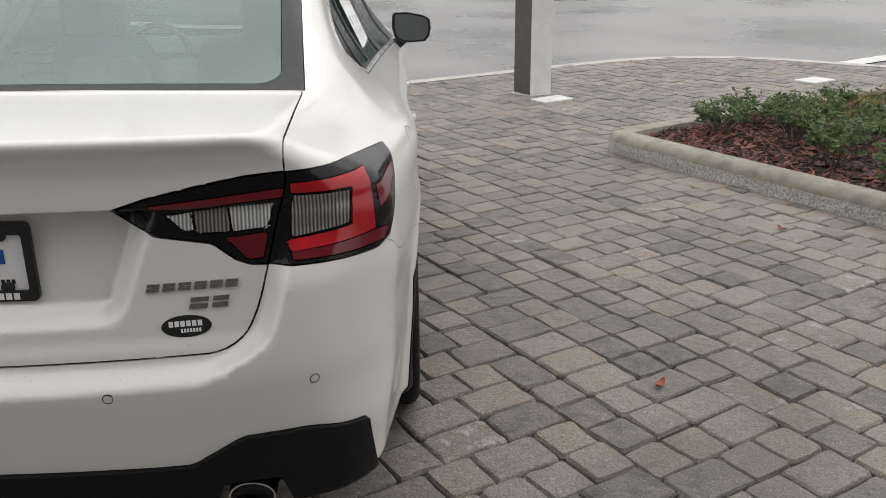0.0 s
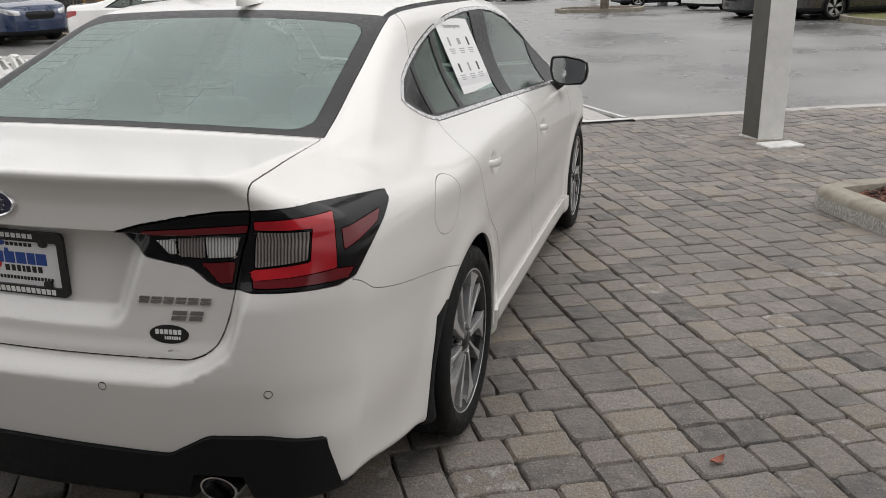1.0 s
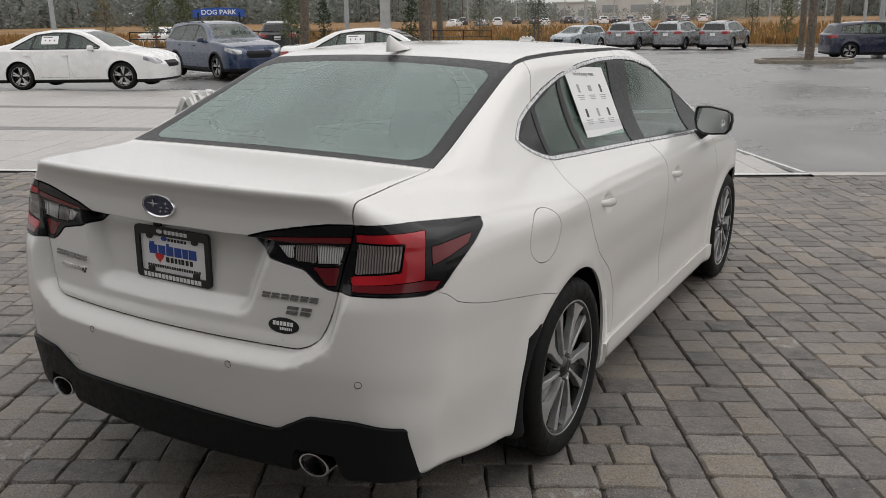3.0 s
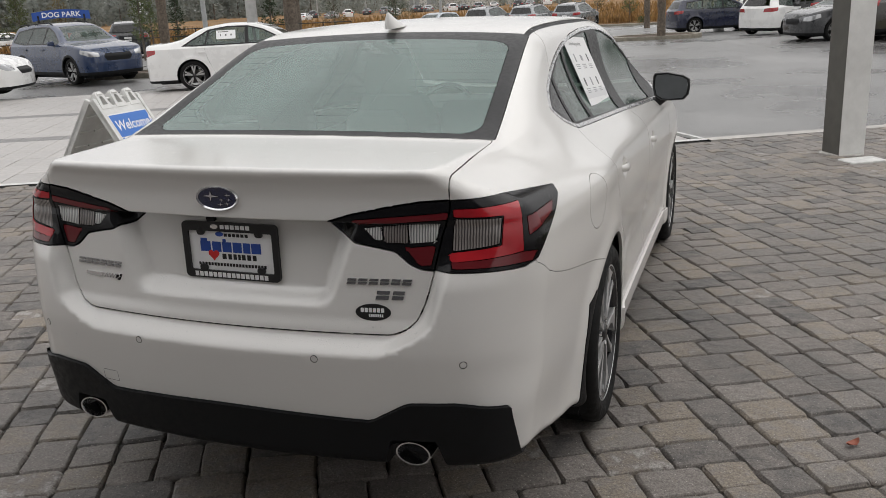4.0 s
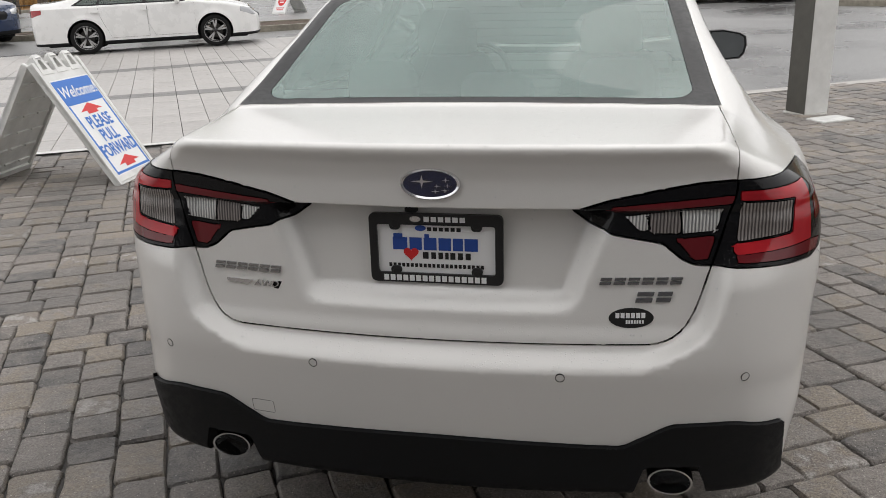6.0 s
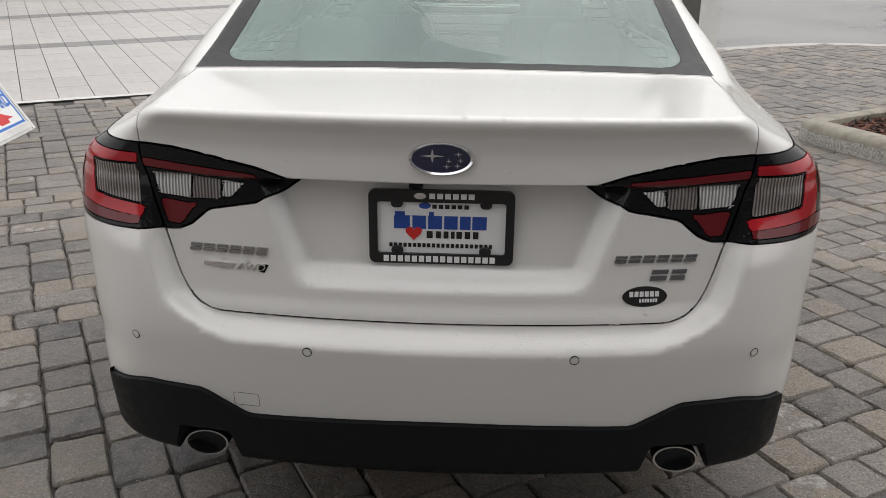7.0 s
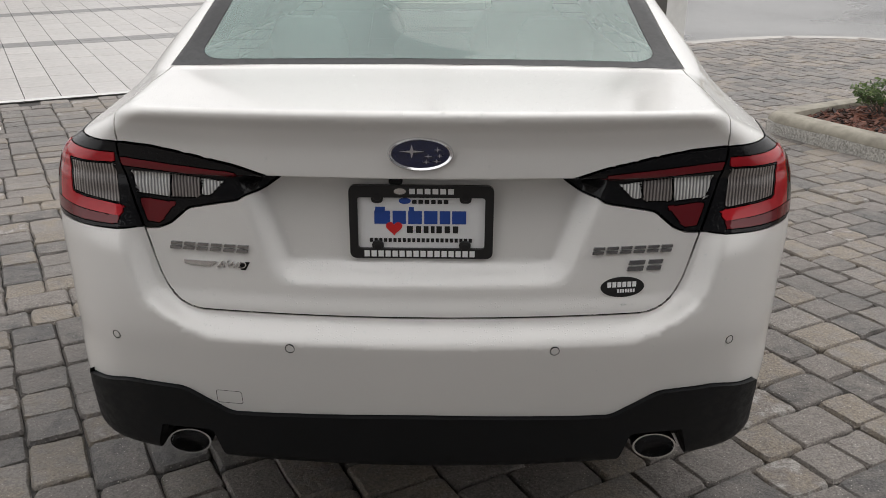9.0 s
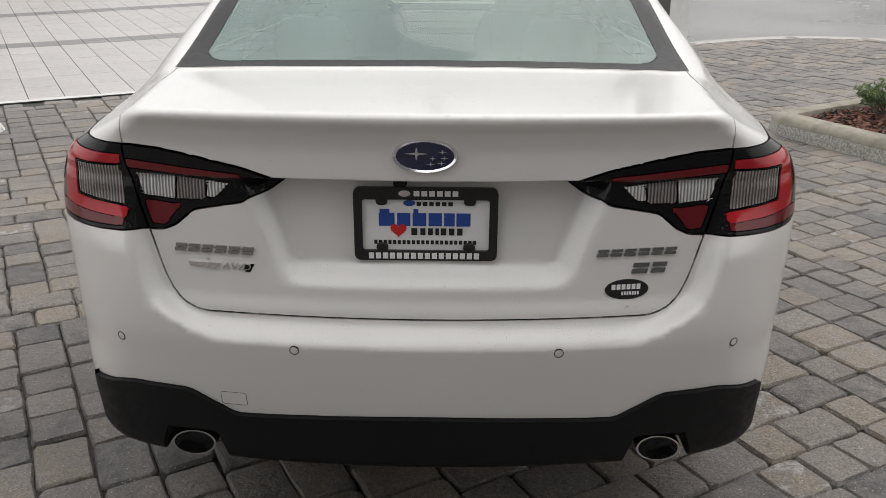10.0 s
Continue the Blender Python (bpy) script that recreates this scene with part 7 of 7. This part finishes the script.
# ---- planting bed ----
mulch = textured("bark_mulch", (0.018, 0.010, 0.008), (0.055, 0.028, 0.021), 30, (0.6, 0.85), 0.9, 60, depth=0.02)
chip_mat = leaf_material("bark_chip", (0.012, 0.006, 0.005), (0.30, 0.125, 0.085))
bed_line = [(4.13, -9.0), (4.13, 1.68), (4.17, 1.88), (4.28, 1.92), (4.65, 1.95), (10.0, 2.04), (10.0, -9)]
V, F = drape(bed_line, 0.095, 0.3)
V[:, 2] += 0.018 * np.sin(V[:, 0] * 5.1) * np.cos(V[:, 1] * 4.3)
tagged(part_mesh("mulch_bed", mesh_of("mulch_bed", V, F, mulch, True)), "dark bark mulch in the planting bed", "mulch", kind="structure")
prng = np.random.default_rng(31)
CV, CF, cn = [], [], 0
made_chips = 0
while made_chips < 9500:
    u, v = 4.1 + prng.random() ** 1.5 * 4.5, 2.0 - prng.random() ** 1.2 * 4.6
    if polygon_distance(np.array([u]), np.array([v]), bed_line)[0] > -0.012:
        continue
    x, y = plan(u, v)
    l, w, t = 0.035 + 0.085 * prng.random() ** 1.5, 0.014 + 0.028 * prng.random(), 0.003 + 0.005 * prng.random()
    m = np.array(pose(x, y, float(ground_height(x, y)) + 0.104 + 0.018 * math.sin(x * 5.1) * math.cos(y * 4.3) + 0.012 * prng.random(), prng.normal() * 16, prng.normal() * 16, prng.random() * 360))
    b = np.array([(-l, -w * .7, 0), (-l * .2, -w, 0), (l, -w * .5, 0), (l * .9, w * .6, 0), (0, w, 0), (-l * .9, w * .5, 0)]) * 0.5
    Vc = np.concatenate((b, b * (0.92, 0.88, 1) + (0, 0, t)))
    CV.append(Vc @ m[:3, :3].T + m[:3, 3])
    CF += [tuple(cn + 6 + i for i in range(6))] + [(cn + i, cn + (i + 1) % 6, cn + 6 + (i + 1) % 6, cn + 6 + i) for i in range(6)]
    cn += 12
    made_chips += 1
tagged(part_mesh("bark_chips", mesh_of("bark_chips", np.concatenate(CV), CF, chip_mat)), "loose reddish brown bark chips", "mulch", kind="stuff")


def bed_shrub(rng, height, spread, leaves):
    """A hawthorn shrub: thin forked stems with small leathery leaves in whorls."""
    s = thing("bed_shrub", pose(0, 0, 0), "small leathery-leaved evergreen shrub in bark mulch", "shrub", "shrubs in the planting bed")
    stems, centres, sizes = [], [], []
    for i in range(15):
        a, r = i * 2.4 + rng.random(), spread * (0.35 + 0.65 * rng.random())
        h = height * (0.55 + 0.45 * rng.random())
        p = [Vector((0.03 * math.cos(a), 0.03 * math.sin(a), 0)), Vector((r * 0.5 * math.cos(a), r * 0.5 * math.sin(a), h * 0.55)), Vector((r * math.cos(a), r * math.sin(a), h))]
        stems.append(tube(p, (0.006, 0.004, 0.002), 5))
        for k in range(3):
            b = a + rng.normal() * 0.9
            q0 = p[1] + (p[2] - p[1]) * rng.random()
            q1 = q0 + Vector((math.cos(b) * 0.07, math.sin(b) * 0.07, 0.06 + 0.05 * rng.random()))
            stems.append(tube([q0, q1], (0.003, 0.0015), 4))
            for tip_ in (q1, p[2]):
                n = leaves // 90
                for _ in range(n):
                    d = Vector(rng.normal(size=3))
                    d.z = abs(d.z) * 0.6
                    d.normalize()
                    centres.append(tip_ + d * (0.018 + 0.035 * rng.random()))
                    sizes.append(0.036 + 0.024 * rng.random())
    shaped("stem", join(*stems), bark, s)
    V, F = leaf_cards(np.array(centres), sizes, rng, 0.5, 0.46)
    tagged(shaped("foliage", (V, F), bed_leaf, s), kind="stuff")
    return s


bed_leaf = leaf_material("leathery_leaf", (0.045, 0.085, 0.035), (0.19, 0.25, 0.10))
socket(nodes_of(bed_leaf)[2], "Roughness", 0.35)
kinds = [bed_shrub(np.random.default_rng(40 + i), h, sp, lv) for i, (h, sp, lv) in enumerate(((0.20, 0.20, 560), (0.17, 0.22, 500), (0.215, 0.185, 600)))]
spots = ((4.8, 1.62), (5.3, 1.72), (5.05, 1.15), (5.55, 1.33), (5.85, 1.76), (4.57, 0.48), (5.25, 0.75), (5.85, 0.93), (4.35, -0.08), (4.95, 0.05), (5.65, 0.28), (6.45, 1.73), (6.45, 1.08), (6.25, 0.38), (4.45, -0.75), (5.25, -0.6), (4.55, -1.5), (5.45, -1.4))
for i, (u, v) in enumerate(spots):
    x, y = plan(u, v)
    z = float(ground_height(x, y)) + 0.09
    ob = kinds[i] if i < 3 else copy_thing(kinds[i % 3], pose(0, 0, 0))
    ob.matrix_basis = pose(x, y, z, 0, 0, i * 77.0) @ Matrix.Diagonal((1, 1, 1, 1))
    if i >= 3:
        g = 0.72 + 0.30 * prng.random()
        ob.matrix_basis = pose(x, y, z, 0, 0, i * 77.0) @ Matrix.Diagonal((g, g, g * (0.9 + 0.25 * prng.random()), 1))
# yellowing ground cover behind the shrubs
cover = leaf_material("yellow_green_cover", (0.09, 0.10, 0.025), (0.26, 0.24, 0.07))
gc = []
while len(gc) < 9000:
    u, v = 5.9 + prng.random() * 4.3, 2.3 - prng.random() * 4
    if polygon_distance(np.array([u]), np.array([v]), bed_line)[0] < -0.05:
        x, y = plan(u, v)
        gc.append((x, y, float(ground_height(x, y)) + 0.11 + 0.13 * prng.random() ** 1.5))
tagged(part_mesh("ground_cover", mesh_of("ground_cover", *leaf_cards(np.array(gc), 0.03 + 0.03 * prng.random(len(gc)), prng), cover)), "yellow-green low ground cover", "ground cover", kind="stuff")
# fallen leaves on the stones
leaf_dry = material("fallen_leaf", (0.26, 0.075, 0.04), 0.6)
for u, v, turn in ((1.55, -0.90, 20), (3.43, 0.01, 80)):
    lf = thing("fallen_leaf", paved(u, v, 0.006, turn), "curled reddish brown leaf on stone paving", "leaf")
    V, F = loft([[(x, w * s, 0.004 + 0.010 * (x / 0.03) ** 2 + 0.006 * abs(s)) for s in (-1, -0.5, 0, 0.5, 1)] for x, w in ((-0.035, 0.002), (-0.018, 0.012), (0, 0.017), (0.018, 0.012), (0.034, 0.002))], False, False)
    shaped("leaf_blade", (V, F), leaf_dry, lf)


# ---- stones and planks, last of all ----
def stone_material(name, by_object):
    m = material(name, (0.2, 0.18, 0.16), 0.7)
    ns, ln, b = nodes_of(m)
    co = ns.new("ShaderNodeTexCoord")
    pick = ns.new("ShaderNodeObjectInfo" if by_object else "ShaderNodeNewGeometry")
    pick_out = pick.outputs["Random" if by_object else "Random Per Island"]
    place = co.outputs["Object"]
    if by_object:
        geo = ns.new("ShaderNodeNewGeometry")
        place = geo.outputs["Position"]
    cloud = ns.new("ShaderNodeTexNoise")
    socket(cloud, "Scale", 13.0), socket(cloud, "Detail", 6.0), socket(cloud, "Roughness", 0.6)
    ln.new(place, cloud.inputs["Vector"])
    add = ns.new("ShaderNodeMath")
    add.operation = "MULTIPLY_ADD"
    ln.new(cloud.outputs["Fac"], add.inputs[0])
    add.inputs[1].default_value = 0.95
    calm = ns.new("ShaderNodeMapRange")
    socket(calm, "To Min", 0.08), socket(calm, "To Max", 0.92)
    ln.new(pick_out, calm.inputs["Value"]), ln.new(calm.outputs["Result"], add.inputs[2])
    sub = ns.new("ShaderNodeMath")
    sub.operation = "SUBTRACT"
    ln.new(add.outputs["Value"], sub.inputs[0])
    sub.inputs[1].default_value = 0.47
    ramp = ns.new("ShaderNodeValToRGB")
    el = ramp.color_ramp.elements
    stops = ((0.0, (0.100, 0.095, 0.092)), (0.22, (0.176, 0.160, 0.146)), (0.45, (0.208, 0.185, 0.167)), (0.62, (0.234, 0.212, 0.193)), (0.80, (0.248, 0.211, 0.168)), (0.93, (0.213, 0.188, 0.168)), (1.0, (0.35, 0.328, 0.305)))
    el[0].position, el[0].color = stops[0][0], (*stops[0][1], 1)
    el[1].position, el[1].color = stops[-1][0], (*stops[-1][1], 1)
    for p, c in stops[1:-1]:
        e = el.new(p)
        e.color = (*c, 1)
    ln.new(sub.outputs["Value"], ramp.inputs["Fac"])
    grit = ns.new("ShaderNodeTexNoise")
    socket(grit, "Scale", 130.0), socket(grit, "Detail", 6.0), socket(grit, "Roughness", 0.75)
    ln.new(place, grit.inputs["Vector"])
    gr = ns.new("ShaderNodeMapRange")
    socket(gr, "From Min", 0.3), socket(gr, "From Max", 0.7), socket(gr, "To Min", 0.36), socket(gr, "To Max", 1.46)
    ln.new(grit.outputs["Fac"], gr.inputs["Value"])
    mul = ns.new("ShaderNodeMix")
    mul.data_type, mul.blend_type = "RGBA", "MULTIPLY"
    mul.inputs["Factor"].default_value = 1.0
    ln.new(ramp.outputs["Color"], mul.inputs["A"]), ln.new(gr.outputs["Result"], mul.inputs["B"])
    # pale sand specks
    speck = ns.new("ShaderNodeTexVoronoi")
    socket(speck, "Scale", 85.0)
    ln.new(place, speck.inputs["Vector"])
    dot = ns.new("ShaderNodeMath")
    dot.operation = "LESS_THAN"
    ln.new(speck.outputs["Distance"], dot.inputs[0])
    dot.inputs[1].default_value = 0.17
    tell = ns.new("ShaderNodeSeparateColor")
    ln.new(speck.outputs["Color"], tell.inputs["Color"])
    rare = ns.new("ShaderNodeMath")
    rare.operation = "LESS_THAN"
    ln.new(tell.outputs["Green"], rare.inputs[0])
    rare.inputs[1].default_value = 0.34
    both = ns.new("ShaderNodeMath")
    both.operation = "MULTIPLY"
    ln.new(dot.outputs["Value"], both.inputs[0]), ln.new(rare.outputs["Value"], both.inputs[1])
    mix = ns.new("ShaderNodeMix")
    mix.data_type = "RGBA"
    mix.inputs["B"].default_value = (0.46, 0.435, 0.39, 1)
    ln.new(both.outputs["Value"], mix.inputs["Factor"]), ln.new(mul.outputs["Result"], mix.inputs["A"])
    ln.new(mix.outputs["Result"], b.inputs["Base Color"])
    wet = ns.new("ShaderNodeTexNoise")
    socket(wet, "Scale", 1.1), socket(wet, "Detail", 6.0)
    ln.new(place, wet.inputs["Vector"])
    soak = ns.new("ShaderNodeMapRange")
    socket(soak, "From Min", 0.40), socket(soak, "From Max", 0.56), socket(soak, "To Min", 0.70), socket(soak, "To Max", 1.06)
    ln.new(wet.outputs["Fac"], soak.inputs["Value"])
    damp_mix = ns.new("ShaderNodeMix")
    damp_mix.data_type, damp_mix.blend_type = "RGBA", "MULTIPLY"
    damp_mix.inputs["Factor"].default_value = 1.0
    ln.new(mix.outputs["Result"], damp_mix.inputs["A"]), ln.new(soak.outputs["Result"], damp_mix.inputs["B"])
    ln.new(damp_mix.outputs["Result"], b.inputs["Base Color"])
    rr = ns.new("ShaderNodeMapRange")
    socket(rr, "From Min", 0.35), socket(rr, "From Max", 0.65), socket(rr, "To Min", 0.40), socket(rr, "To Max", 0.74)
    ln.new(wet.outputs["Fac"], rr.inputs["Value"]), ln.new(rr.outputs["Result"], b.inputs["Roughness"])
    lump = ns.new("ShaderNodeTexNoise")
    socket(lump, "Scale", 28.0), socket(lump, "Detail", 5.0)
    ln.new(place, lump.inputs["Vector"])
    hs = ns.new("ShaderNodeMath")
    hs.operation = "MULTIPLY_ADD"
    ln.new(grit.outputs["Fac"], hs.inputs[0])
    hs.inputs[1].default_value = 0.5
    ln.new(lump.outputs["Fac"], hs.inputs[2])
    bp = ns.new("ShaderNodeBump")
    socket(bp, "Strength", 1.0), socket(bp, "Distance", 0.011)
    ln.new(hs.outputs["Value"], bp.inputs["Height"]), ln.new(bp.outputs["Normal"], b.inputs["Normal"])
    return m


stone_single = stone_material("tumbled_stone", True)
stone_joined = stone_material("tumbled_stone_run", False)


def paver_shape(w, l, rng, deep=0.045):
    """A tumbled stone, top at 0: uneven outline, worn edges, a slightly domed face."""
    g = 0.0014
    base = []
    for sx, sy in ((1, 1), (-1, 1), (-1, -1), (1, -1)):
        hx, hy = w / 2 - g, l / 2 - g
        c = 0.010 + rng.random() * 0.015
        corner = [(sx * hx, sy * (hy - c)), (sx * (hx - c * 0.3), sy * (hy - c * 0.3)), (sx * (hx - c), sy * hy)]
        base += corner if sx * sy > 0 else corner[::-1]
    base = np.array(base) + rng.normal(0, 0.0022, (12, 2))
    mids = []
    for i in range(12):
        mids.append(base[i])
        if i % 3 == 2:
            mids.append((base[i] + base[(i + 1) % 12]) / 2 + rng.normal(0, 0.0032, 2))
    P = np.array(mids)
    n = len(P)
    rings = [np.c_[P, np.full(n, -deep)], np.c_[P, np.full(n, -0.013)], np.c_[P * (1 - 0.004 / np.abs(P).max()), np.full(n, -0.0065) + rng.normal(0, 0.0010, n)], np.c_[P * 0.91, np.full(n, -0.0008)]]
    V = np.concatenate(rings + [np.array([[0, 0, 0.0016]])])
    F = [(k * n + i, k * n + (i + 1) % n, (k + 1) * n + (i + 1) % n, (k + 1) * n + i) for k in range(3) for i in range(n)]
    F += [(3 * n + i, 3 * n + (i + 1) % n, 4 * n) for i in range(n)]
    return V, F


rng = np.random.default_rng(11)
variety = {}
UNIT = 0.0805
for nw, nl in ((2, 2), (2, 3), (3, 2)):
    variety[nw, nl] = [paver_shape(nw * UNIT, nl * UNIT, rng) for _ in range(8)]
# random courses: every free run of a row is filled with stones two or three units wide
U0, V0, NU, NV_ = -9.0, -7.25, 252, 166
places = []
taken = np.zeros((NV_ + 4, NU), bool)
for row in range(NV_):
    col = 0
    while col < NU:
        if taken[row, col]:
            col += 1
            continue
        run = 1
        while col + run < NU and not taken[row, col + run]:
            run += 1
        end = col + run
        while col < end:
            left_over = end - col
            if left_over < 2:
                break
            wide = 2 if left_over in (2, 4) else 3 if left_over == 3 else (3 if rng.random() < 0.42 else 2)
            tall = 2 if wide == 3 or rng.random() < 0.72 else 3
            taken[row:row + tall, col:col + wide] = True
            places.append((U0 + (col + wide / 2) * UNIT, V0 + (row + tall / 2) * UNIT, wide, tall))
            col += wide
        col = end


def on_paving(u, v, w, l):
    w, l = w * UNIT, l * UNIT
    inside_edge = polygon_distance(np.array([u]), np.array([v]), EDGE)[0] < -0.07 and v + l / 2 < 5.865
    planter = polygon_distance(np.array([u]), np.array([v]), nose + [(10.2, -9.0)])[0] < -0.11
    return inside_edge and not planter


places = [p for p in places if on_paving(*p)]
places.sort(key=lambda p: (p[0] - 1.5) ** 2 + (p[1] + 0.55) ** 2)
pavement = thing("stone_pavement", pose(0, 0, 0), "tumbled grey and brown stone paving in staggered courses", "pavement", kind="structure")
shared = {k: [mesh_of("paver", *s, stone_single) for s in v] for k, v in variety.items()}
JV, JF, count = [], [], 0
for i, (u, v, w, l) in enumerate(places):
    x, y = plan(u, v)
    m = paved(u, v) if y < 5 else pose(x, y, 0, 0, 0, GRID)
    m = m @ pose(0, 0, 0, rng.normal(0, 0.6), rng.normal(0, 0.6), rng.normal(0, 0.7) + (180 if rng.random() < 0.5 else 0))
    m.translation = (x, y, float(ground_height(x, y)) + rng.normal(0, 0.0026))
    kind = int(rng.integers(8))
    if i < 300:
        ob = new("paver", shared[w, l][kind])
        ob.parent = pavement
        ob.matrix_basis = m
    else:
        V, F = variety[w, l][kind]
        M = np.array(m)
        JV.append(V @ M[:3, :3].T + M[:3, 3])
        JF += [tuple(q + count for q in f) for f in F]
        count += len(V)
tagged(part_mesh("paver_run", mesh_of("paver_run", np.concatenate(JV), JF, stone_joined), pavement), "tumbled grey and brown paving stones", kind="stuff")

# planks of the lighter crossing
plank_single = plank_mat
deck = thing("plank_pavement", pose(0, 0, 0), "pale concrete plank paving with darker bands", "pavement", kind="structure")
plank_places = []
vv = 5.98
rows_v = []
while vv < 17.8:
    band = 9.63 < vv < 10.08 or 13.28 < vv < 13.73
    h = 0.235 if band else 0.61
    if not band:
        for edge in (9.65, 13.3):
            if vv < edge < vv + h:
                h = edge - vv + 0.001
    rows_v.append((vv, h, band))
    vv += h
uu = -15.0
column_u = []
while uu < 4.27:
    column_u.append(uu)
    uu += 0.305
for vv, h, band in rows_v:
    for uu in column_u:
        wide = min(0.305, 4.345 - 0.114 * (vv + h - 5.974) - uu)
        if wide > 0.1:
            plank_places.append((uu + wide / 2, vv + h / 2, wide, h, band))
plank_places.sort(key=lambda p: (p[0] + 1.5) ** 2 + (p[1] - 6.5) ** 2)
plank_mesh = {}
JV, JF, JM, count = [], [], [], 0
for i, (u, v, w, h, band) in enumerate(plank_places):
    key = (round(w, 3), round(h, 3), band)
    if key not in plank_mesh:
        s = slab(rounded_rect(w - 0.006, h - 0.006, 0.004, 1), -0.05, 0.0, 0.003)
        plank_mesh[key] = (s, mesh_of("plank", *s, band_mat if band else plank_mat))
    x, y = plan(u, v)
    gz = float(ground_height(x, y))
    dzx, dzy = (float(ground_height(x + 0.1, y)) - gz) / 0.1, (float(ground_height(x, y + 0.1)) - gz) / 0.1
    m = Matrix.Translation((x, y, gz - 0.002 + rng.normal(0, 0.0008))) @ Vector((-dzx, -dzy, 1)).to_track_quat("Z", "Y").to_matrix().to_4x4() @ pose(0, 0, 0, 0, 0, GRID)
    # keep the courses square in plan
    ez = Vector((-dzx, -dzy, 1)).normalized()
    ex = Vector((CG, SG, dzx * CG + dzy * SG)).normalized()
    R = Matrix((ex, ez.cross(ex), ez)).transposed().to_4x4()
    R.translation = m.translation
    if i < 300:
        ob = new("plank", plank_mesh[key][1])
        ob.parent = deck
        ob.matrix_basis = R
    else:
        V, F = plank_mesh[key][0]
        M = np.array(R)
        JV.append(V @ M[:3, :3].T + M[:3, 3])
        JF += [tuple(q + count for q in f) for f in F]
        JM += [1 if band else 0] * len(F)
        count += len(V)
me = mesh_of("plank_run", np.concatenate(JV), JF, plank_mat)
me.materials.append(band_mat)
me.polygons.foreach_set("material_index", JM)
tagged(part_mesh("plank_run", me, deck), "pale concrete planks with darker bands", kind="stuff")
V, F = drape([(-15, 5.97), (4.34, 5.97), (3.67, 11.9), (3.0, 17.8), (-15, 17.8)], -0.03)
tagged(part_mesh("plank_bed", mesh_of("plank_bed", V, F, joint_sand)), "dark joints under plank paving", "paving bed", kind="structure")
